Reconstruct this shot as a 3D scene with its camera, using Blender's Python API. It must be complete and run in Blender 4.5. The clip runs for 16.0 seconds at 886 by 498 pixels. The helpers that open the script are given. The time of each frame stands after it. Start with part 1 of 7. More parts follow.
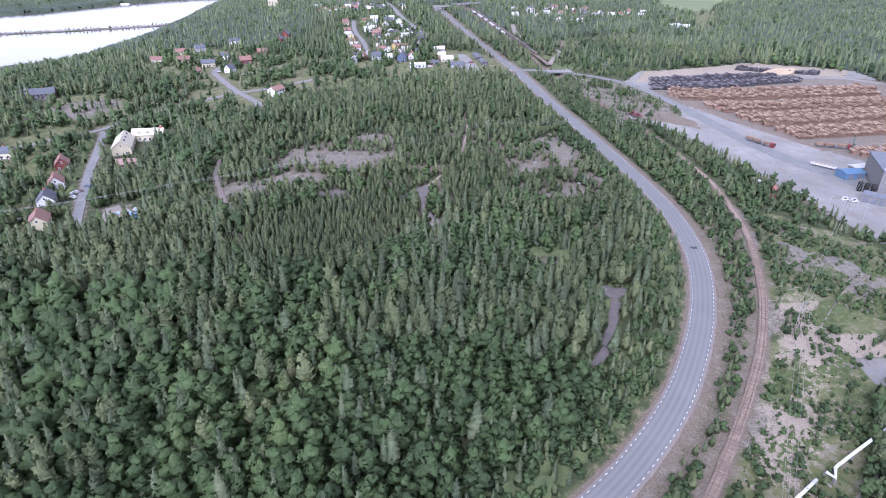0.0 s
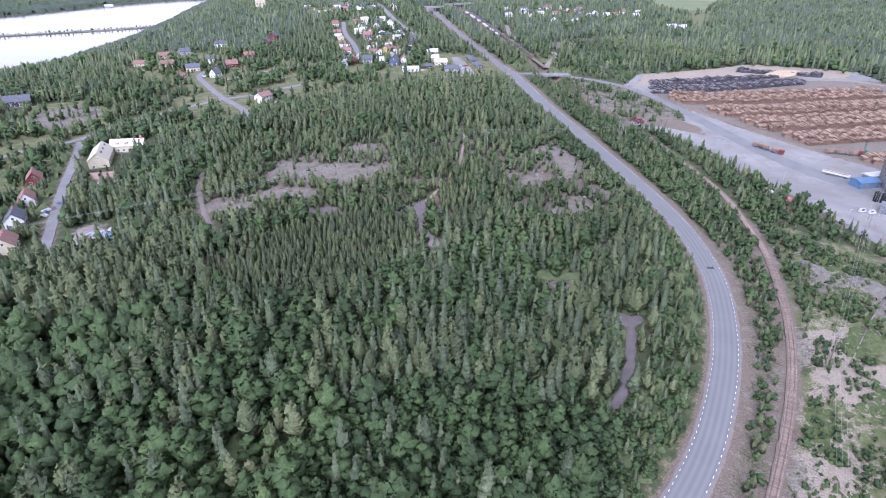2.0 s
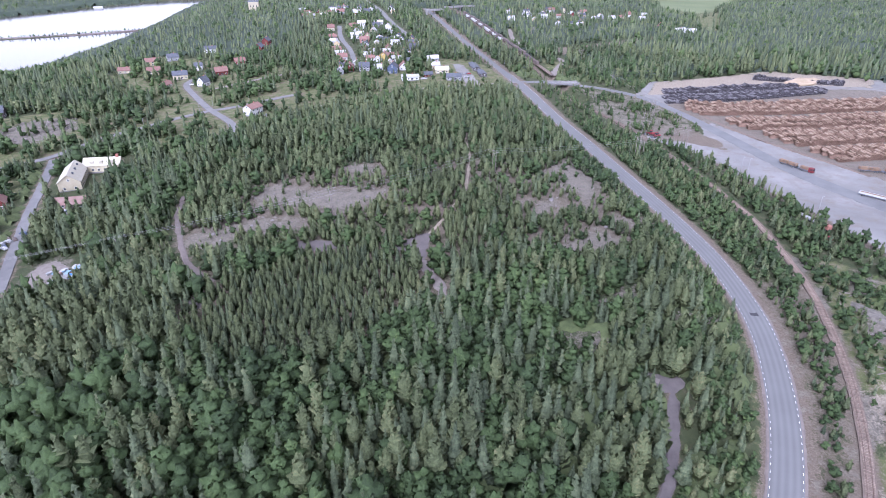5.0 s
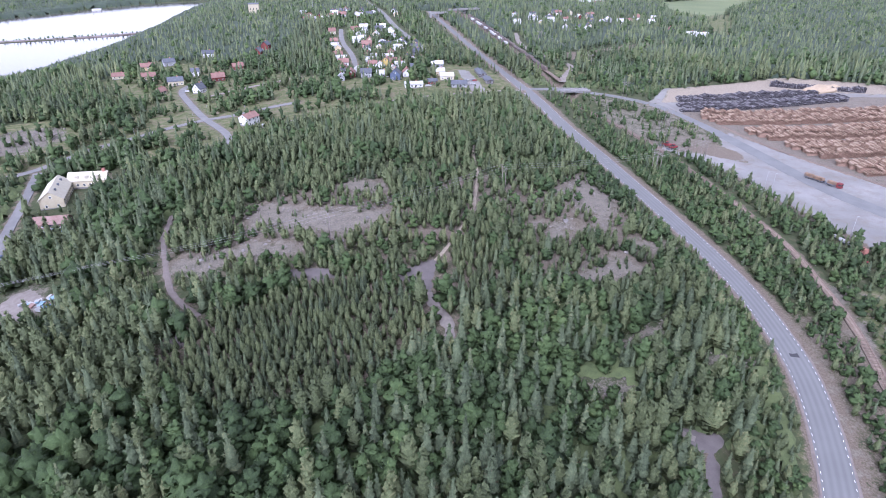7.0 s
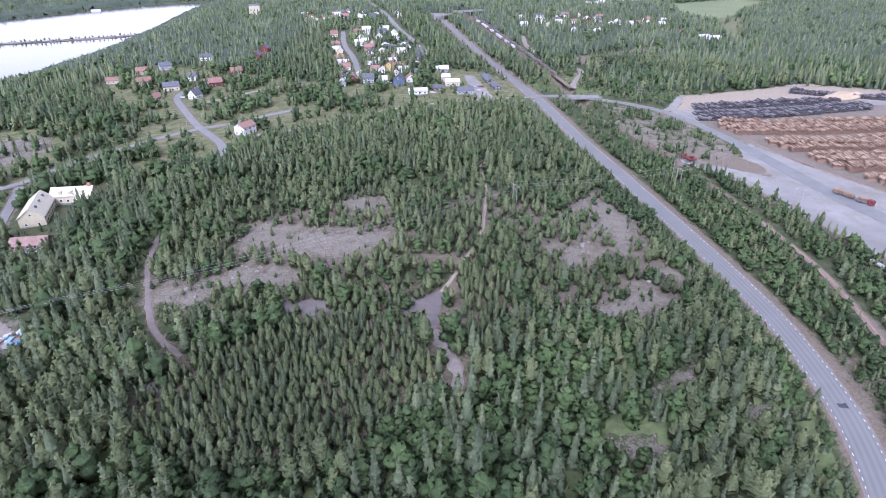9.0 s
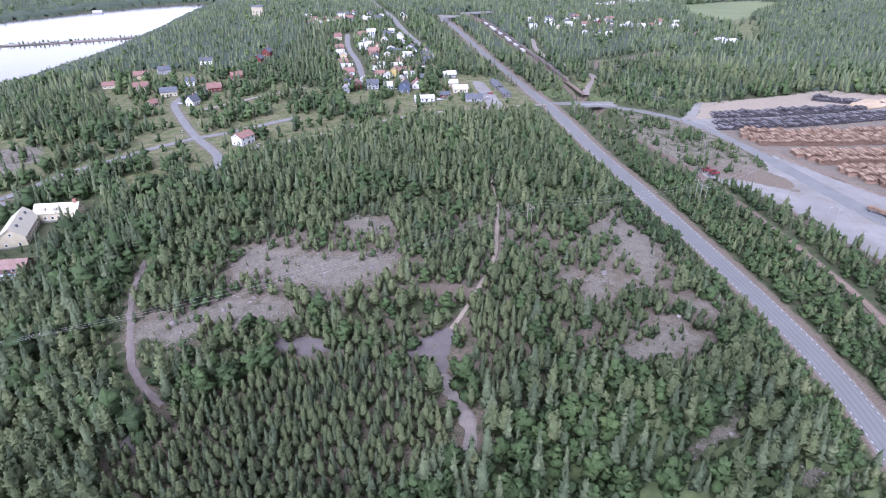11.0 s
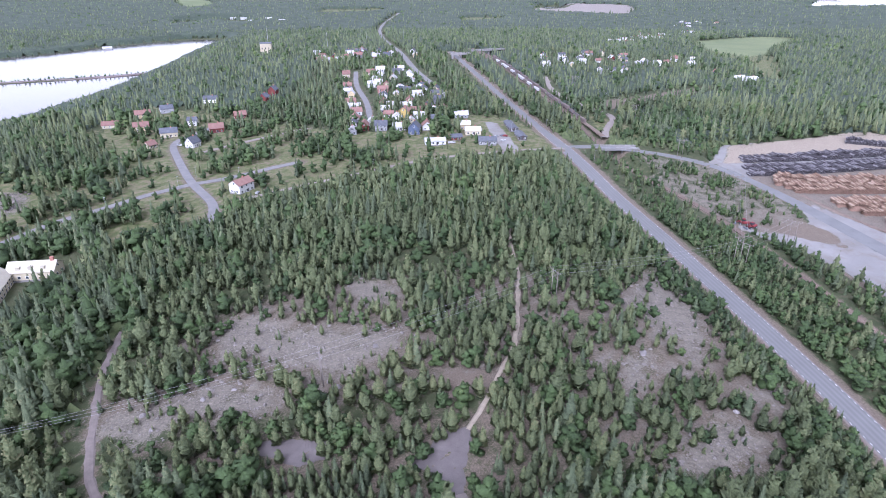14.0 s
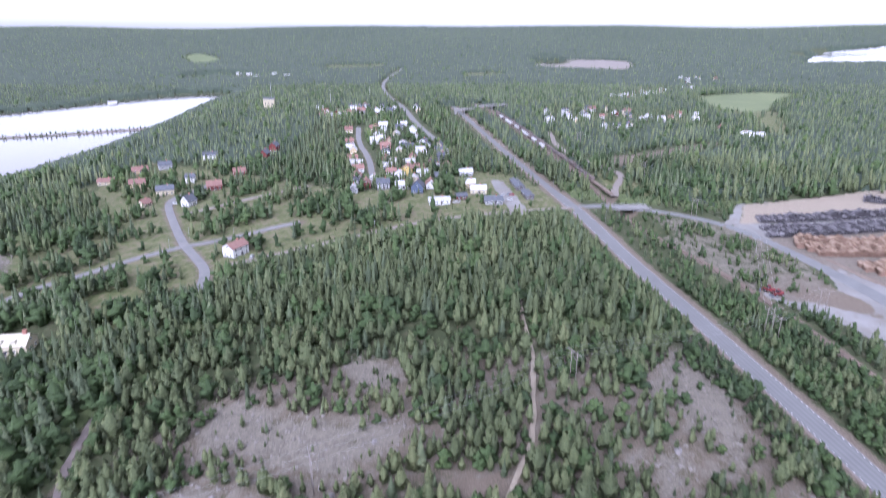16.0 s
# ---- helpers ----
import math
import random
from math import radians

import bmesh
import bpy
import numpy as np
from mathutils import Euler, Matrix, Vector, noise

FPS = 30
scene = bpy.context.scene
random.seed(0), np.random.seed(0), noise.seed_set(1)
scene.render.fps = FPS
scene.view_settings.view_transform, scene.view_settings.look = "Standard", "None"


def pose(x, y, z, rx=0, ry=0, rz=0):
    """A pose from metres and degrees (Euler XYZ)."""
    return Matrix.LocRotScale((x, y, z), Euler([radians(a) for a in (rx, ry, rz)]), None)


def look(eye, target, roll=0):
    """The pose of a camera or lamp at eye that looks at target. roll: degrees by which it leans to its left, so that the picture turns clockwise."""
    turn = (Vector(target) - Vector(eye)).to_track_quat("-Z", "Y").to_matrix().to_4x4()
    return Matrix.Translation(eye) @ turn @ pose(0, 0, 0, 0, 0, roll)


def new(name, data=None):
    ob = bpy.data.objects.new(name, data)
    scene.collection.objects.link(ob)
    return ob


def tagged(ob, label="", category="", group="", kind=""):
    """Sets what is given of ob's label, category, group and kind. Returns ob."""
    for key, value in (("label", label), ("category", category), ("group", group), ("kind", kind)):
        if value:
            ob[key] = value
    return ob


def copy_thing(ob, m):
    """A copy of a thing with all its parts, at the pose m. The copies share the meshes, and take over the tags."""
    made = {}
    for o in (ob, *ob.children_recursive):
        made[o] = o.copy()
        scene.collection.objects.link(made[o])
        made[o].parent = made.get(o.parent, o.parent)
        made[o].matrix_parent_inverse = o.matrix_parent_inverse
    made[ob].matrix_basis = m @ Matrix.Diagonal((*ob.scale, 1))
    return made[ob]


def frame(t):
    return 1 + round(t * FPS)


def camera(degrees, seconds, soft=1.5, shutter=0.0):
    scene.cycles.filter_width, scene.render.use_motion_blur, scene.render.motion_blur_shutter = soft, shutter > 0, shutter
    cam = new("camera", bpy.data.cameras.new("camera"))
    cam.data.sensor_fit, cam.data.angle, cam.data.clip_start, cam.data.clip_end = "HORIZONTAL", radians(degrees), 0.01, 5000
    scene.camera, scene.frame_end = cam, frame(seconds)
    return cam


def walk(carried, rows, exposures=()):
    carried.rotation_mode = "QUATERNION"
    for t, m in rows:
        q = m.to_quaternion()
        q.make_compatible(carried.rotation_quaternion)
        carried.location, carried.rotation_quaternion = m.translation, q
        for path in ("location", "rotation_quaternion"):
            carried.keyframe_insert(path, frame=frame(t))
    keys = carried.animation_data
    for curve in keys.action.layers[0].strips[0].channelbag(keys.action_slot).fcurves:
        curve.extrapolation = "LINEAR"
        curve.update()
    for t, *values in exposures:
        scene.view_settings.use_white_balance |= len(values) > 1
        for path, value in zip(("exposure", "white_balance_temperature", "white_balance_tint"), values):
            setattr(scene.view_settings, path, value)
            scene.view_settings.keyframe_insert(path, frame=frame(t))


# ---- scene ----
# ---- camera ----
cam = camera(73.3, 16.0, soft=0.9, shutter=0.5)


def aim(t, x, y, z, yaw, pitch, roll):
    a, b = radians(yaw), radians(pitch)
    ahead = Vector((-math.sin(a) * math.cos(b), math.cos(a) * math.cos(b), math.sin(b)))
    eye = Vector((x, y, z))
    return t, look(eye, eye + 100 * ahead, roll)


walk(cam, [aim(*row) for row in (
    (0, 0.00, 0.00, 140.00, -0.002, -28.101, 0.004),
    (0.5, -0.92, 5.35, 139.97, -0.370, -28.101, 0.002),
    (1, -1.79, 10.88, 139.93, -0.473, -28.122, -0.043),
    (1.5, -2.61, 16.53, 139.90, -0.645, -28.146, -0.060),
    (2, -3.38, 22.29, 139.87, -0.894, -28.174, -0.071),
    (2.5, -4.11, 28.18, 139.87, -1.030, -28.186, -0.060),
    (3, -4.74, 34.20, 139.88, -1.156, -28.197, -0.067),
    (3.5, -5.29, 40.33, 139.91, -1.219, -28.202, -0.039),
    (4, -5.80, 46.51, 139.94, -1.239, -28.202, -0.002),
    (6.5, -7.49, 77.33, 140.00, -0.946, -28.110, -0.084),
    (7, -7.89, 83.40, 140.03, -0.883, -28.106, -0.066),
    (7.5, -8.26, 89.47, 140.06, -0.809, -28.103, -0.069),
    (8, -8.59, 95.58, 140.11, -0.689, -28.124, -0.052),
    (8.5, -8.87, 101.69, 140.17, -0.609, -28.120, -0.087),
    (9, -9.10, 107.79, 140.25, -0.559, -28.133, -0.033),
    (11.5, -11.36, 137.78, 140.43, 0.074, -28.148, -0.086),
    (12, -11.80, 143.71, 140.52, 0.232, -28.141, -0.126),
    (12.5, -12.19, 149.54, 140.59, 0.415, -28.105, -0.106),
    (12.6, -12.26, 150.68, 140.60, 0.43, -27.74, -0.11),
    (12.7, -12.33, 151.81, 140.61, 0.45, -26.97, -0.115),
    (12.8, -12.40, 152.93, 140.62, 0.47, -25.74, -0.12),
    (12.9, -12.46, 154.05, 140.63, 0.49, -25.36, -0.125),
    (13, -12.53, 155.16, 140.64, 0.507, -25.257, -0.128),
    (13.5, -12.90, 160.60, 140.69, 0.639, -25.280, -0.136),
    (14, -13.36, 166.05, 140.76, 0.770, -25.296, -0.140),
    (14.5, -13.88, 171.54, 140.87, 0.804, -25.315, -0.118),
    (15, -14.47, 177.15, 141.04, 0.791, -25.325, -0.105),
    (15.5, -15.12, 182.97, 141.29, 0.788, -25.408, -0.110),
    (15.6, -15.25, 184.2, 141.35, 0.80, -25.36, -0.11),
    (15.7, -15.38, 185.4, 141.42, 0.82, -25.0, -0.112),
    (15.8, -15.52, 186.7, 141.48, 0.85, -23.5, -0.115),
    (15.9, -15.65, 187.9, 141.55, 0.88, -22.1, -0.117),
    (16, -15.78, 189.16, 141.61, 0.906, -20.591, -0.119),
)], exposures=[(0, 1.54, 5300, 28), (16, 1.54, 5300, 28)])

# ---- light: thin bright overcast, the sun veiled behind the camera's right shoulder ----
SUN_ELEV, SUN_ROT = radians(42), radians(200)
world = bpy.data.worlds.new("overcast_sky")
scene.world = world
world.use_nodes = True
wn = world.node_tree
wn.nodes.clear()
sky = wn.nodes.new("ShaderNodeTexSky")
sky.sky_type, sky.sun_disc, sky.sun_elevation, sky.sun_rotation = "NISHITA", False, SUN_ELEV, SUN_ROT
sky.air_density, sky.dust_density, sky.ozone_density = 1.0, 1.5, 1.0
hsv = wn.nodes.new("ShaderNodeHueSaturation")
hsv.inputs["Saturation"].default_value = 0.06
bg = wn.nodes.new("ShaderNodeBackground")
bg.inputs["Strength"].default_value = 0.15
wout = wn.nodes.new("ShaderNodeOutputWorld")
wn.links.new(sky.outputs[0], hsv.inputs["Color"])
wn.links.new(hsv.outputs[0], bg.inputs["Color"])
wn.links.new(bg.outputs[0], wout.inputs["Surface"])

sun_data = bpy.data.lights.new("sun", "SUN")
sun_data.energy, sun_data.angle, sun_data.color = 1.4, radians(45), (1.0, 0.96, 0.9)
sun = new("sun", sun_data)
to_sun = Vector((math.sin(SUN_ROT) * math.cos(SUN_ELEV), math.cos(SUN_ROT) * math.cos(SUN_ELEV), math.sin(SUN_ELEV)))
sun.matrix_world = look(to_sun * 200, (0, 0, 0))


# ---- materials ----
def mat(name, rough=0.8, metal=0.0):
    m = bpy.data.materials.new(name)
    m.use_nodes = True
    b = m.node_tree.nodes["Principled BSDF"]
    b.inputs["Roughness"].default_value = rough
    b.inputs["Metallic"].default_value = metal
    b.inputs["Specular IOR Level"].default_value = 0.3
    return m, m.node_tree, b


def noise_node(nt, scale, detail=4, rough=0.55, obj=True):
    n = nt.nodes.new("ShaderNodeTexNoise")
    n.inputs["Scale"].default_value, n.inputs["Detail"].default_value, n.inputs["Roughness"].default_value = scale, detail, rough
    if obj:
        g = nt.nodes.new("ShaderNodeNewGeometry")
        nt.links.new(g.outputs["Position"], n.inputs["Vector"])
    return n


def ramp(nt, fac, stops):
    r = nt.nodes.new("ShaderNodeValToRGB")
    el = r.color_ramp.elements
    while len(el) < len(stops):
        el.new(0.5)
    for e, (p, c) in zip(el, stops):
        e.position, e.color = p, (*c, 1)
    nt.links.new(fac, r.inputs[0])
    return r.outputs[0]


def blend(nt, fac, a, b, kind="MIX"):
    m = nt.nodes.new("ShaderNodeMix")
    m.data_type, m.blend_type = "RGBA", kind
    if isinstance(fac, (int, float)):
        m.inputs[0].default_value = fac
    else:
        nt.links.new(fac, m.inputs[0])
    for s, v in ((6, a), (7, b)):
        if isinstance(v, tuple):
            m.inputs[s].default_value = (*v, 1)
        else:
            nt.links.new(v, m.inputs[s])
    return m.outputs[2]


def calc(nt, op, a, b=0.0, c=0.0, clamp=False):
    m = nt.nodes.new("ShaderNodeMath")
    m.operation, m.use_clamp = op, clamp
    for s, v in ((0, a), (1, b), (2, c)):
        if isinstance(v, (int, float)):
            m.inputs[s].default_value = v
        else:
            nt.links.new(v, m.inputs[s])
    return m.outputs[0]


def bump(nt, b, height, strength=0.4, dist=0.1):
    n = nt.nodes.new("ShaderNodeBump")
    n.inputs["Strength"].default_value, n.inputs["Distance"].default_value = strength, dist
    nt.links.new(height, n.inputs["Height"])
    nt.links.new(n.outputs[0], b.inputs["Normal"])


def surface(name, dark, light, scale=0.8, fine=6.0, rough=0.85, metal=0.0, relief=0.3, by_object=0.0):
    """A weathered surface: stains at one scale, grain at another, and a tone of its own for each object."""
    m, nt, b = mat(name, rough, metal)
    big, small = noise_node(nt, scale), noise_node(nt, fine, 6, 0.7)
    mixed = calc(nt, "ADD", calc(nt, "MULTIPLY", big.outputs[0], 0.55), calc(nt, "MULTIPLY", small.outputs[0], 0.45))
    col = ramp(nt, mixed, [(0.3, dark), (0.7, light)])
    if by_object:
        info = nt.nodes.new("ShaderNodeObjectInfo")
        h = nt.nodes.new("ShaderNodeHueSaturation")
        nt.links.new(calc(nt, "MULTIPLY_ADD", info.outputs["Random"], by_object, 1 - by_object / 2), h.inputs["Value"])
        nt.links.new(col, h.inputs["Color"])
        col = h.outputs[0]
    nt.links.new(col, b.inputs["Base Color"])
    if relief:
        bump(nt, b, small.outputs[0], relief, 0.05)
    return m


def foliage(name, dark, light, dry):
    """Needles or leaves: a tint for each tree (its own value or attribute), lighter and darker sprays, a few dry ones."""
    m, nt, b = mat(name, 0.7)
    info = nt.nodes.new("ShaderNodeObjectInfo")
    attr = nt.nodes.new("ShaderNodeAttribute")
    attr.attribute_name = "tint"
    tone = calc(nt, "FRACT", calc(nt, "ADD", info.outputs["Random"], attr.outputs["Fac"]))
    spray = nt.nodes.new("ShaderNodeAttribute")
    spray.attribute_name = "twig"
    stand = noise_node(nt, 0.02, 2)
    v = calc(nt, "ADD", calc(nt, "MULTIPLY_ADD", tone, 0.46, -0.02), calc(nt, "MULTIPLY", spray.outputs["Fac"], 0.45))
    v = calc(nt, "ADD", v, calc(nt, "MULTIPLY_ADD", stand.outputs[0], 1.0, -0.4))
    sprig = noise_node(nt, 1.6, 5, 0.8)
    v = calc(nt, "ADD", v, calc(nt, "MULTIPLY_ADD", sprig.outputs[0], 2.2, -1.08))
    bump(nt, b, sprig.outputs[0], 0.6, 0.5)
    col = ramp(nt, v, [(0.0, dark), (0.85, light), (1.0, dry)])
    nt.links.new(col, b.inputs["Base Color"])
    tr = nt.nodes.new("ShaderNodeBsdfTranslucent")
    nt.links.new(col, tr.inputs["Color"])
    mx = nt.nodes.new("ShaderNodeMixShader")
    mx.inputs[0].default_value = 0.25
    nt.links.new(b.outputs[0], mx.inputs[1])
    nt.links.new(tr.outputs[0], mx.inputs[2])
    nt.links.new(mx.outputs[0], nt.nodes["Material Output"].inputs["Surface"])
    return m


M = {}
M["pine"] = foliage("pine_needles", (0.048, 0.064, 0.033), (0.142, 0.172, 0.079), (0.185, 0.19, 0.096))
M["spruce"] = foliage("spruce_needles", (0.038, 0.054, 0.032), (0.126, 0.16, 0.086), (0.168, 0.185, 0.098))
M["birch"] = foliage("birch_leaves", (0.025, 0.043, 0.018), (0.076, 0.12, 0.042), (0.125, 0.165, 0.058))
# bluer than the near foliage: distance haze is painted into this colour
M["hazed_canopy"] = surface("hazed_canopy", (0.02, 0.031, 0.022), (0.06, 0.082, 0.054), 0.05, 0.35, 0.9, 0, 0.9)
M["undergrowth"] = surface("undergrowth", (0.034, 0.05, 0.021), (0.112, 0.138, 0.056), 0.25, 1.6, 0.9, 0, 0.9)
M["tussock"] = surface("grass_tussocks", (0.024, 0.038, 0.014), (0.1, 0.126, 0.046), 0.5, 2.6, 0.9, 0, 0.8)
M["deadwood"] = surface("dead_wood", (0.189, 0.172, 0.163), (0.344, 0.318, 0.301), 2, 12)
M["pine_bark"] = surface("pine_bark", (0.0774, 0.0516, 0.0387), (0.189, 0.12, 0.0774), 1.5, 9)
M["birch_bark"] = surface("birch_bark", (0.258, 0.249, 0.232), (0.533, 0.516, 0.49), 1.5, 7)
M["asphalt"] = surface("asphalt", (0.108, 0.109, 0.109), (0.135, 0.136, 0.137), 0.1, 5, 0.85, 0, 0.15)
nt = M["asphalt"].node_tree
lane = nt.nodes.new("ShaderNodeAttribute")
lane.attribute_name = "across"
wave = calc(nt, "COSINE", calc(nt, "MULTIPLY_ADD", calc(nt, "ABSOLUTE", lane.outputs["Fac"]), 15.0, -3.4))
worn = calc(nt, "MULTIPLY", calc(nt, "MULTIPLY_ADD", wave, 0.5, 0.5), calc(nt, "MULTIPLY", noise_node(nt, 0.02, 2).outputs[0], 0.42))
base = nt.nodes["Principled BSDF"].inputs["Base Color"]
nt.links.new(blend(nt, worn, base.links[0].from_socket, (0.225, 0.225, 0.222)), base)
M["asphalt_old"] = surface("old_asphalt", (0.12, 0.12, 0.122), (0.198, 0.194, 0.191), 0.2, 4, 0.9, 0, 0.15)
M["yard_asphalt"] = surface("yard_asphalt", (0.11, 0.112, 0.114), (0.172, 0.173, 0.173), 0.08, 4, 0.9, 0, 0.15)
M["gravel_lane"] = surface("gravel_lane", (0.138, 0.12, 0.107), (0.241, 0.215, 0.194), 0.5, 5)
M["sandy_path"] = surface("sandy_path", (0.19, 0.16, 0.122), (0.34, 0.295, 0.235), 0.5, 5)
M["track"] = surface("dirt_track", (0.12, 0.101, 0.0929), (0.206, 0.176, 0.159), 0.4, 5)
M["pad"] = surface("gravel_pad", (0.086, 0.0757, 0.074), (0.155, 0.136, 0.132), 0.25, 5)
M["white_line"] = surface("worn_white_marking", (0.516, 0.516, 0.516), (0.731, 0.731, 0.722), 2, 14, 0.6)
M["ballast"] = surface("ballast", (0.1, 0.077, 0.061), (0.19, 0.152, 0.125), 0.6, 7, 0.95, 0, 0.6)
M["sleeper"] = surface("sleeper_wood", (0.13, 0.1, 0.08), (0.27, 0.215, 0.175), 1, 8, 0.9, 0, 0.3, 0.5)
M["steel"] = surface("rusty_rail", (0.12, 0.0774, 0.0602), (0.241, 0.172, 0.146), 2, 14, 0.5, 0.6)
M["water"], wnt, wb = mat("river_water", 0.12)
wb.inputs["Base Color"].default_value = (0.075, 0.066, 0.062, 1)
wb.inputs["IOR"].default_value, wb.inputs["Specular IOR Level"].default_value = 1.33, 0.6
bump(wnt, wb, noise_node(wnt, 0.05, 2).outputs[0], 0.02, 0.2)


# ---- the lie of the land ----
HILLS = (1.7, 0.4, -1.7, 1.8, 3.6, -3.9, 2.4, 0.7, -3.6, -2.3, 2.3, -2.0, 1.2, 0.8, 1.8, 0, 1.0, 0.3, -1.6, 0, 7.5, 4.8, 4.0,
         4.7, -2.6, 0.5, 3.2, -2.2, -1.1, 2.8, -2.1, -2.3, -3.3, -4.7, -4.1, -1.1)
RISES = (-7.5, -8.3, 0.2, 10.0, 3.1, 16.8, -0.8, 1.1, 6.6, -1.0)
CENTRES = [(x, y, 110, w) for (x, y), w in zip([(x, y) for x in (-330, -220, -110, 0, 110, 220) for y in (100, 210, 320, 430, 540, 650)], HILLS)]
CENTRES += [(x, y, 260, w) for (x, y), w in zip([(x, y) for x in (-600, -300, 0, 300, 600) for y in (800, 1100)], RISES)]


def swell(x, y):
    """The smooth lie of the land: low hills, and wooded ridges towards the horizon."""
    z = np.full(np.shape(x), 6.0)
    for cx, cy, s, w in CENTRES:
        z = z + w * np.exp(-((x - cx) ** 2 + (y - cy) ** 2) / (2 * s * s))
    far = np.hypot(x, y)
    ridge = np.clip((far - 1600) / 3200, 0, 1)
    return z + 118 * ridge ** 1.6 + 10 * ridge * np.sin(x / 310 + 1.3) * np.sin(y / 420)


def smooth(points, step=4.0):
    """A polyline rounded into a curve and resampled at even steps."""
    p = np.array(points, float)
    for _ in range(3):
        q = np.empty((2 * len(p), 2))
        q[0], q[-1] = p[0], p[-1]
        q[1:-1:2], q[2:-1:2] = 0.75 * p[:-1] + 0.25 * p[1:], 0.25 * p[:-1] + 0.75 * p[1:]
        p = q
    s = np.r_[0, np.cumsum(np.hypot(*np.diff(p, axis=0).T))]
    n = max(2, int(s[-1] / step))
    u = np.linspace(0, s[-1], n + 1)
    return np.stack([np.interp(u, s, p[:, 0]), np.interp(u, s, p[:, 1])], 1)


def inside(poly, x, y):
    """Whether the points lie in the polygon."""
    p, odd = np.array(poly, float), np.zeros(np.shape(x), bool)
    for (ax, ay), (bx, by) in zip(p, np.roll(p, -1, 0)):
        if ay != by:
            odd ^= ((ay > y) != (by > y)) & (x < (bx - ax) * (y - ay) / (by - ay) + ax)
    return odd


def away(line, x, y):
    """The distance of each point from a polyline, and the index of its nearest sample."""
    shape, x, y = np.shape(x), np.ravel(x), np.ravel(y)
    best, at = np.full(x.shape, 1e9), np.zeros(x.shape, int)
    lo, hi = line.min(0) - 60, line.max(0) + 60
    near = np.where((x > lo[0]) & (x < hi[0]) & (y > lo[1]) & (y < hi[1]))[0]
    for k in range(0, len(near), 4000):
        i = near[k:k + 4000]
        d = (x[i, None] - line[None, :, 0]) ** 2 + (y[i, None] - line[None, :, 1]) ** 2
        at[i] = d.argmin(1)
        best[i] = np.sqrt(d.min(1))
    return best.reshape(shape), at.reshape(shape)


def edge_gap(poly, x, y):
    """The distance from a polygon's outline, negative inside it."""
    ring = smooth(list(poly) + [poly[0]], 2.0)
    d, _ = away(ring, x, y)
    return np.where(inside(poly, x, y), -d, d)


MAIN_ROAD = smooth([(-190, -90), (-110, -20), (-40, 40), (20, 90), (46.9, 113.2), (61.7, 129.1), (75.4, 146.1), (86.6, 163.8), (98.3, 185.3), (106.8, 205.1), (114.5, 228.1), (119.1, 249.0), (121.1, 287.0), (117.9, 321.9), (112.5, 363.7), (106.2, 412.2), (100.5, 453.9), (95.4, 479.7), (87.9, 517.2), (80.8, 562.3), (74.1, 596.1), (69, 617), (62, 646), (52, 701), (40, 770), (26, 856), (10, 942), (1, 991), (-14, 1080)])
RAILWAY = smooth([(-150, -110), (-60, -30), (39.3, 70.6), (75.3, 114.1), (88.2, 132.0), (100.8, 150.0), (115.6, 173.0), (127.6, 195.7), (137.6, 218.7), (148.3, 250.3), (154.3, 271.4), (159.4, 302.4), (164.5, 337.0), (164, 368), (161, 410), (156, 455), (147.8, 493), (133, 536), (120.5, 569), (113, 605), (107, 632), (102, 661), (94.5, 695), (66, 887), (38, 1033), (15, 1120)], 3.0)
YARD_ROAD = smooth([(74, 607), (100, 616), (126, 614), (155, 608), (180, 594), (196, 570), (208, 540), (217, 508), (224, 476), (229, 445), (236, 415), (248, 380), (262, 345), (276, 318)])
STREET = smooth([(-230, 706), (-234, 688), (-244, 671), (-245, 647), (-222, 604), (-199, 563), (-184, 538), (-167, 515), (-153, 495), (-146, 468)])
CROSS_ROAD = smooth([(-309, 399), (-297, 406), (-282, 422), (-259, 440), (-252, 456), (-239, 482), (-231, 489), (-217, 505), (-205, 520), (-192, 530), (-184, 537), (-167, 543), (-149, 554), (-135, 565), (-119, 573)])
LOW_LANE = smooth([(-142, 502), (-109, 519), (-69, 541), (-41, 560), (-5, 575), (30, 588), (72, 604)])
UP_LANE = smooth([(-214, 613), (-205, 619), (-186, 639), (-157, 660), (-137, 674)])
BARN_ROAD = smooth([(-255, 437), (-238, 393), (-225, 357), (-205, 312), (-186, 270)])
VILLAGE_ROAD = smooth([(-84, 688), (-97, 768), (-119, 841), (-131, 926)])
FAR_ROAD = smooth([(-29, 831), (-59, 930), (-90, 1090), (-112, 1175), (-147, 1388), (-197, 1763), (-176, 2170)], 10)
PATH = smooth([(22, 514), (19, 477), (16, 437), (17, 396), (14, 376), (10, 343), (5, 333), (-2, 314), (-8, 302)])
WEST_TRACK = smooth([(-143, 364), (-141, 355), (-137, 337), (-128, 317), (-120, 299), (-113, 286), (-105, 277), (-96, 269)])
MID_TRACK = smooth([(-11, 279), (-6, 266), (-2, 258), (-5, 246)])
LOT_TRACK = smooth([(71, 210), (69, 198), (63, 184), (59, 173), (53, 164)])
DUMP_PATH = smooth([(46, 226), (54, 220), (59, 216), (68, 210)])
FAR_TRACK = smooth([(-154, 194), (-163, 214), (-170, 229)])
YARD_PATH = smooth([(111, 641), (120, 672), (138, 711), (116, 746), (99, 794), (95, 835), (99, 895)])
WATER = -0.5
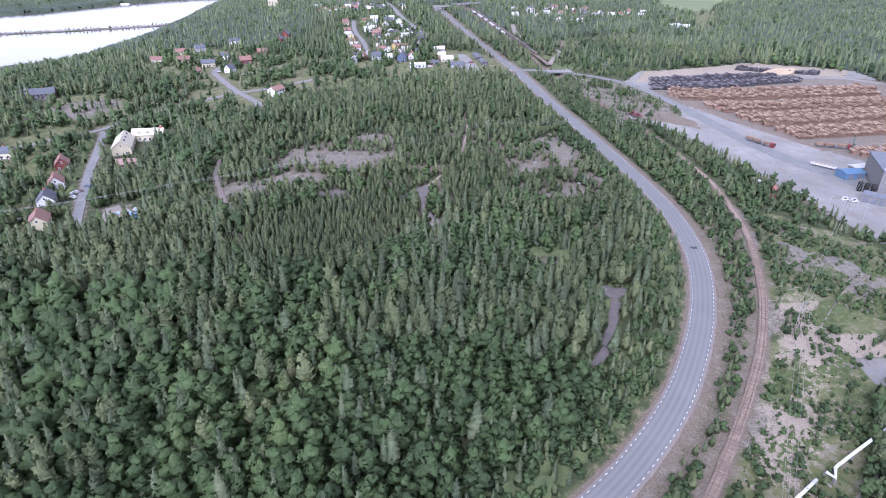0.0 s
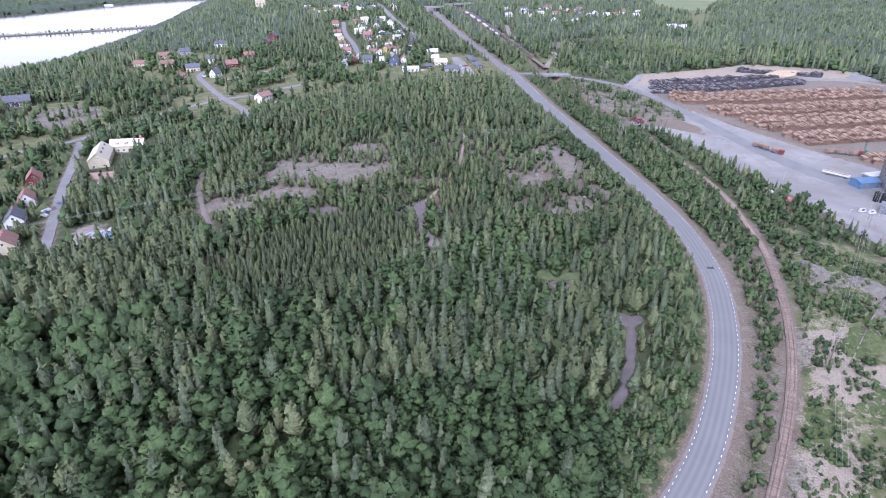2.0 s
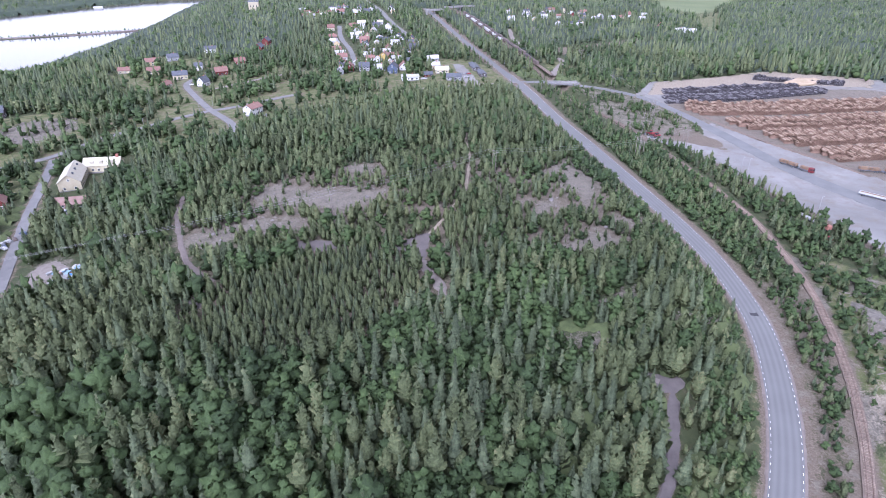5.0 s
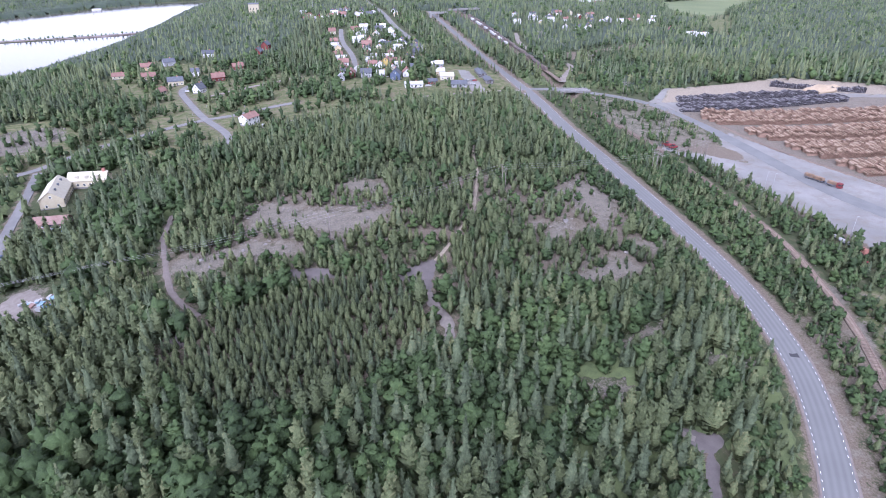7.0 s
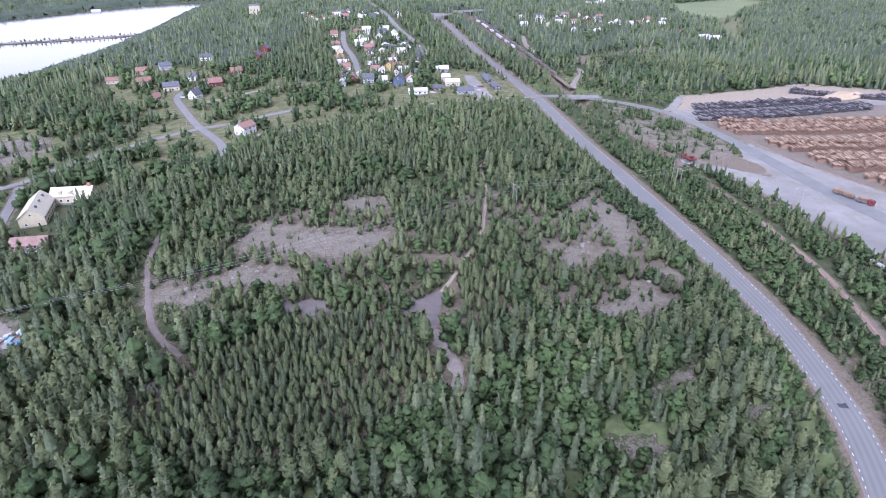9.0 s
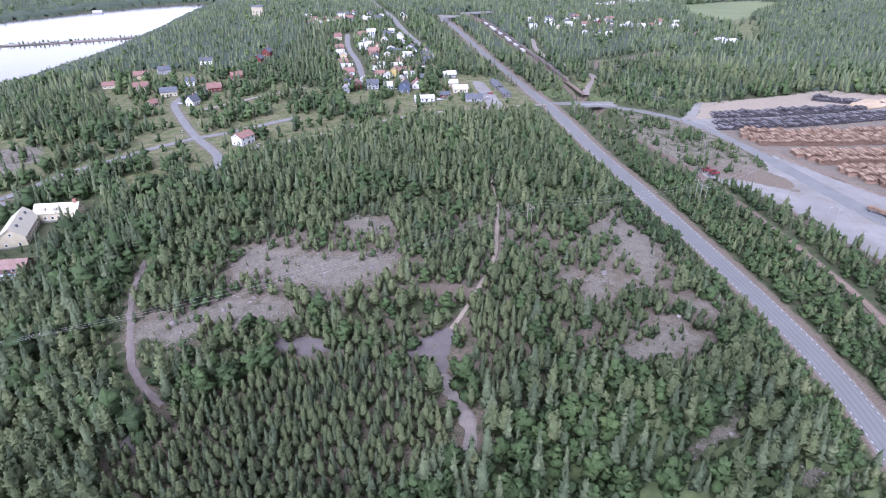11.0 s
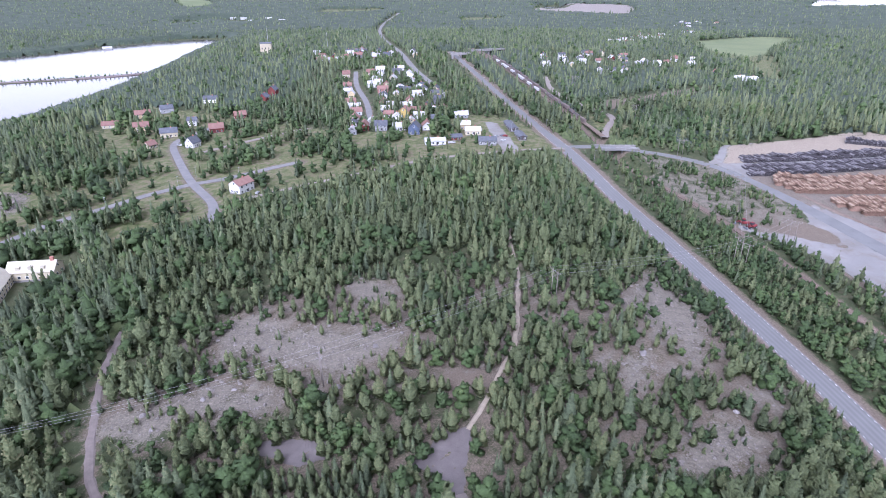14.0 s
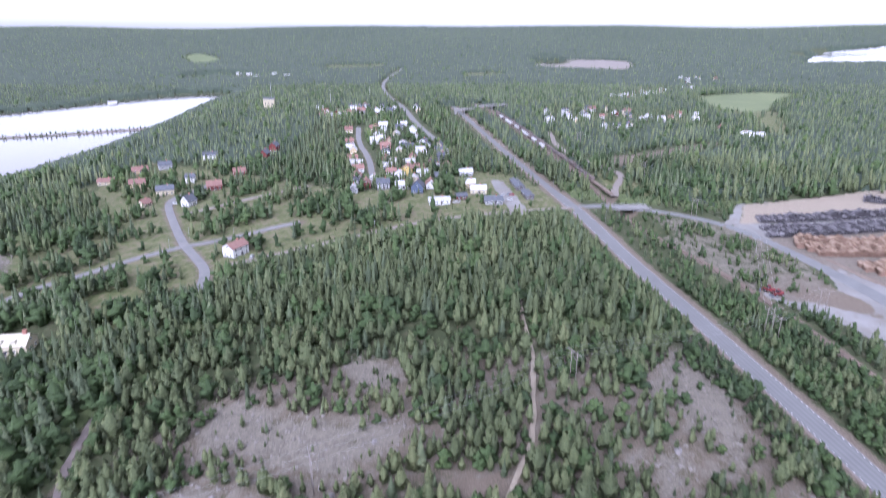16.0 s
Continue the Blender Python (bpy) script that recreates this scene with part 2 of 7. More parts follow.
RIVER = [(-469, 764), (-465, 811), (-461, 862), (-452, 919), (-460, 1001), (-461, 1084), (-471, 1161), (-495, 1313), (-501, 1446), (-502, 1516),
         (-526, 1539), (-596, 1524), (-639, 1474), (-698, 1389), (-736, 1303), (-790, 1227), (-1100, 900), (-1000, 640), (-560, 660)]
RIVER_BEND = [(-744, 1847), (-713, 1967), (-638, 1941), (-580, 1892), (-595, 1941), (-722, 1994), (-763, 1894)]
EAST_LAKE = [(1161, 2291), (1489, 2787), (1806, 2891), (1950, 2500), (1401, 2270)]
POND = [(299, 2543), (350, 2658), (390, 2541), (323, 2378)]
CAUSEWAY = smooth([(-700, 960), (-623, 986), (-541, 1023), (-485, 1052), (-455, 1080)], 5)
YARD = [(150, 486), (179, 455), (190, 411), (199, 376), (206, 348), (212, 302), (224, 262), (300, 230), (420, 240), (440, 420), (430, 640), (340, 680), (205, 640), (180, 598), (200, 560), (209, 520), (204, 500), (175, 505)]
BARE = [  # bare rock and gravel in the forest
    [(-59, 394), (-37, 391), (-33, 375), (-42, 367), (-56, 377)],
    [(-104, 361), (-101, 370), (-81, 364), (-74, 358), (-57, 357), (-39, 353), (-30, 355), (-28, 347), (-37, 336), (-43, 333), (-51, 323), (-62, 332), (-76, 335), (-86, 342), (-94, 336), (-98, 341)],
    [(-127, 310), (-119, 316), (-104, 320), (-92, 328), (-80, 323), (-67, 321), (-66, 309), (-78, 309), (-93, 311), (-98, 306), (-101, 298), (-106, 298), (-123, 305)],
    [(39, 343), (45, 340), (43, 333), (34, 332)], [(46, 340), (59, 348), (59, 337), (50, 323), (43, 319), (43, 327)],
    [(46, 366), (82, 418), (91, 421), (90, 376), (86, 359), (71, 331), (65, 330), (74, 355), (62, 355), (65, 374)],
    [(84, 327), (100, 331), (93, 319), (85, 321)], [(53, 302), (75, 315), (78, 306), (84, 304), (77, 295), (66, 291), (54, 286), (45, 287), (52, 295)],
    [(55, 251), (67, 259), (84, 272), (82, 266), (64, 251), (57, 249)], [(39, 232), (46, 234), (55, 232), (54, 226), (44, 228)],
    [(86, 248), (94, 247), (87, 239), (85, 242)], [(96, 247), (104, 248), (100, 241), (95, 242)],
    [(-183, 275), (-185, 298), (-173, 302), (-159, 282), (-166, 268)]]
ROCK_FIELD = [(-340, 470), (-325, 522), (-292, 536), (-270, 501), (-282, 468), (-316, 464)]
PADS = [[(-80, 292), (-76, 296), (-64, 299), (-46, 298), (-44, 294), (-50, 289), (-57, 288), (-64, 293)],
        [(-24, 289), (-12, 304), (-5, 302), (-9, 290), (-9, 277), (-14, 277), (-17, 284)],
        [(-102, 252), (-101, 259), (-96, 258), (-95, 248)], [(64, 214), (78, 213), (74, 205), (66, 204)]]
RED_GRASS = [(-18, 328), (-4, 332), (3, 325), (-5, 316), (-16, 313)]
SCRUB = [(70, 95), (100, 142), (120, 172), (140, 205), (160, 245), (170, 290), (180, 300), (230, 250), (230, 150), (150, 60)]
SAND = [(150, 186), (172, 190), (166, 174), (150, 174)]
GREY_YARD = [(151, 173), (170, 178), (160, 150), (148, 158)]
MEADOWS = [[(462, 1409), (638, 1515), (714, 1477), (580, 1316), (463, 1124), (416, 1212)],
           [(-205, 500), (-150, 440), (-170, 420), (-215, 470)], [(-230, 510), (-190, 560), (-215, 600), (-245, 560)], [(-175, 560), (-140, 560), (-90, 590), (-60, 560), (-20, 585), (-60, 640), (-150, 660), (-210, 610)],
           [(-250, 620), (-290, 600), (-320, 700), (-250, 700)], [(-345, 440), (-262, 458), (-262, 540), (-300, 560), (-350, 535)], [(-300, 430), (-250, 400), (-230, 330), (-290, 300), (-340, 380)], [(-225, 315), (-195, 255), (-215, 240), (-260, 290)],
           [(125, 640), (155, 650), (120, 720), (105, 700)], [(-420, 2150), (-250, 2200), (-250, 2330), (-430, 2300)], [(30, 1900), (130, 1950), (120, 2050), (20, 2020)]]
FAR_FIELD = [(-1030, 2540), (-870, 2250), (-850, 2460), (-1090, 2800)]
FAR_LOT = [(265, 2230), (515, 2050), (620, 2430), (325, 2520)]
LOT = [(15, 670), (25, 670), (31, 632), (39, 581), (25, 577)]
CLEARCUT = [(128, 774), (160, 785), (205, 818), (288, 872), (284, 858), (196, 784), (164, 755), (138, 738)]
GREEN_GAP = [(501, 1162), (399, 930), (365, 916), (434, 1091), (389, 1119), (417, 1240)]
RAIL_OPEN = [(112, 714), (125, 693), (124, 648), (108, 644)]
RIBBONS = [(MAIN_ROAD, 4.7), (YARD_ROAD, 4.0), (STREET, 2.8), (CROSS_ROAD, 2.8), (LOW_LANE, 2.0), (UP_LANE, 2.2), (BARN_ROAD, 3.2), (VILLAGE_ROAD, 2.7), (FAR_ROAD, 3.6),
           (PATH, 0.6), (WEST_TRACK, 0.85), (MID_TRACK, 1.4), (LOT_TRACK, 0.9), (DUMP_PATH, 1.0), (FAR_TRACK, 1.3), (YARD_PATH, 1.8), (RAILWAY, 2.2)]


def bed(line):
    """The height of a way along its line; the railway runs in a cutting where the side road bridges it."""
    z = swell(line[:, 0], line[:, 1])
    return z - 6.5 * np.exp(-(((line[:, 1] - 612) / 60) ** 2)) if line is RAILWAY else z


def stretch(near_lo, near_hi, step, lo, hi, grow=1.16):
    up, down, d = [near_hi], [near_lo], step
    while up[-1] < hi or down[-1] > lo:
        d *= grow
        up.append(up[-1] + d)
        down.append(down[-1] - d)
    return np.array([v for v in down[:0:-1] if v > lo - 400] + list(np.arange(near_lo, near_hi, step)) + [v for v in up if v < hi + 400])


GX, GY = stretch(-335, 440, 3.4, -4700, 4700), stretch(80, 720, 3.4, -700, 4700, 1.06)
XX, YY = np.meshgrid(GX, GY)
ZZ = swell(XX, YY)
ROAD_GAP = np.full(XX.shape, 1e9)
for line, half in RIBBONS:
    d, at = away(line, XX, YY)
    level = bed(line)[at]
    k = np.clip((d - half - 1.5) / 7, 0, 1)
    k = k * k * (3 - 2 * k)
    ZZ = np.where(d < 1e8, (level - 0.25) * (1 - k) + ZZ * k, ZZ)
    ROAD_GAP = np.minimum(ROAD_GAP, d - half)
WET = np.full(XX.shape, 1e9)
for poly in (RIVER, RIVER_BEND, EAST_LAKE, POND):
    WET = np.minimum(WET, edge_gap(poly, XX, YY))
dam, _ = away(CAUSEWAY, XX, YY)
wet_z = WATER - 0.4 - np.clip(-WET, 0, 30) * 0.1
shore = np.clip(WET / 40, 0, 1)
ZZ = np.where(WET < 0, wet_z, (WATER + 0.3) * (1 - shore) + ZZ * shore)
ZZ = np.where(dam < 6, np.maximum(ZZ, WATER + 2.2 * (1 - dam / 7)), ZZ)
CELL = np.random.default_rng(3).normal(0, 0.12, ZZ.shape)
ZZ = ZZ + np.where((ROAD_GAP > 2) & (WET > 0), CELL, 0)


def ground_z(x, y):
    """The height of the ground sheet, between its grid points."""
    i = np.clip(np.searchsorted(GX, x) - 1, 0, len(GX) - 2)
    j = np.clip(np.searchsorted(GY, y) - 1, 0, len(GY) - 2)
    u, v = (x - GX[i]) / (GX[i + 1] - GX[i]), (y - GY[j]) / (GY[j + 1] - GY[j])
    return ZZ[j, i] * (1 - u) * (1 - v) + ZZ[j, i + 1] * u * (1 - v) + ZZ[j + 1, i] * (1 - u) * v + ZZ[j + 1, i + 1] * u * v


def gz(x, y):
    return float(ground_z(np.float64(x), np.float64(y)))


def mesh_of(name, verts, faces, material, **attrs):
    """A mesh from arrays of corners and of triangles or quads, with float attributes on its points."""
    verts, faces = np.asarray(verts, np.float32), np.asarray(faces, np.int32)
    me, n = bpy.data.meshes.new(name), faces.shape[1]
    me.vertices.add(len(verts))
    me.vertices.foreach_set("co", verts.ravel())
    me.loops.add(faces.size)
    me.loops.foreach_set("vertex_index", faces.ravel())
    me.polygons.add(len(faces))
    me.polygons.foreach_set("loop_start", np.arange(0, faces.size, n, dtype=np.int32))
    me.materials.append(material)
    for key, values in attrs.items():
        me.attributes.new(key, "FLOAT", "POINT").data.foreach_set("value", np.asarray(values, np.float32).ravel())
    me.update()
    me.validate()
    return me


def soft_mask(polys, x, y, fade=3.0):
    g = np.full(np.shape(x), 1e9)
    for p in polys:
        g = np.minimum(g, edge_gap(p, x, y))
    return np.clip(0.5 - g / (2 * fade), 0, 1)


# ground sheet and its surface
gm, gnt, gb = mat("forest_ground", 0.95)
big, mid, fine = noise_node(gnt, 0.03, 4), noise_node(gnt, 0.22, 5, 0.65), noise_node(gnt, 1.6, 6, 0.75)


def attr(nt, name):
    a = nt.nodes.new("ShaderNodeAttribute")
    a.attribute_name = name
    return a.outputs["Fac"]


def ragged(nt, name, rough_by=0.9):
    """A ground cover's share, with an uneven edge."""
    v = calc(nt, "ADD", attr(nt, name), calc(nt, "MULTIPLY", calc(nt, "ADD", calc(nt, "ADD", mid.outputs[0], fine.outputs[0]), -1.0), rough_by))
    return calc(nt, "MULTIPLY_ADD", v, 4.0, -1.5, True)


moss = ramp(gnt, mid.outputs[0], [(0.3, (0.0301, 0.043, 0.0172)), (0.5, (0.0516, 0.0645, 0.0275)), (0.7, (0.0946, 0.086, 0.0516))])
moss = blend(gnt, calc(gnt, "MULTIPLY", fine.outputs[0], 0.6), moss, (0.043, 0.0516, 0.0241))
grass = ramp(gnt, mid.outputs[0], [(0.3, (0.05, 0.075, 0.024)), (0.5, (0.098, 0.108, 0.045)), (0.7, (0.18, 0.152, 0.098))])
rubble = noise_node(gnt, 1.1, 8, 0.8)
stone = ramp(gnt, rubble.outputs[0], [(0.3, (0.0516, 0.0499, 0.043)), (0.42, (0.099, 0.089, 0.073)), (0.55, (0.15, 0.135, 0.111)), (0.7, (0.3, 0.27, 0.225))])
stone = blend(gnt, calc(gnt, "MULTIPLY_ADD", mid.outputs[0], 2.2, -0.95, True), stone, (0.187, 0.166, 0.134))
earth = ramp(gnt, fine.outputs[0], [(0.3, (0.0731, 0.0602, 0.043)), (0.55, (0.142, 0.115, 0.0894)), (0.75, (0.258, 0.215, 0.168))])
paved = ramp(gnt, big.outputs[0], [(0.3, (0.158, 0.155, 0.15)), (0.55, (0.21, 0.207, 0.201)), (0.75, (0.265, 0.26, 0.25))])
paved = blend(gnt, calc(gnt, "MULTIPLY", fine.outputs[0], 0.35), paved, (0.146, 0.142, 0.138))
dirt = noise_node(gnt, 0.09, 6, 0.7)
paved = blend(gnt, calc(gnt, "MULTIPLY_ADD", dirt.outputs[0], 3.4, -1.6, True), paved, (0.155, 0.132, 0.11))
sandc = ramp(gnt, fine.outputs[0], [(0.3, (0.165, 0.135, 0.1)), (0.5, (0.235, 0.2, 0.155)), (0.7, (0.36, 0.315, 0.26))])
col = blend(gnt, ragged(gnt, "grass"), moss, grass)
col = blend(gnt, ragged(gnt, "earth"), col, earth)
col = blend(gnt, ragged(gnt, "stone", 2.0), col, stone)
col = blend(gnt, ragged(gnt, "sand", 1.3), col, sandc)
col = blend(gnt, ragged(gnt, "paved", 0.12), col, paved)
gnt.links.new(col, gb.inputs["Base Color"])
bump(gnt, gb, calc(gnt, "ADD", fine.outputs[0], mid.outputs[0]), 0.7, 0.5)

SETTLED = [(-340, 395), (-255, 430), (-225, 480), (-150, 462), (-140, 500), (-41, 556), (30, 585), (72, 600), (60, 650), (30, 700), (0, 700), (-40, 640), (-90, 650), (-140, 680), (-215, 740), (-330, 800), (-350, 700), (-260, 590), (-280, 520)]
STONE = 0.86 * soft_mask(BARE, XX, YY, 6.0)
SCRUBBY = soft_mask([SCRUB], XX, YY, 6)
SCRUBBY = np.maximum(SCRUBBY, (away(RAILWAY, XX, YY)[0] < 18) * (YY < 300) * (XX > np.interp(YY, RAILWAY[:, 1], RAILWAY[:, 0])))
PATCHY = 0.5 + 0.25 * (np.sin(XX / 6.5 + 1) + np.sin(YY / 7.5)) * np.cos((XX - YY) / 11)
STONE = np.maximum(STONE, (0.3 + 0.5 * (PATCHY > 0.6)) * SCRUBBY)
GLADE = soft_mask([[(-135, 300), (-120, 370), (-60, 402), (40, 400), (95, 430), (105, 330), (95, 285), (30, 280), (0, 330), (-60, 300)]], XX, YY, 10)
STONE = np.maximum(STONE, 0.4 * GLADE)
STONE = np.maximum(STONE, 0.6 * soft_mask([[(126, 572), (142, 560), (168, 502), (152, 488), (134, 530), (120, 562)]], XX, YY, 4))
slope_gap = soft_mask([[(122, 602), (140, 545), (152, 490), (205, 492), (204, 540), (190, 575), (165, 600)]], XX, YY, 4)
STONE = np.maximum(STONE, 0.52 * slope_gap)
STONE = np.maximum(STONE, 0.8 * soft_mask([ROCK_FIELD], XX, YY, 5))
main_gap, _ = away(MAIN_ROAD, XX, YY)
rail_gap, _ = away(RAILWAY, XX, YY)
right_of = (XX > np.interp(YY, MAIN_ROAD[:, 1], MAIN_ROAD[:, 0]))
EARTH = np.clip(1.0 - (main_gap - 5.2) / np.where(right_of, 8, 3.5), 0, 1)
EARTH = np.maximum(EARTH, np.clip(0.9 - (rail_gap - 2) / 4.5, 0, 1) * np.where(YY < 290, 0.75, 0.3))
EARTH = np.maximum(EARTH, 0.7 * soft_mask([[(192, 566), (214, 600), (340, 622), (440, 600), (440, 430), (300, 372), (284, 392), (262, 438), (228, 508)]], XX, YY, 3))
EARTH = np.maximum(EARTH, 0.9 * soft_mask([[(188, 402), (181, 438), (186, 440), (194, 404), (209, 346), (216, 304), (211, 300), (203, 345)]], XX, YY, 1.5))
EARTH = np.maximum(EARTH, 0.7 * soft_mask([[(150, 486), (170, 470), (205, 500), (200, 520), (165, 520)]], XX, YY, 4))
between = (YY < 275) & right_of & (XX < np.interp(YY, RAILWAY[:, 1], RAILWAY[:, 0])) & (YY > 90) & (YY < 500)
EARTH = np.maximum(EARTH, 0.58 * between)
EARTH = np.maximum(EARTH, 0.5 * slope_gap)
EARTH = np.maximum(EARTH, 0.95 * soft_mask([[(164, 494), (181, 506), (200, 502), (212, 484), (205, 466), (181, 477)]], XX, YY, 3))
EARTH = np.maximum(EARTH, 0.66 * GLADE)
YOUNG_FLOOR = [(-112, 240), (-104, 300), (-20, 316), (28, 312), (22, 256), (-8, 236), (-60, 210)]
EARTH = np.maximum(EARTH, 0.56 * soft_mask([YOUNG_FLOOR], XX, YY, 6))
STONE = np.maximum(STONE, 0.34 * between)
EARTH = np.maximum(EARTH, 0.36 * soft_mask([SETTLED], XX, YY, 8))
EARTH = np.maximum(EARTH, 0.8 * soft_mask([RED_GRASS], XX, YY, 2))
EARTH = np.maximum(EARTH, 0.9 * soft_mask([CLEARCUT], XX, YY, 8))
EARTH = np.maximum(EARTH, np.clip(0.9 - ROAD_GAP / 3, 0, 0.8) * (main_gap > 14))
EARTH = np.maximum(EARTH, (0.25 + 0.3 * (PATCHY > 0.58)) * SCRUBBY)
PALE = soft_mask([[(84, 112), (92, 128), (108, 150), (122, 172), (135, 200), (144, 226), (158, 224), (154, 190), (138, 160), (120, 138), (100, 112)]], XX, YY, 8)
GRASS = np.maximum.reduce([0.9 * soft_mask([GREEN_GAP, RAIL_OPEN], XX, YY, 6), 0.9 * SCRUBBY * (PATCHY < 0.5), 0.85 * soft_mask(MEADOWS, XX, YY, 6), 0.7 * soft_mask([SETTLED], XX, YY, 8), 0.5 * SCRUBBY, 0.3 * GLADE, np.clip(0.7 - (main_gap - 8) / 5, 0, 0.45)])
PAVED = np.maximum.reduce([soft_mask([YARD], XX, YY, 2) * np.clip(1.72 - 1.85 * EARTH, 0, 1), soft_mask([LOT], XX, YY, 2), soft_mask([GREY_YARD], XX, YY, 2)])
SANDY = np.maximum(soft_mask([SAND], XX, YY, 2), soft_mask([[(190, 598), (212, 640), (340, 682), (432, 645), (405, 612), (362, 626), (260, 612)]], XX, YY, 3))
SANDY = np.maximum(SANDY, 0.7 * PALE * (0.65 + 0.6 * (PATCHY > 0.45)))
PAVED = PAVED * (1 - SANDY)
verts = np.stack([XX.ravel(), YY.ravel(), ZZ.ravel()], 1)
ny, nx = XX.shape
idx = np.arange(nx * ny).reshape(ny, nx)
quads = np.stack([idx[:-1, :-1].ravel(), idx[:-1, 1:].ravel(), idx[1:, 1:].ravel(), idx[1:, :-1].ravel()], 1)
ground = tagged(new("ground", mesh_of("ground", verts, quads, gm, stone=STONE, earth=EARTH, grass=GRASS, paved=PAVED, sand=SANDY)), "mossy forest ground with bare rock, gravel and grass patches", "ground", kind="structure")
for p in ground.data.polygons:
    p.use_smooth = True


def part(name, bm, material, parent, label=""):
    """Links a bmesh as one mesh object under a thing or part."""
    me = bpy.data.meshes.new(name)
    bm.to_mesh(me)
    bm.free()
    me.materials.append(material)
    ob = new(name, me)
    ob.parent = parent
    return tagged(ob, label)


def ribbon(name, line, half, material, lift=0.0, thick=0.35, label="", category="road", rough=0.0, spread=1.0):
    """A strip of road along a line, crowned a little, with sides that go into the ground."""
    d = np.gradient(line, axis=0)
    d /= np.hypot(d[:, 0], d[:, 1])[:, None]
    nrm = np.stack([d[:, 1], -d[:, 0]], 1)
    z = bed(line)
    rng = np.random.default_rng(len(line))
    rows = []
    for s, dz in ((-1, -thick), (-1, 0), (0, 0.06), (1, 0), (1, -thick)):
        w = half * s * (spread if dz == -thick else 1) * (1 + rough * rng.normal(0, 1, len(line)))
        p = line + nrm * w[:, None]
        rows.append(np.column_stack([p, z + lift + dz]))
    v = np.stack(rows, 1).reshape(-1, 3)
    n = len(line)
    k = np.arange((n - 1) * 5).reshape(n - 1, 5)[:, :4].ravel()
    f = np.stack([k, k + 1, k + 6, k + 5], 1)
    me = mesh_of(name, v, f, material, across=np.tile([-1.0, -1.0, 0.0, 1.0, 1.0], n))
    for p in me.polygons:
        p.use_smooth = False
    return tagged(new(name, me), label, category, kind="structure")


ribbon("road_shoulder", MAIN_ROAD, np.interp(MAIN_ROAD[:, 1], [600, 660], [5.1, 3.3]), M["track"], -0.02, label="narrow pale gravel shoulder beside the asphalt", rough=0.02, spread=1.1)
WIDTH = np.interp(MAIN_ROAD[:, 1], [600, 660], [4.55, 2.9])
road = ribbon("road", MAIN_ROAD, WIDTH, M["asphalt"], 0.05, label="curving grey asphalt country road with dashed edge lines")
ribbon("yard_road", YARD_ROAD, np.interp(YARD_ROAD[:, 1], [380, 500, 560], [6.5, 5.5, 4.2]), M["yard_asphalt"], -0.15, label="grey asphalt side road leading over the railway bridge")
ribbon("street", STREET, 2.8, M["asphalt_old"], 0.08, label="pale worn asphalt village street")
ribbon("crossroad", CROSS_ROAD, 2.8, M["asphalt_old"], 0.04, label="pale worn asphalt village road")
ribbon("lower_lane", LOW_LANE, 2.0, M["gravel_lane"], 0.03, label="pale gravel lane along the forest edge", rough=0.08)
ribbon("upper_lane", UP_LANE, 2.2, M["gravel_lane"], 0.03, label="pale gravel lane between gardens", rough=0.08)
ribbon("barn_road", BARN_ROAD, 2.6, M["asphalt_old"], 0.05, label="pale worn asphalt road beside the barn", rough=0.04)
ribbon("village_road", VILLAGE_ROAD, 2.7, M["asphalt_old"], 0.05, label="pale asphalt road through the village")
ribbon("far_road", FAR_ROAD, 3.4, M["asphalt_old"], 0.05, label="pale asphalt road winding into the distance")
for name, line, half, key, label in (("straight_path", PATH, 0.55, "sandy_path", "straight pale dirt path through the pines"), ("west_track", WEST_TRACK, 0.85, "track", "brown dirt track curving through the forest"),
                                     ("mid_track", MID_TRACK, 1.4, "gravel_lane", "short pale dirt track"), ("lot_track", LOT_TRACK, 1.1, "pad", "grey gravel track to a turning place"), ("dump_path", DUMP_PATH, 1.0, "gravel_lane", "pale narrow footpath"),
                                     ("far_track", FAR_TRACK, 1.3, "track", "narrow dirt track between trees"), ("yard_path", YARD_PATH, 1.8, "gravel_lane", "pale gravel path beside the railway")):
    ribbon(name, line, half, M[key], -0.04, label=label, category="track", rough=0.15, spread=2.0)


ribbon("bark_berm", smooth([(221, 543), (232, 509), (247, 476), (264, 444), (277, 413)]), 0.9, M["ballast"], 0.5, 0.6, "low dark berm of bark along the log rows", "berm", 0.3, 1.8)


def sheet(name, poly, material, lift, label, category):
    """A thin level patch laid on the ground, with an uneven rim."""
    ring = smooth(list(poly) + [poly[0]], 1.5)[:-1]
    rng = np.random.default_rng(7)
    c = ring.mean(0)
    ring = c + (ring - c) * (1 + rng.normal(0, 0.07, (len(ring), 1)))
    bm = bmesh.new()
    vs = [bm.verts.new((x, y, gz(x, y) + lift)) for x, y in ring]
    bmesh.ops.triangulate(bm, faces=[bm.faces.new(vs)])
    bmesh.ops.subdivide_edges(bm, edges=bm.edges[:], cuts=2, use_grid_fill=True)
    for v in bm.verts:
        v.co.z = gz(v.co.x, v.co.y) + lift
    me = bpy.data.meshes.new(name)
    bm.to_mesh(me)
    bm.free()
    me.materials.append(material)
    return tagged(new(name, me), label, category, kind="structure")


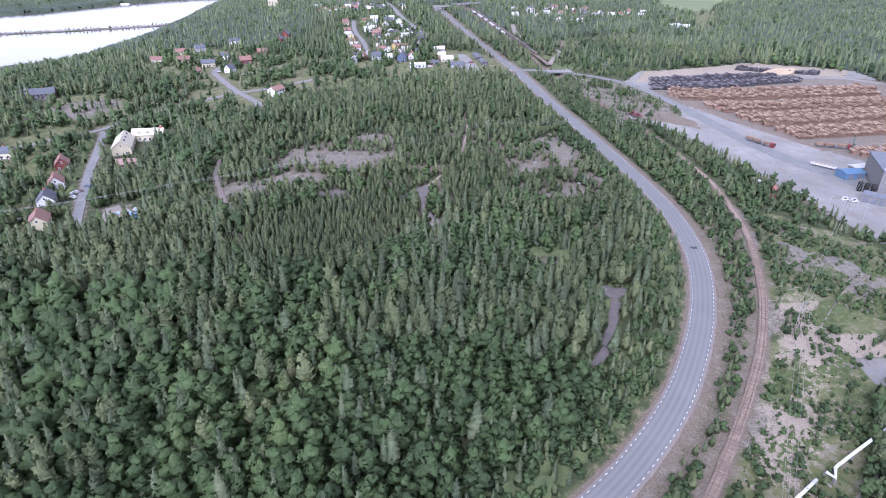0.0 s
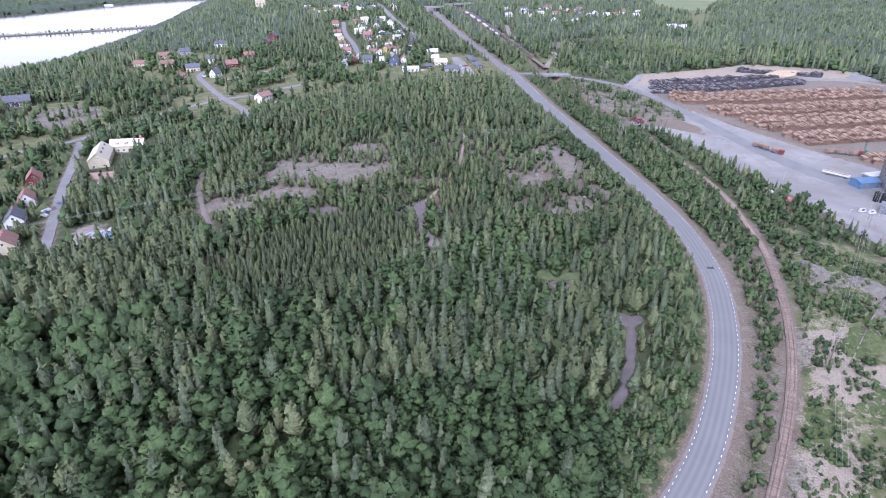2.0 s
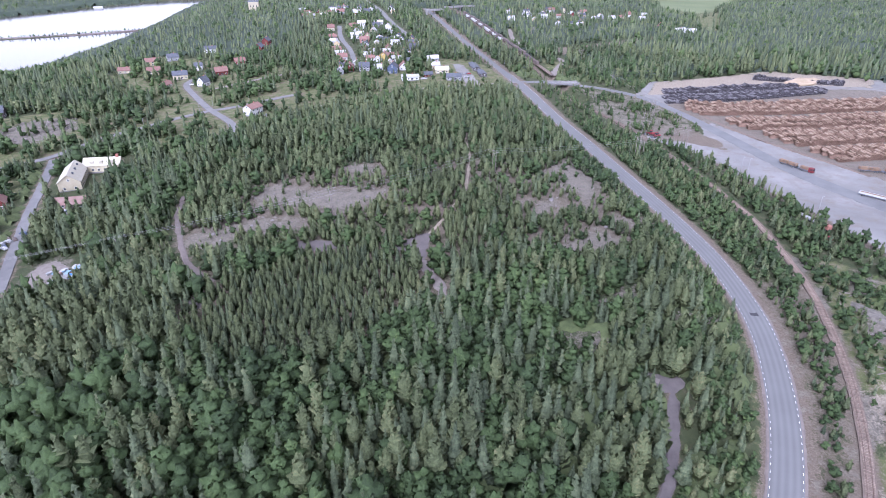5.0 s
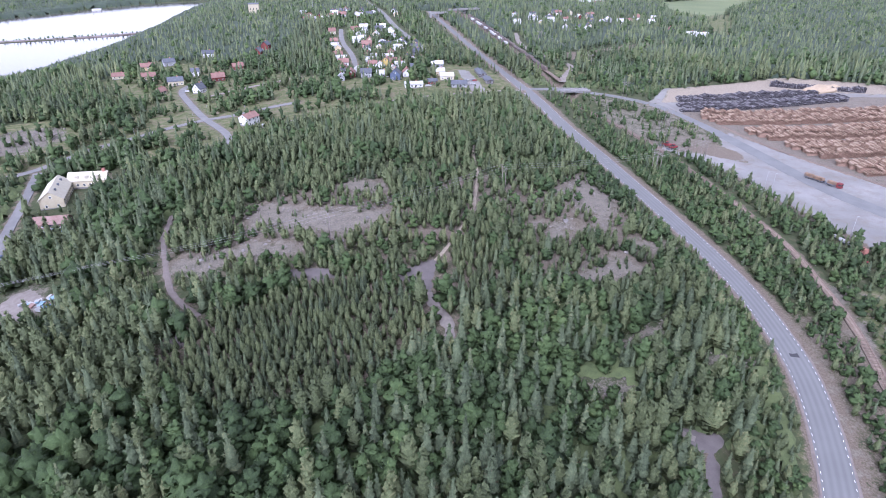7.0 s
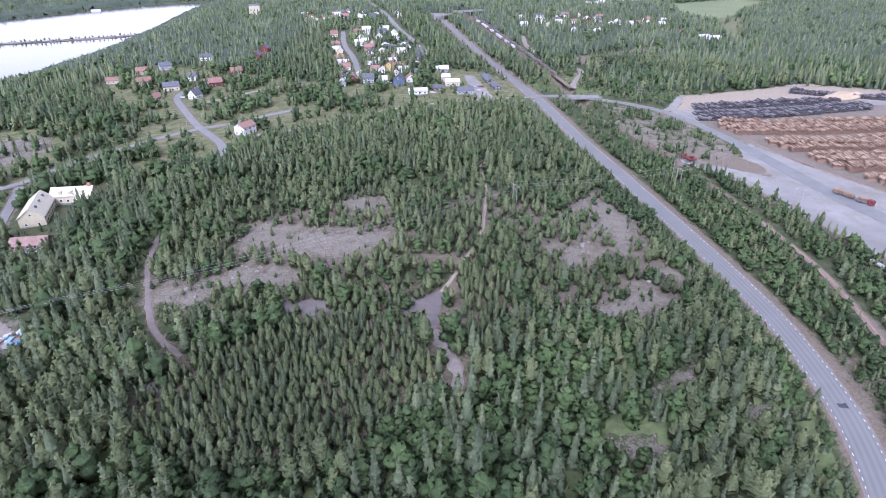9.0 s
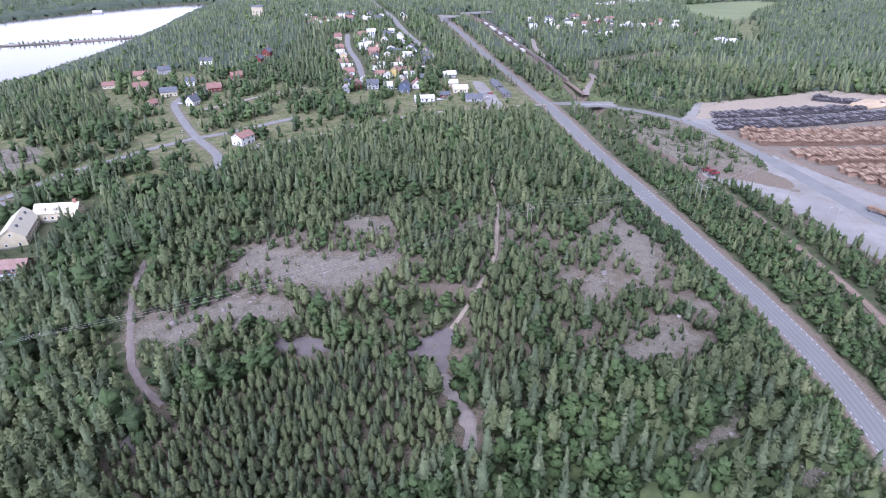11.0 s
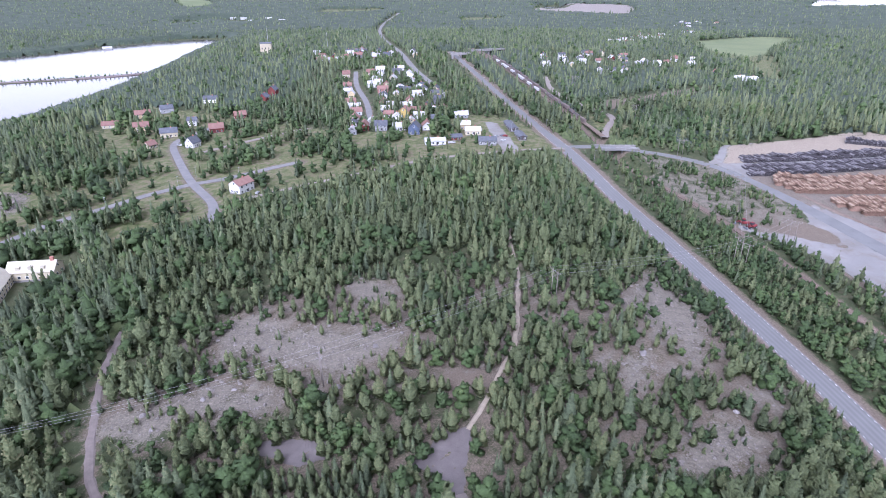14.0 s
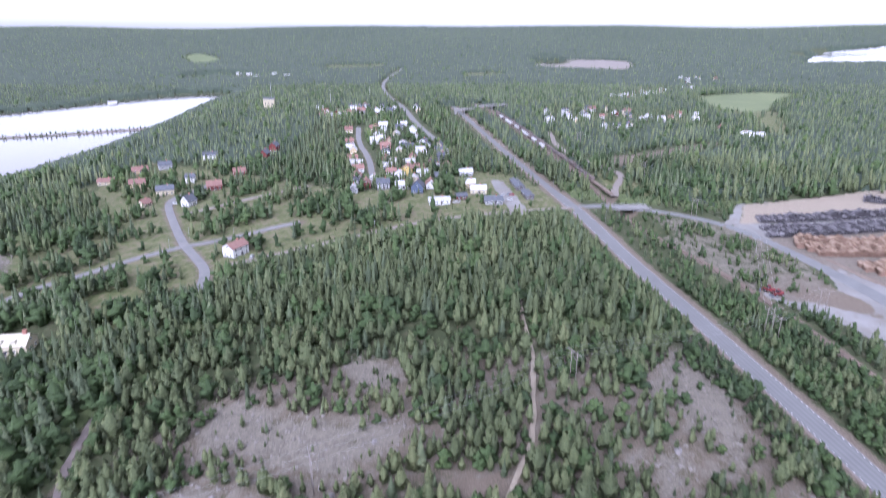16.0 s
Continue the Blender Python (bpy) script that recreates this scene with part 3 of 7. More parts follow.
M["field"] = surface("young_hayfield", (0.08, 0.105, 0.045), (0.145, 0.17, 0.078), 0.012, 0.2)
sheet("hayfield", MEADOWS[0], M["field"], 0.45, "bright green hayfield between the woods", "field")
ribbon("causeway", CAUSEWAY, 5.0, M["track"], WATER + 1.2 - swell(CAUSEWAY[:, 0], CAUSEWAY[:, 1]), 3.0, "low earth causeway across the river", "causeway", 0.12)
for poly in PADS:
    sheet("gravel_pad", poly, M["pad"], 0.12, "grey-violet gravel clearing worn bare by vehicles", "gravel")

sheet("far_field", FAR_FIELD, M["field"], 0.6, "distant green field between the woods", "field")
sheet("far_clearing", FAR_LOT, M["gravel_lane"], 0.6, "distant pale gravel clearing in the woods", "gravel")
sheet("gravel_yard", [(-181, 277), (-183, 294), (-174, 299), (-161, 282), (-166, 271)], M["gravel_lane"], 0.12, "pale gravel clearing littered with scrap", "gravel")

# water
for name, poly, label in (("river", RIVER, "broad calm pale river reflecting the sky"), ("river_bend", RIVER_BEND, "far bend of the calm river"), ("lake", EAST_LAKE, "distant pale lake between woods"), ("pond", POND, "small distant bright pond")):
    c = np.mean(poly, 0)
    bm = bmesh.new()
    bm.faces.new([bm.verts.new((x + (x - c[0]) * 0.03, y + (y - c[1]) * 0.03, WATER if name == "river" else gz(x, y) + 0.6)) for x, y in poly])
    me = bpy.data.meshes.new(name)
    bm.to_mesh(me)
    bm.free()
    me.materials.append(M["water"])
    tagged(new(name, me), label, "water", kind="structure")


# ---- trees: crowns built of leafy clumps, or of whorls of boughs ----
def outline(u, fat, foot):
    """The half-width of a crown at the height u, from its foot to its top."""
    return np.minimum(1.0, u / 0.18 + foot) * (1 - np.minimum(u, 0.996)) ** fat * 1.2


def unit_rows(v):
    return v / (np.linalg.norm(v, axis=-1, keepdims=True) + 1e-9)


def round_off(tris, share):
    """Corner directions between each face's own and those of a rounded crown."""
    face = unit_rows(np.cross(tris[:, 1] - tris[:, 0], tris[:, 2] - tris[:, 0]))
    ball = unit_rows(np.stack([tris[..., 0] / 0.2, tris[..., 1] / 0.2, (tris[..., 2] - 0.3) * 1.5], -1))
    inward = (face * ball.mean(1)).sum(1) < 0
    tris = np.where(inward[:, None, None], tris[:, ::-1], tris)
    ball = np.where(inward[:, None, None], ball[:, ::-1], ball)
    face = np.where(inward[:, None], -face, face)
    return tris, unit_rows(share * ball + (1 - share) * face[:, None])


def solid(level):
    """The triangles of a rough ball: 8 or 20."""
    bm = bmesh.new()
    if level:
        bmesh.ops.create_icosphere(bm, subdivisions=1, radius=1)
    else:
        bmesh.ops.create_cone(bm, cap_ends=False, segments=4, radius1=1, radius2=0, depth=1, matrix=Matrix.Translation((0, 0, 0.5)))
        bmesh.ops.create_cone(bm, cap_ends=False, segments=4, radius1=1, radius2=0, depth=1, matrix=Matrix.Translation((0, 0, -0.5)) @ Matrix.Rotation(math.pi, 4, "X"))
    bm.verts.index_update()
    v = np.array([tuple(q.co) for q in bm.verts])
    f = np.array([[q.index for q in face.verts] for face in bm.faces])
    bm.free()
    return v, f


BALLS = [solid(0), solid(1)]


def clump(rng, centre, size, tall_by, fine, crown_mid):
    """One leafy clump of a crown: a dented ball with soft shading."""
    v, f = BALLS[fine]
    s = rng.random() * 6.283
    turned = np.stack([v[:, 0] * math.cos(s) - v[:, 1] * math.sin(s), v[:, 0] * math.sin(s) + v[:, 1] * math.cos(s), v[:, 2]], 1)
    p = turned * rng.uniform(0.78, 1.22, (len(v), 1)) * np.array([size, size, size * tall_by]) + centre
    soft_dir = unit_rows(rng.normal(0, 0.28, v.shape) + 0.68 * unit_rows(turned) + 0.32 * unit_rows((p - crown_mid) / np.array([0.25, 0.25, 0.5])))
    return p[f], soft_dir[f]


def sprays(rng, m, low, wide, fat, foot, length, rise):
    """Single leafy twigs that stand out of a crown and fray its outline."""
    u, a = rng.beta(1.2, 1.0, m), rng.random(m) * 6.283
    r = wide * outline(u, fat, foot) * rng.uniform(0.7, 1.08, m)
    out = np.stack([np.cos(a), np.sin(a), 0 * a], 1)
    p = out * r[:, None] + np.stack([0 * u, 0 * u, low + (1 - low) * u * 0.97], 1)
    long = (length * rng.uniform(0.6, 1.4, m))[:, None]
    way = unit_rows(out * rng.uniform(0.3, 0.9, m)[:, None] + rng.normal(0, 0.3, (m, 3)) + np.array([0, 0, rise]))
    side_dir = np.stack([-np.sin(a), np.cos(a), 0 * a], 1) + rng.normal(0, 0.35, (m, 3))
    w = long * rng.uniform(0.3, 0.5, (m, 1))
    return np.stack([p + side_dir * w - way * long * 0.4, p - side_dir * w - way * long * 0.4, p + way * long * 0.75], 1)


def boughs(rng, tiers, arms, low, wide, fat, foot, droop, limp):
    """Whorls of boughs round a stem, each a bent leaf-shaped spray; droop: how far its tip hangs or rises."""
    out, turn_by = [], rng.random() * 6.283
    for k in range(tiers):
        u = (k + 0.25 + rng.uniform(-0.3, 0.3)) / tiers
        m = max(3, int(round(arms * (1.1 - 0.5 * u))))
        turn_by += 2.4
        for i in range(m):
            a = turn_by + i * 6.283 / m + rng.normal(0, 0.16)
            r = wide * float(outline(np.float64(u), fat, foot)) * rng.uniform(0.72, 1.16)
            z = low + (1 - low) * (u + rng.normal(0, 0.25 if droop < 0 else 0.6) / tiers) * 0.95
            d, s = np.array([math.cos(a), math.sin(a), 0]), np.array([-math.sin(a), math.cos(a), 0])
            w = min(r * 0.62, 2.6 * r / m) * rng.uniform(0.85, 1.2) + 0.006
            lift = 0.5 * (1 - low) / tiers
            root = d * r * 0.08 + np.array([0, 0, z + lift + limp * r])
            tip = d * r + np.array([0, 0, z + droop * r + rng.normal(0, 0.008)])
            mid = d * r * 0.62 + np.array([0, 0, z + 0.5 * droop * r - 0.35 * lift])
            out += [[root, mid + s * w, tip], [root, tip, mid - s * w]]
    peak = np.array([0, 0, 1.0])
    for i in range(3):
        a, b = i * 2.094, (i + 1) * 2.094
        out.append([np.array([math.cos(a) * 0.02, math.sin(a) * 0.02, 0.9]), np.array([math.cos(b) * 0.02, math.sin(b) * 0.02, 0.9]), peak])
    return np.array(out)


def core(low, wide, fat, foot, rings, points, share):
    """The dense inside of a conifer, a plain cone under its boughs."""
    grid = []
    for k in range(rings + 1):
        u = np.full(points, k / rings)
        a = np.arange(points) * 6.283 / points + 3.1416 / points * (k % 2)
        r = wide * outline(u, fat, foot) * share
        grid.append(np.stack([np.cos(a) * r, np.sin(a) * r, low + (1 - low) * u * 0.96], 1))
    return np.array([t for k in range(rings) for i in range(points) for t in ([grid[k][i], grid[k][(i + 1) % points], grid[k + 1][(i + 1) % points]], [grid[k][i], grid[k + 1][(i + 1) % points], grid[k + 1][i]])])


def spire(rng, n, wide):
    """A tree seen from far off, 1 m high: one or two ragged tiers."""
    out, sides = [], 4 if n > 8 else 3
    tiers = ((0.0, 1.0, 1.0),) if n < 8 else ((0.0, 0.62, 1.0), (0.3, 0.84, 0.8), (0.58, 1.0, 0.52))
    for lo, hi, k in tiers:
        a = rng.random() * 6.283 + np.arange(sides) * 6.283 / sides + rng.normal(0, 0.25, sides)
        r = wide * k * rng.uniform(0.75, 1.25, sides)
        rim = np.stack([np.cos(a) * r, np.sin(a) * r, lo + rng.normal(0.06, 0.04, sides)], 1)
        tip = np.array([rng.normal(0, 0.02), rng.normal(0, 0.02), hi])
        out += [[rim[i], rim[(i + 1) % sides], tip] for i in range(sides)]
    return np.array(out)


def crown_set(pieces):
    """Joins (triangles, corner directions, tone of each triangle's twig) of a crown's pieces."""
    return tuple(np.concatenate([p[i] for p in pieces]) for i in range(3))


def conifer(rng, n, low, wide, fat, foot, share, fuzz, rise, whorls):
    """A conifer: its dense inside, whorls of boughs where it has them, and a fur of upright shoots."""
    rings, points, shoots = {360: (4, 6, 180), 150: (3, 5, 74), 64: (2, 4, 30)}[n]
    c, cd = round_off(core(low, wide, fat, foot, rings, points, share), 0.75)
    c = c * (1 + rng.normal(0, 0.05, (len(c), 1, 1)) * np.array([1, 1, 0]))
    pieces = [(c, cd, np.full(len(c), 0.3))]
    if whorls:
        tiers, arms = {360: (11, 6), 150: (7, 4), 64: (4, 3)}[n]
        t, d = round_off(boughs(rng, tiers, arms, low, wide * 1.06, fat, foot, whorls, -0.5 * whorls), 0.6)
        pieces.append((t, d, np.repeat(rng.random(len(t) // 2 + 1), 2)[:len(t)]))
        shoots = shoots // 3 if whorls < 0 else int(shoots * 0.45)
    f, fd = round_off(sprays(rng, shoots, low, wide * 0.97, fat, foot, fuzz * (180 / shoots) ** 0.25, rise), 0.72)
    pieces.append((f, fd, rng.random(len(f))))
    return crown_set(pieces)


def far_leafy(rng, n):
    """A far broadleaf: two or three soft clumps."""
    pieces = []
    for z, k in ((0.42, 1.0), (0.72, 0.72)):
        t, d = clump(rng, np.array([rng.normal(0, 0.05), rng.normal(0, 0.05), z]), 0.27 * k, 1.25, 0, np.array([0, 0, 0.4]))
        pieces.append((t, d, np.full(len(t), rng.random())))
    return crown_set(pieces if n > 8 else pieces[:1])


def far_tree(rng, n, wide):
    t, d = round_off(spire(rng, n, wide), 0.56)
    return t, d, np.full(len(t), rng.random())


def spruce(rng, n):
    """A slender spire of drooping boughs."""
    if n < 20:
        return far_tree(rng, n, 0.15)
    return conifer(rng, n, 0.03, rng.uniform(0.145, 0.18), rng.uniform(0.78, 0.98), 0.7, 0.66, 0.045, 0.6, -0.2)


def pine(rng, n):
    """A young pine: a fuzzy, tapering crown of upturned boughs above a short bare stem."""
    if n < 20:
        return far_tree(rng, n, 0.175)
    return conifer(rng, n, 0.1, rng.uniform(0.165, 0.215), rng.uniform(0.5, 0.75), 0.5, 0.7, 0.056, 1.5, 0.45)


def broadleaf(rng, n):
    """A birch or aspen: a billowing crown of leafy clumps, each frayed by its own twigs."""
    if n < 20:
        return far_leafy(rng, n)
    count, fine, twigs = {360: (7, 1, 125), 150: (4, 1, 56), 64: (3, 1, 12)}[n]
    low, wide, fat = 0.08, rng.uniform(0.24, 0.3), rng.uniform(0.42, 0.56)
    mid_at = np.array([0, 0, 0.45])
    pieces, balls = [], []
    for i in range(count):
        u = 0.06 + 0.88 * (i + rng.uniform(0.1, 0.9)) / count
        a = i * 2.4 + rng.normal(0, 0.4)
        r = wide * float(outline(np.float64(u), fat, 0.55)) * (0.5 if u < 0.8 else 0.2) * rng.uniform(0.75, 1.15)
        size = wide * rng.uniform(0.44, 0.58) * (1.2 if count < 6 else 1.0) * (1.2 - 0.5 * u)
        at = np.array([math.cos(a) * r, math.sin(a) * r, low + (0.9 - low) * u])
        t, d = clump(rng, at, size, 0.75, fine, mid_at)
        balls.append((at, size))
        pieces.append((t, d, np.full(len(t), rng.random() * 0.6)))
    for k in range(twigs):
        at, size = balls[rng.integers(0, count)]
        way = unit_rows(rng.normal(0, 1, 3) + np.array([0, 0, 0.5]) + 0.8 * unit_rows(at * np.array([1, 1, 0])))
        p = at + way * size * np.array([1, 1, 0.75]) * rng.uniform(0.88, 1.12)
        long = wide * (0.21 if n == 360 else 0.22) * rng.uniform(0.6, 1.3)
        grow = unit_rows(way + np.array([0, 0, 0.7]) + rng.normal(0, 0.3, 3))
        cross = unit_rows(np.cross(grow, rng.normal(0, 1, 3))) * long * 0.5
        t = np.array([[p - grow * long * 0.4 + cross, p - grow * long * 0.4 - cross, p + grow * long * 0.7]])
        d = np.repeat(unit_rows(way + 0.5 * unit_rows(p - mid_at) + rng.normal(0, 0.25, 3))[None, None], 3, 1)
        pieces.append((t, d, np.full(1, rng.random())))
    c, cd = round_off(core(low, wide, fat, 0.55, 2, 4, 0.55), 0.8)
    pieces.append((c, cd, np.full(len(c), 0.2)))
    return crown_set(pieces)


def stem(height, radius, sides=5, bend=0.01):
    """A tapered trunk with a few limbs, as triangles."""
    rng = np.random.default_rng(int(height * 100))
    out = []
    legs = [((0, 0, -0.03), (bend, 0, height), radius, radius * 0.25)]
    if sides > 3:
        for _ in range(7):
            z, a = rng.uniform(0.3, 0.9) * height, rng.random() * 6.283
            q = rng.uniform(0.07, 0.13)
            legs.append(((0, 0, z), (math.cos(a) * q, math.sin(a) * q, z + 0.05), radius * 0.3, radius * 0.08))
    for p, q, r0, r1 in legs:
        p, q = np.array(p), np.array(q)
        d = (q - p) / np.linalg.norm(q - p)
        e = np.cross(d, (0.3, 0.9, 0.1))
        e /= np.linalg.norm(e)
        g = np.cross(d, e)
        n = sides if r0 == radius else 3
        ang = np.arange(n) * 2 * np.pi / n
        ring = np.cos(ang)[:, None] * e + np.sin(ang)[:, None] * g
        a, b = p + ring * r0, q + ring * r1
        for i in range(n):
            j = (i + 1) % n
            out += [[a[i], a[j], b[j]], [a[i], b[j], b[i]]]
    return np.array(out)


def soup(name, tris, material, normals=None, **attrs):
    """A mesh of loose triangles; normals: soft shading directions for their corners."""
    me = mesh_of(name, tris.reshape(-1, 3), np.arange(len(tris) * 3).reshape(-1, 3), material, **attrs)
    if normals is not None:
        me.attributes.new("custom_normal", "FLOAT_VECTOR", "POINT").data.foreach_set("vector", normals.astype(np.float32).ravel())
    return me


SHAPES = {"pine": pine, "spruce": spruce, "birch": broadleaf}
CROWNS = {k: {n: [f(np.random.default_rng(100 + 7 * i), n) for i in range(c)] for n, c in ((360, 6), (150, 8), (64, 8), (10, 8), (5, 6))} for k, f in SHAPES.items()}

# where trees may stand
TREE_FREE = [(p, 0.5) for p in BARE] + [(p, 0) for p in PADS] + [(RED_GRASS, 0.5), (YARD, -1), (LOT, 0), (SAND, 0), (GREY_YARD, 0), (RIVER, -3), (RIVER_BEND, 0), (EAST_LAKE, 0), (POND, 0), (ROCK_FIELD, 0), (FAR_FIELD, 0), (FAR_LOT, 0)]
HOUSE_SITES = []   # (x, y, radius), filled with the houses below


# houses: name, x, y, length, width, wall height, roof rise, turn, wall, roof, label
HOUSES = [
    ("house", -144, 518, 12, 9, 5.6, 2.6, 62, "white", "red_tile", "white two-storey house with a red tiled roof"),
    ("house", -220, 684, 12, 8.5, 4.2, 3.6, 25, "falu", "red_tile", "dark red wooden house with a red tiled roof"),
    ("house", -259, 676, 14, 8.5, 4.4, 3.4, 20, "cream", "dark_roof", "cream house with a dark grey roof"),
    ("house", -222, 636, 9, 8, 4.0, 4.4, 70, "white", "dark_roof", "white house with a steep dark gable roof"),
    ("house", -297, 704, 13, 9, 4.6, 3.2, 25, "yellow", "red_tile", "pale yellow house with a red tiled roof"),
    ("house", -318, 752, 14, 9, 4.6, 3.2, 25, "yellow", "red_tile", "pale yellow house with a red tiled roof"),
    ("house", -259, 640, 8, 7, 3.0, 2.8, 65, "cream", "red_tile", "small cream cottage with an orange tiled roof"),
    ("house", -253, 714, 8, 8, 5.0, 2.6, 10, "white", "dark_roof", "white house with a dark roof"),
    ("house", -214, 731, 11, 7, 3.4, 3.2, 30, "falu", "red_tile", "dark red cottage with an orange tiled roof"),
    ("house", -334, 720, 14, 9, 3.2, 2.8, 15, "cream", "red_tile", "low cream house with a red tiled roof"),
    ("house", -302, 770, 12, 9, 4.4, 3.2, 35, "greywall", "dark_roof", "grey house with a dark roof"),
    ("house", -205, 818, 9, 8, 6.6, 3.6, 80, "falu", "dark_roof", "tall dark red house with white trim"),
    ("house", -207, 790, 9, 8, 5.6, 3.6, 80, "falu", "dark_roof", "dark red house with white trim"),
    ("house", -268, 802, 14, 9, 4.2, 3.0, 10, "white", "dark_roof", "white house among trees"),
    ("house", -85, 805, 11, 9, 4.6, 2.8, 5, "pinkwall", "red_tile", "reddish house with a tiled roof"),
    ("house", -54, 692, 9, 9, 6.4, 3.0, 80, "deepyellow", "red_tile", "tall yellow house with a red roof"),
    ("house", -42, 635, 10, 9, 5.2, 4.4, 85, "bluewall", "dark_roof", "dark blue wooden house with white trim"),
    ("house", -25, 603, 15, 9, 3.0, 1.6, 8, "white", "light_roof", "low white house with a light roof"),
    ("house", 14, 604, 13, 8, 3.0, 2.4, 5, "greywall", "dark_roof", "grey bungalow with a dark blue-grey roof"),
    ("house", 4, 631, 12, 9, 3.6, 2.2, 5, "cream", "light_roof", "cream house with a light roof"),
    ("house", -9, 614, 8, 6, 2.6, 1.8, 10, "falu", "dark_roof", "small dark red outbuilding"),
    ("house", 36, 652, 26, 6.5, 2.6, 0.9, 97, "darkwall", "dark_roof", "long low dark garage building"),
    ("house", 41, 625, 18, 6, 2.6, 0.9, 97, "darkwall", "dark_roof", "long low dark garage building"),
    ("house", -362, 536, 26, 10, 5.0, 4.2, 22, "darkwall", "dark_roof", "big dark brown house with white window rows"),
    ("house", -245, 364, 10.5, 8, 4.0, 4.2, 118, "falu", "red_tile", "dark red house with an orange tiled roof"),
    ("house", -230, 331, 10.5, 8, 4.2, 4.0, 118, "white", "red_tile", "white house with an orange tiled roof"),
    ("house", -219, 303, 11.5, 8.5, 4.6, 3.8, 115, "white", "dark_roof", "white house with a blue-black roof"),
    ("house", -204, 272, 12, 9, 4.6, 4.0, 115, "cream", "red_tile", "cream house with a red tiled roof"),
    ("house", -297, 384, 14, 9, 4.4, 3.0, 10, "cream", "dark_roof", "cream house with a blue-grey roof"),
    ("barn", -204, 363, 16, 9, 2.6, 2.4, 10, "rust_roof", "rust_roof", "ramshackle rusty shed with a sagging sheet roof"),
]
HR = np.random.default_rng(21)
WALLS, ROOFS = ("white", "cream", "falu", "yellow", "greywall", "pinkwall", "bluewall"), ("dark_roof", "light_roof", "light_roof", "red_tile")
EAST_END = [(126, 1020), (139, 1023), (130, 971), (158, 1043), (174, 1006), (183, 954), (201, 965), (261, 1024), (274, 1016), (235, 1016), (310, 1041), (334, 914), (283, 1324), (308, 1353), (337, 1395), (370, 1436), (402, 1469), (430, 1506), (543, 1705), (508, 1566), (603, 1777), (628, 1791), (174, 1048), (201, 1090), (217, 1079)]
for _ in range(1500):
    v = HR.random()
    if v < 0.6:
        x, y = HR.uniform(-95, 4), HR.uniform(640, 930)
        x += (y - 640) * -0.17
    elif v < 0.76:
        x, y = HR.uniform(-210, -60), HR.uniform(1000, 1090)
    else:
        x, y = EAST_END[HR.integers(0, len(EAST_END))]
        x, y = x + HR.normal(0, 12), y + HR.normal(0, 16)
    if len(HOUSES) < 175 and all(math.hypot(x - h[1], y - h[2]) > 14 for h in HOUSES) and min(np.hypot(VILLAGE_ROAD[:, 0] - x, VILLAGE_ROAD[:, 1] - y).min(), np.hypot(MAIN_ROAD[:, 0] - x, MAIN_ROAD[:, 1] - y).min() - 16, np.hypot(FAR_ROAD[:, 0] - x, FAR_ROAD[:, 1] - y).min() - 4) > 11:
        wall, roof = WALLS[HR.choice(7, p=[0.42, 0.2, 0.08, 0.06, 0.18, 0.03, 0.03])], ROOFS[HR.integers(0, 4)]
        word = {"white": "white", "cream": "cream", "falu": "dark red", "yellow": "pale yellow", "greywall": "grey", "pinkwall": "reddish", "bluewall": "dark blue"}[wall]
        rword = {"dark_roof": "dark roof", "red_tile": "red tiled roof", "light_roof": "light metal roof"}[roof]
        HOUSES.append(("house", x, y, HR.uniform(8, 12), HR.uniform(6.5, 8.5), HR.uniform(2.8, 4.8), HR.uniform(1.8, 3.6), HR.choice([5, 12, 80, 95]), wall, roof, f"{word} village house with a {rword}"))
for x, y in ((367, 1415), (385, 1420), (332, 905), (345, 900), (-679, 1368), (-560, 1900), (-520, 1930), (-600, 1960), (-640, 1990), (430, 1500), (-470, 1880)):
    HOUSES.append(("house", x, y, 16, 10, 4, 2.4, 20, "white", "light_roof", "distant white house among woods"))
for h in HOUSES:
    HOUSE_SITES.append((h[1], h[2], max(h[3], h[4]) * 0.5 + 0.5))
HOUSE_SITES += [(-220, 396, 20), (-207, 420, 17), (-204, 363, 14), (-172, 286, 15), (-186, 275, 12), (-298, 1124, 10)]


# ---- planting ----
def field(x, y, s, seed):
    """Smooth patchiness from 0 to 1."""
    return 0.5 + 0.25 * (np.sin(x / s + seed) + np.sin(y / s * 1.1 - 2 * seed)) * np.cos((x - y) / (1.7 * s) + 3 * seed)


def plant(x0, x1, y0, y1, gap, seed, ahead=True):
    rng = np.random.default_rng(seed)
    x, y = np.meshgrid(np.arange(x0, x1, gap), np.arange(y0, y1, gap))
    x = (x + rng.uniform(-0.46, 0.46, x.shape) * gap).ravel()
    y = (y + rng.uniform(-0.46, 0.46, y.shape) * gap).ravel()
    keep = np.abs(x + 8) < 0.80 * (y + 40) + np.where(y < 300, 30, 0) if ahead else y > -1e9
    return x[keep], y[keep]


PLANTATION = [(-100, 247), (-84, 268), (-58, 286), (-32, 284), (-12, 266), (-8, 244), (-35, 222), (-70, 214), (-98, 232)]


def settled_at(x, y):
    return inside(SETTLED, x, y)


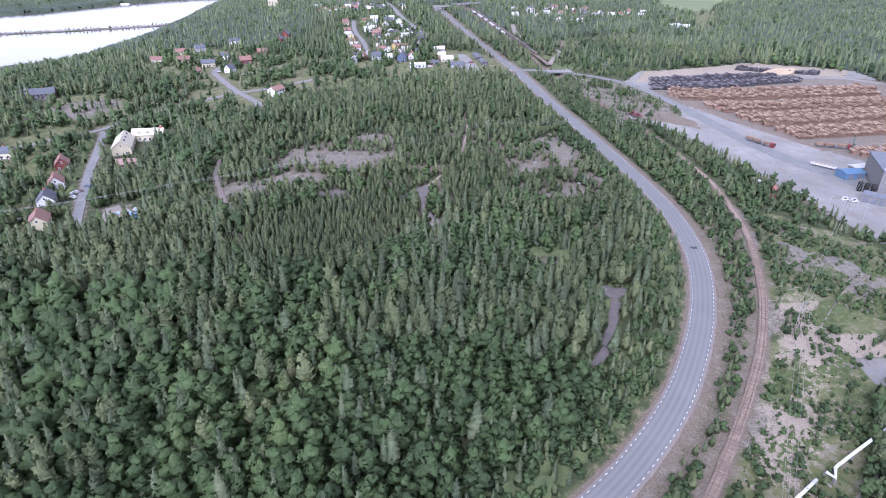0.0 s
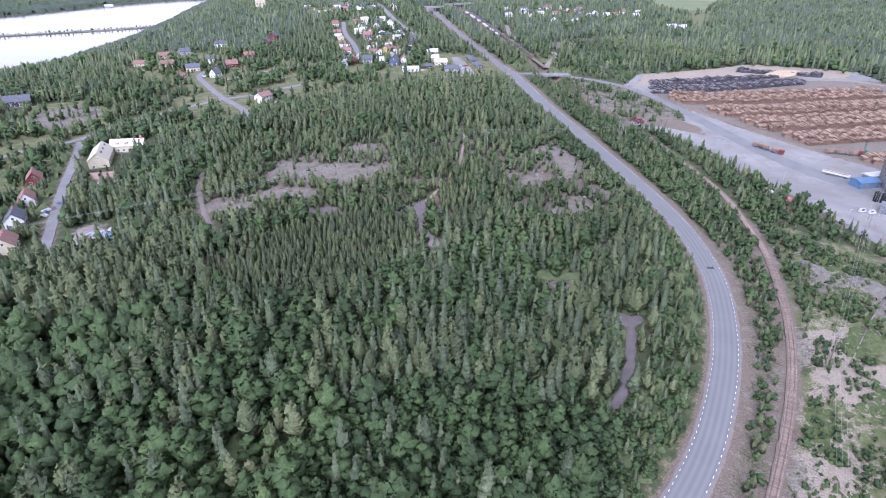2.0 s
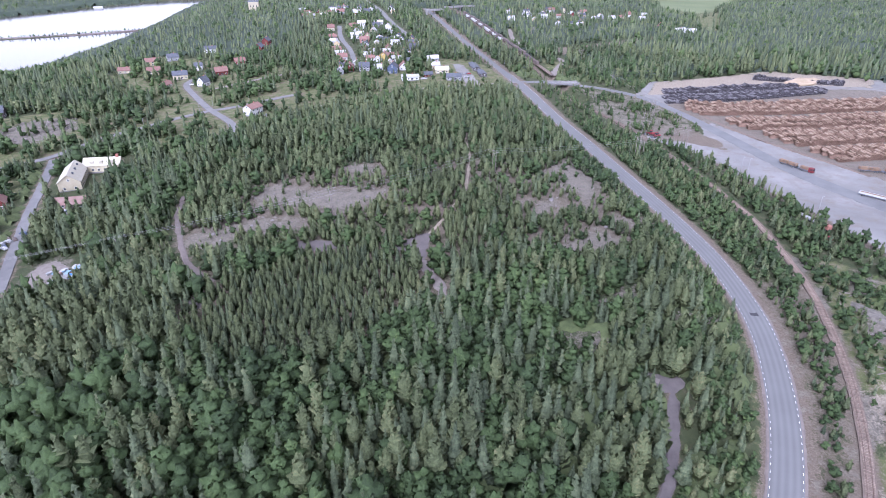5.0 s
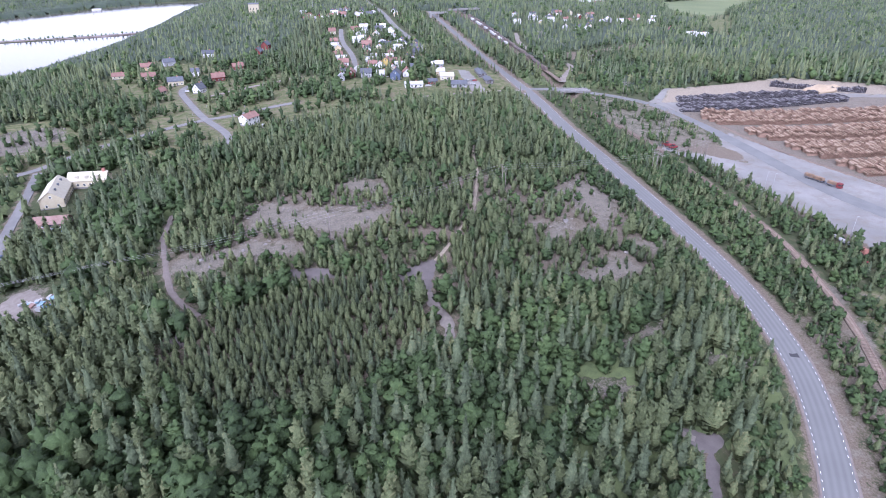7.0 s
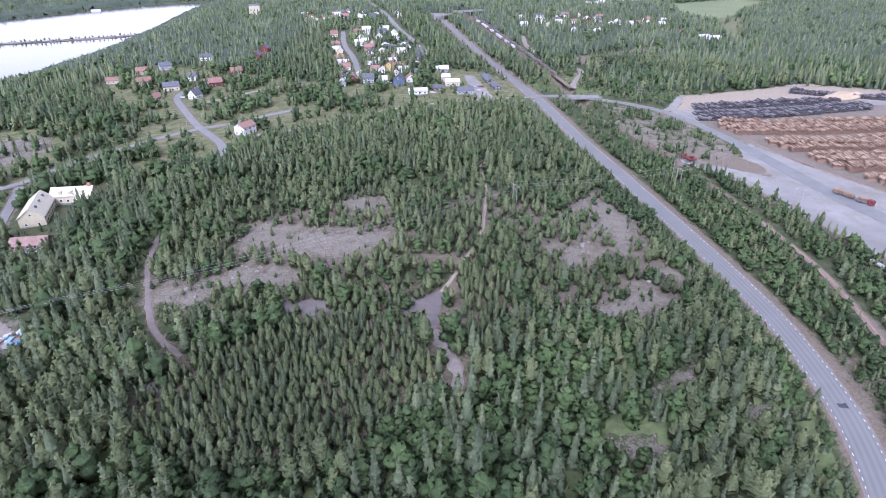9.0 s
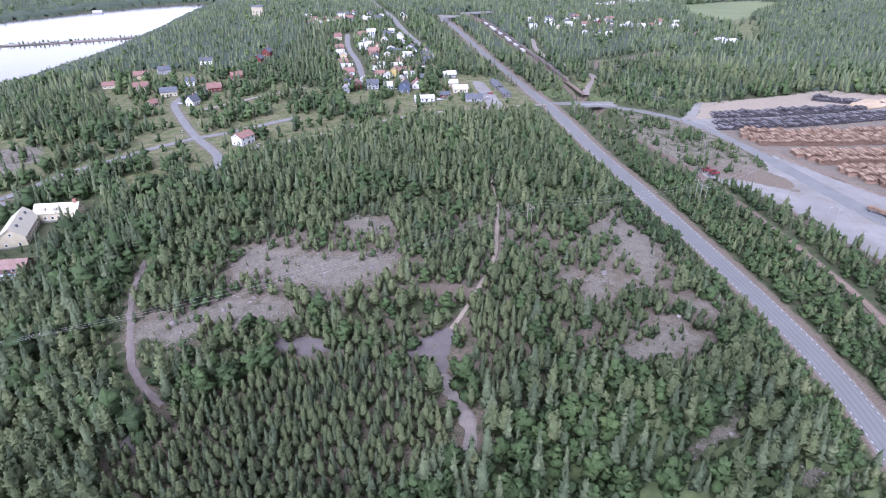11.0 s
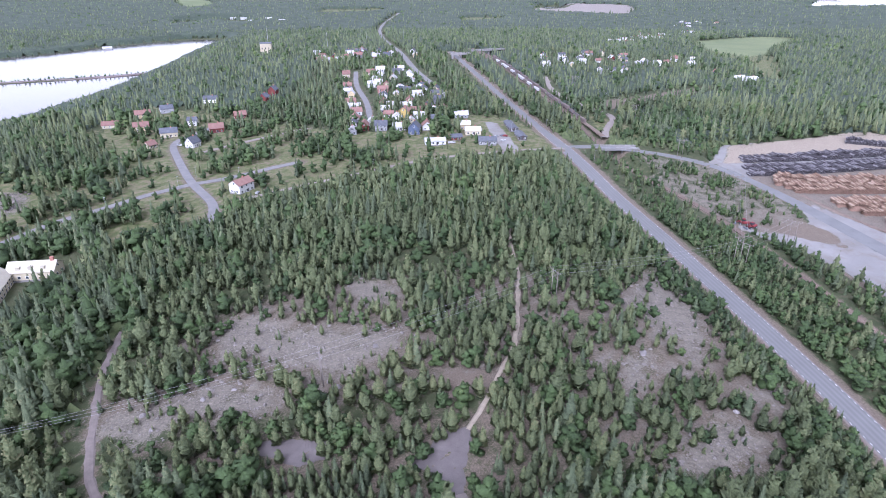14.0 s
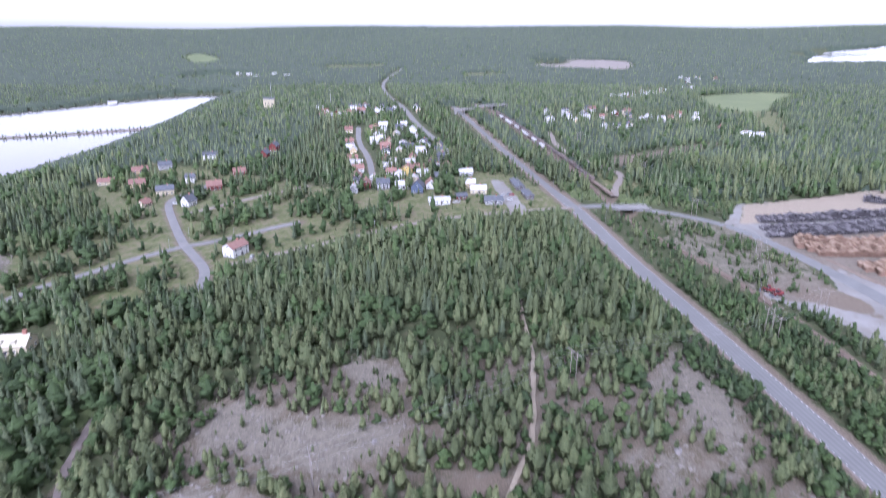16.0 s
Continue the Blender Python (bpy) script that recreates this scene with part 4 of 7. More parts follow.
YOUNG_PINES = [(0, 312), (8, 315), (18, 306), (15, 286), (4, 264), (-3, 276)]
bands = [plant(-270, 260, 70, 480, 3.9, 1), plant(-104, 20, 205, 316, 2.5, 2), plant(-460, 460, 70, 760, 5.3, 3), plant(-1300, 1300, 400, 1600, 6.6, 4), plant(-4200, 4200, 1500, 4700, 17, 5), plant(-132, 106, 284, 424, 3.9, 6), plant(0, 150, 80, 480, 3.4, 7), plant(60, 236, 90, 480, 3.2, 8), plant(118, 210, 485, 606, 3.3, 9), plant(95, 226, 96, 205, 3.4, 10), plant(-250, 250, -140, 70, 8.0, 11, False), plant(-215, 20, 590, 1095, 5.6, 12)]
tx, ty = (np.concatenate([b[i] for b in bands]) for i in (0, 1))
band = np.concatenate([np.full(len(b[0]), k) for k, b in enumerate(bands)])
inner = (np.abs(tx) < 258) & (ty < 478)
middle = (np.abs(tx) < 455) & (ty < 755)
young = inside(PLANTATION, tx, ty) | inside(YOUNG_PINES, tx, ty)
keep = np.where(band == 0, ~young, np.where(band == 1, young, np.where(band == 2, ~inner, np.where(band == 3, ~middle, np.where(band == 11, ~settled_at(tx, ty), np.where(band >= 5, ~young, (np.abs(tx) > 1290) | (ty > 1590)))))))
tx, ty, band, young = tx[keep], ty[keep], band[keep], young[keep]
TR = np.random.default_rng(31)
odds = np.full(len(tx), 0.93)
odds *= 0.72 + 0.5 * field(tx, ty, 17, 2.2)
glade = (tx > -135) & (tx < 108) & (ty > 282) & (ty < 425)
odds = np.where(glade & ~young, odds * np.where(band == 5, 0.92 * (field(tx, ty, 9, 1.1) > 0.47), 0.64), odds)
for poly, lo in TREE_FREE:
    g = edge_gap(poly, tx, ty)
    odds = np.where(g < (-2.2 if poly in PADS else -0.8), (0.12 + 0.7 * (field(tx, ty, 5, 0.9) > 0.6)) * odds if lo == 0.5 else 0, odds)
scrubby = inside(SCRUB, tx, ty)
odds = np.where(scrubby, 0.1 + 0.85 * (field(tx, ty, 6, 0.4) > 0.58), odds)
for poly in (CLEARCUT, GREEN_GAP, RAIL_OPEN):
    odds = np.where(inside(poly, tx, ty), odds * 0.08, odds)
lawn = np.zeros(len(tx), bool)
for poly in MEADOWS:
    lawn |= inside(poly, tx, ty)
odds = np.where(lawn, 0.07 + 0.75 * (field(tx, ty, 12, 5.1) > 0.53), odds)
odds = np.where(inside(MEADOWS[0], tx, ty), 0.0, odds)
village = ((tx > -150) & (tx < 10) & (ty > 600) & (ty < 1080)) | ((tx > 120) & (tx < 340) & (ty > 970) & (ty < 1150))
odds = np.where(band == 11, np.where(village, 0.34, 0), np.where(village & ~lawn, odds * 0.85, odds))
settled = inside(SETTLED, tx, ty)
odds = np.where(settled & ~lawn, odds * (0.1 + 0.8 * (field(tx, ty, 10, 1.7) > 0.52)), odds)
SLOPE = [(122, 602), (140, 545), (152, 490), (205, 492), (204, 540), (190, 575), (165, 600)]
slope = inside(SLOPE, tx, ty)
odds = np.where((band == 8) & ~slope, 0, odds)
odds = np.where(slope, 0.12 + 0.75 * (field(tx, ty, 7, 2.4) > 0.56), odds)
EAST_WOOD = [(98, 96), (112, 108), (122, 122), (140, 146), (152, 166), (185, 190), (225, 200), (225, 120), (140, 90)]
eastwood = inside(EAST_WOOD, tx, ty)
odds = np.where(eastwood & ~inside(GREY_YARD, tx, ty) & ~inside(SAND, tx, ty), 0.95, odds)
odds = np.where((band == 9) & ~(eastwood & ~inside(GREY_YARD, tx, ty) & ~inside(SAND, tx, ty)), 0, odds)
scrubby &= ~eastwood
odds = np.where(edge_gap(LOT, tx, ty) < 4, 0, odds)
gap_main, _ = away(MAIN_ROAD, tx, ty)
gap_rail, _ = away(RAILWAY, tx, ty)
side = tx > np.interp(ty, MAIN_ROAD[:, 1], MAIN_ROAD[:, 0])
odds = np.where(gap_main < np.where(ty > 640, 5.5, np.where(side, 10.0, 8.6)), 0, odds)
odds = np.where(gap_rail < np.where(ty > 640, 11, 4.5), 0, odds)
odds = np.where(band == 6, np.where(~side & (gap_main > 8.8) & (gap_main < 24), 0.75, 0), odds)
thicket = side & (gap_main > 11) & (gap_rail > 4) & (scrubby | (tx < np.interp(ty, RAILWAY[:, 1], RAILWAY[:, 0])))
odds = np.where(band == 7, np.where(thicket & ~inside(SAND, tx, ty) & ~inside(GREY_YARD, tx, ty), 0.95 * (field(tx, ty, 5, 3.3) > 0.5), 0), odds)
for line, half in RIBBONS[1:-1]:
    d, _ = away(line, tx, ty)
    odds = np.where(d < half + np.where(ty > 440, 0.6 if line is PATH else 4.5, 1.5 if line is PATH else 4.5 if line is BARN_ROAD else 1.9 if line is LOT_TRACK else 1.4), 0, odds)
for x, y, r in HOUSE_SITES:
    odds = np.where((tx - x) ** 2 + (ty - y) ** 2 < r * r, 0, odds)
# a line of trees stands on the causeway
village |= settled | slope
for line, reach in ((LOW_LANE, 13), (CROSS_ROAD, 15), (UP_LANE, 13), (STREET, 9)):  # open verges before the village lanes
    d, at = away(line, tx, ty)
    odds = np.where((d < np.where(ty < line[at, 1], reach, 5)) & (tx > -262), odds * 0.22, odds)
for line in (PATH, MID_TRACK, WEST_TRACK):
    odds = np.where(away(line, tx, ty)[0] < (2.2 if line is PATH else 3.2), odds * 0.3, odds)
keep = TR.random(len(tx)) < odds
tx, ty, band, young, glade, scrubby, lawn, side, village, gap_main = (a[keep] for a in (tx, ty, band, young, glade, scrubby, lawn, side, village, gap_main))
cx, cy = CAUSEWAY[:, 0] + TR.normal(0, 1.5, len(CAUSEWAY)), CAUSEWAY[:, 1] + TR.normal(0, 1.5, len(CAUSEWAY))
n0, n1 = len(tx), len(cx)
tx, ty = np.r_[tx, cx], np.r_[ty, cy]
band = np.r_[band, np.full(n1, 3)]
young, glade, scrubby, lawn, side, village = (np.r_[a, np.zeros(n1, bool)] for a in (young, glade, scrubby, lawn, side, village))
gap_main = np.r_[gap_main, np.full(n1, 1e9)]
n = len(tx)
u, patch = TR.random(n), field(tx, ty, 26, 0.7)
kind = np.where(u < 0.38 + 1.1 * (patch - 0.5), 0, np.where(u < 0.76 + 0.6 * (patch - 0.5), 1, 2))          # 0 pine, 1 spruce, 2 birch
settled_t = inside(SETTLED, tx, ty)
north = (ty > 365) & (ty < 610) & (np.abs(tx) < 140)
kind = np.where(north, np.where(u < 0.6, 0, np.where(u < 0.8, 1, 2)), kind)
kind = np.where(glade, np.where(u < 0.74, 0, np.where(u < 0.82, 1, 2)), kind)
kind = np.where(lawn | scrubby, np.where(u < 0.3, 0, np.where(u < 0.4, 1, 2)), kind)
kind = np.where(side & (ty < 640) & (tx < 240), np.where(u < 0.38, 0, np.where(u < 0.5, 1, 2)), kind)
grove = ((tx - 12) / 58) ** 2 + ((ty - 132) / 38) ** 2 < 1
kind = np.where(settled_t, np.where(u < 0.25, 0, np.where(u < 0.4, 1, 2)), kind)
leafy = field(tx, ty, 14, 3.9) > 0.42
kind = np.where((ty < 158) & ~side, np.where(leafy, np.where(u < 0.1, 0, np.where(u < 0.22, 1, 2)), np.where(u < 0.35, 0, np.where(u < 0.6, 1, 2))), kind)
kind = np.where((tx < -35) & (ty < 215), np.where(leafy, np.where(u < 0.1, 0, np.where(u < 0.25, 1, 2)), np.where(u < 0.35, 0, np.where(u < 0.65, 1, 2))), kind)
kind = np.where(grove, np.where(u < 0.75, 2, 1), kind)
kind = np.where(young, np.where(u < 0.3, 1, 0), kind)
kind = np.where(band == 6, np.where(u < 0.25, 0, np.where(u < 0.5, 1, 2)), np.where(band == 7, np.where(u < 0.3, 0, 2), kind))
kind = np.where((band >= 3) & (band <= 4), np.where(u < 0.2, 0, np.where(u < 0.88, 1, 2)), kind)
kind = np.where(band == 11, np.where(u < 0.25, 1, 2), kind)
kind[n0:] = 2
tall = np.select([kind == 0, kind == 1], [TR.normal(12, 2.2, n), TR.normal(12, 2.6, n)], TR.normal(10.5, 2.2, n))
tall = np.where(young, TR.normal(6.6, 0.9, n), tall)
tall = np.where(glade & ~young, tall * TR.uniform(0.38, 0.8, n), tall)
tall = np.where(scrubby, tall * TR.uniform(0.2, 0.55, n), tall)
tall = np.where(side & (ty < 640) & (tx < 240), tall * np.where(ty > 270, TR.uniform(0.4, 0.66, n), TR.uniform(0.32, 0.6, n)), tall)
tall = np.where((tx < -35) & (ty < 205), tall * 1.15, tall)
tall = np.where(village | lawn, tall * TR.uniform(0.7, 1.05, n), tall)
tall = np.where(band == 11, tall * 0.75, tall)
tall = np.where(inside(SLOPE, tx, ty), TR.uniform(2.5, 6.5, n), tall)
bare = soft_mask(BARE, tx, ty, 3) > 0.3
tall = np.where(inside(EAST_WOOD, tx, ty), TR.uniform(4.5, 9.0, n), tall)
tall = np.where(bare, TR.uniform(1.5, 6.5, n), tall)
tall = np.where(~side & (gap_main < 22), tall * TR.uniform(0.3, 0.5, n) * (0.75 + gap_main / 30), tall)
low = np.ones(n)
for line, reach in ((LOW_LANE, 26), (CROSS_ROAD, 22), (STREET, 20), (YARD_ROAD, 26), (BARN_ROAD, 18), (UP_LANE, 18), (VILLAGE_ROAD, 22), (WEST_TRACK, 7), (LOT_TRACK, 8)):
    d, at = away(line, tx, ty)
    low = np.minimum(low, np.where(ty < line[at, 1], 0.5 + 0.5 * np.clip((d - 4) / reach, 0, 1), 1))
tall = np.where(band == 6, TR.uniform(3.2, 6.0, n) + 0.16 * (gap_main - 8), np.where(band == 7, TR.uniform(1.4, 4.2, n) * np.where(ty > 270, 1.5, 1), tall))
d = edge_gap(RIVER, tx, ty)
low = np.minimum(low, 0.35 + 0.65 * np.clip(d / 70, 0, 1))
low = np.minimum(low, 0.4 + 0.6 * np.clip(edge_gap(LOT, tx, ty) / 30, 0, 1))
for poly in BARE[:-1] + PADS:
    cy = np.mean(poly, 0)[1]
    g = edge_gap(poly, tx, ty)
    low = np.minimum(low, np.where((g < (9 if poly in BARE else 5)) & (ty < cy), 0.65, 1))
for x, y, r in HOUSE_SITES[:30] + HOUSE_SITES[-6:-1]:
    low = np.minimum(low, np.where((np.abs(tx - x) < r + 5) & (ty < y) & (ty > y - 21), 0.45, 1))
tall *= low
tall[n0:] = TR.uniform(3, 6, n1)
tall = tall.clip(1.2, 19)
wide = tall * np.select([kind == 0, kind == 1], [TR.uniform(0.72, 1.04, n), TR.uniform(0.78, 1.12, n)], TR.uniform(1.0, 1.45, n))
wide = np.where(band == 3, wide * 0.85, np.where(band == 4, wide * 1.3, wide))
tall = np.where(band == 3, tall * 0.82, np.where(band == 4, tall * 0.8, tall))
wide = np.where(band == 10, wide * 1.3, wide)
wide = np.where(scrubby | (band == 7), wide * 1.3, wide)
wide = np.where(glade & ~young, wide * 1.12, wide)
wide = np.where(young, wide * 1.02, wide * 1.08)
turn, tint, tz = TR.random(n) * 6.283, TR.random(n), ground_z(tx, ty)
tz[n0:] = WATER + 1.1
near = np.hypot(tx, np.maximum(115, ty - 190))
level = np.select([near < 150, near < 270, near < 600, near < 1500], [0, 1, 2, 3], 4)
level = np.where(band == 10, 2, level)
level = np.where((tall < 4.3) & (level < 2), 1 + (tall < 3), level)
DETAIL = (360, 150, 64, 10, 5)
KINDS = ("pine", "spruce", "birch")
WORDS = ("grey-green pine with a rounded tufted crown", "dark green slender spruce with drooping boughs", "fresh green birch with a billowing crown")

# the trees nearest to the flight line are things of their own
single = np.zeros(n, bool)
for k, kname in enumerate(KINDS):
    rank = np.where((kind == k) & (ty > 118) & (ty < 330) & (tx > -95) & (tx < 75))[0]
    rank = rank[np.argsort(np.hypot(tx[rank] + 5, ty[rank] - 190))][:110]
    single[rank] = True
    protos = []
    for i, (tris, soft_n, twig) in enumerate(CROWNS[kname][360]):
        root = tagged(new(f"{kname}_tree"), WORDS[k], "tree", f"{kname} trees of the forest")
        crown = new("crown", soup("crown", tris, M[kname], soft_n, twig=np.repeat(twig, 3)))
        trunk = new("trunk", soup("trunk", stem(0.86, 0.014 if k != 1 else 0.016), M["birch_bark" if k == 2 else "pine_bark"]))
        crown.parent = trunk.parent = root
        protos.append(root)
    for j, i in enumerate(rank):
        m = Matrix.LocRotScale((tx[i], ty[i], tz[i] - 0.1), Euler((0, 0, turn[i])), (wide[i], wide[i], tall[i]))
        root = protos[j] if j < len(protos) else copy_thing(protos[j % len(protos)], Matrix.Identity(4))
        root.matrix_basis = m

# all the others, in bulk
for k, kname in enumerate(KINDS):
    for lv, detail in enumerate(DETAIL):
        who = np.where((kind == k) & (level == lv) & ~single)[0]
        if not len(who):
            continue
        made, turned, tints, twigs, stems = [], [], [], [], []
        shapes = CROWNS[kname][detail]
        c, s = np.cos(turn), np.sin(turn)
        for v, (tris, soft_n, twig) in enumerate(shapes):
            some = who[v::len(shapes)]
            p = tris[None] * np.stack([wide[some], wide[some], tall[some]], 1)[:, None, None, :]
            q = np.stack([p[..., 0] * c[some, None, None] - p[..., 1] * s[some, None, None] + tx[some, None, None],
                          p[..., 0] * s[some, None, None] + p[..., 1] * c[some, None, None] + ty[some, None, None], p[..., 2] + tz[some, None, None]], -1)
            made.append(q.reshape(-1, 3, 3))
            cs, sn = c[some, None, None], s[some, None, None]
            turned.append(np.stack([soft_n[None, ..., 0] * cs - soft_n[None, ..., 1] * sn, soft_n[None, ..., 0] * sn + soft_n[None, ..., 1] * cs, soft_n[None, ..., 2] + 0 * cs], -1).reshape(-1, 3, 3))
            tints.append(np.repeat(tint[some], 3 * len(tris)))
            twigs.append(np.tile(np.repeat(twig, 3), len(some)))
            if lv < 2:
                t = stem(0.8, 0.014, 3)
                p = t[None] * np.stack([wide[some], wide[some], tall[some]], 1)[:, None, None, :]
                stems.append((p + np.stack([tx[some], ty[some], tz[some]], 1)[:, None, None, :]).reshape(-1, 3, 3))
        where = ("of the forest below", "of the middle forest", "of the farther forest", "of the far woods", "of the woods on the horizon")[lv]
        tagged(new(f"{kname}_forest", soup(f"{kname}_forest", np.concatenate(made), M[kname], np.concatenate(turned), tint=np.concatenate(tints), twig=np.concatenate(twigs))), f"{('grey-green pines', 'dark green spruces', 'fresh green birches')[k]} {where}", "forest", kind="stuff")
        if stems:
            tagged(new(f"{kname}_trunks", soup(f"{kname}_trunks", np.concatenate(stems), M["birch_bark" if k == 2 else "pine_bark"])), f"{('brown pine', 'brown spruce', 'pale birch')[k]} trunks {where}", "forest", kind="stuff")

# low undergrowth between the stems
ux, uy = np.meshgrid(np.arange(-330, 232, 2.7), np.arange(74, 668, 2.7))
UR = np.random.default_rng(91)
ux, uy = ux + UR.uniform(-0.9, 0.9, ux.shape), uy + UR.uniform(-0.9, 0.9, uy.shape)
grown = np.ones(ux.shape)
for line, half in RIBBONS:
    grown *= away(line, ux, uy)[0] > half + (5.5 if line is MAIN_ROAD else 4.0 if line is RAILWAY else 2.0)
for poly in BARE + PADS + [RED_GRASS, YARD, SAND, GREY_YARD, SCRUB, SETTLED, SLOPE, LOT, ROCK_FIELD] + MEADOWS:
    grown *= edge_gap(poly, ux, uy) > 1.5
grown *= (ux < np.interp(uy, MAIN_ROAD[:, 1], MAIN_ROAD[:, 0])) | (uy > 625)
in_glade = (ux > -135) & (ux < 108) & (uy > 282) & (uy < 425)
grown *= ~in_glade & (field(ux, uy, 11, 4.2) > 0.22) & ~inside(YOUNG_FLOOR, ux, uy)
for x, y, r in HOUSE_SITES:
    if y < 680:
        grown *= (ux - x) ** 2 + (uy - y) ** 2 > (r + 5) ** 2
bush_top = ground_z(ux, uy) + np.where(grown > 0, UR.gamma(2.0, 0.75, ux.shape).clip(0.2, 3.6), -0.4)
nr, na = ux.shape
idx = np.arange(nr * na).reshape(nr, na)
quads = np.stack([idx[:-1, :-1].ravel(), idx[:-1, 1:].ravel(), idx[1:, 1:].ravel(), idx[1:, :-1].ravel()], 1)
quads = quads[grown.ravel()[quads].sum(1) > 1]
tagged(new("undergrowth", mesh_of("undergrowth", np.stack([ux.ravel(), uy.ravel(), bush_top.ravel()], 1), quads, M["undergrowth"])), "low green undergrowth between the forest trees", "undergrowth", kind="stuff")

# grass tussocks and knee-high shrubs of the railway corridor
ux, uy = np.meshgrid(np.arange(76, 200, 0.9), np.arange(90, 286, 0.9))
ux, uy = ux + UR.uniform(-0.35, 0.35, ux.shape), uy + UR.uniform(-0.35, 0.35, uy.shape)
grown = (inside(SCRUB, ux, uy) & (away(RAILWAY, ux, uy)[0] > 4.5) & (field(ux, uy, 7, 0.4) + 0.16 * UR.normal(0, 1, ux.shape) > 0.62)).astype(float)
for poly in (SAND, GREY_YARD):
    grown *= edge_gap(poly, ux, uy) > 1.0
tussock = ground_z(ux, uy) + np.where(grown > 0, UR.gamma(0.9, 0.5, ux.shape).clip(0.05, 2.0), -0.3)
nr, na = ux.shape
idx = np.arange(nr * na).reshape(nr, na)
quads = np.stack([idx[:-1, :-1].ravel(), idx[:-1, 1:].ravel(), idx[1:, 1:].ravel(), idx[1:, :-1].ravel()], 1)
quads = quads[grown.ravel()[quads].sum(1) > 1]
tagged(new("scrub_growth", mesh_of("scrub_growth", np.stack([ux.ravel(), uy.ravel(), tussock.ravel()], 1), quads, M["tussock"])), "fresh green grass tussocks and low shrubs by the railway", "scrub", kind="stuff")

# the closed canopy of the far woods, from which the tops above stand out; haze is in its tint
ring_r = 600 * 1.009 ** np.arange(0, 240)
ring_a = np.linspace(-0.78, 0.78, 370)
RA, RR = np.meshgrid(ring_a, ring_r)
KR = np.random.default_rng(77)
wx = -8 + np.sin(RA) * RR + KR.normal(0, 1, RA.shape) * RR * 0.0012
wy = 60 + np.cos(RA) * RR + KR.normal(0, 1, RA.shape) * RR * 0.0022
shut = np.ones(RA.shape)
for line, half in RIBBONS:
    shut *= away(line, wx, wy)[0] > half + 9
for poly in [YARD, LOT, RIVER, RIVER_BEND, EAST_LAKE, POND, ROCK_FIELD, FAR_FIELD, FAR_LOT, CLEARCUT, GREEN_GAP, RAIL_OPEN, SETTLED, SLOPE] + MEADOWS:
    shut *= edge_gap(poly, wx, wy) > 13
shut *= ~(((wx > -190) & (wx < 12) & (wy > 590) & (wy < 1090)) | ((wx > 120) & (wx < 340) & (wy > 970) & (wy < 1150)))
shut *= away(CAUSEWAY, wx, wy)[0] > 12
for x, y, r in HOUSE_SITES:
    shut *= (wx - x) ** 2 + (wy - y) ** 2 > (r + 8) ** 2
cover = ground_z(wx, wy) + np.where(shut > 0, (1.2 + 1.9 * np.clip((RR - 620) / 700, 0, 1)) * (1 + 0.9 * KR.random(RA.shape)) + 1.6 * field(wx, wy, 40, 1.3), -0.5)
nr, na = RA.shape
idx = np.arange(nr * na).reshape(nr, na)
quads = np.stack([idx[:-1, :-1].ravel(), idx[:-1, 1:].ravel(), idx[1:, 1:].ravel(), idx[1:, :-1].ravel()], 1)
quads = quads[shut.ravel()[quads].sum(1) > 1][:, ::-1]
tagged(new("forest_canopy", mesh_of("forest_canopy", np.stack([wx.ravel(), wy.ravel(), cover.ravel()], 1), quads, M["hazed_canopy"])), "closed dark green canopy of the far woods, tinted bluish for haze", "forest", kind="stuff")


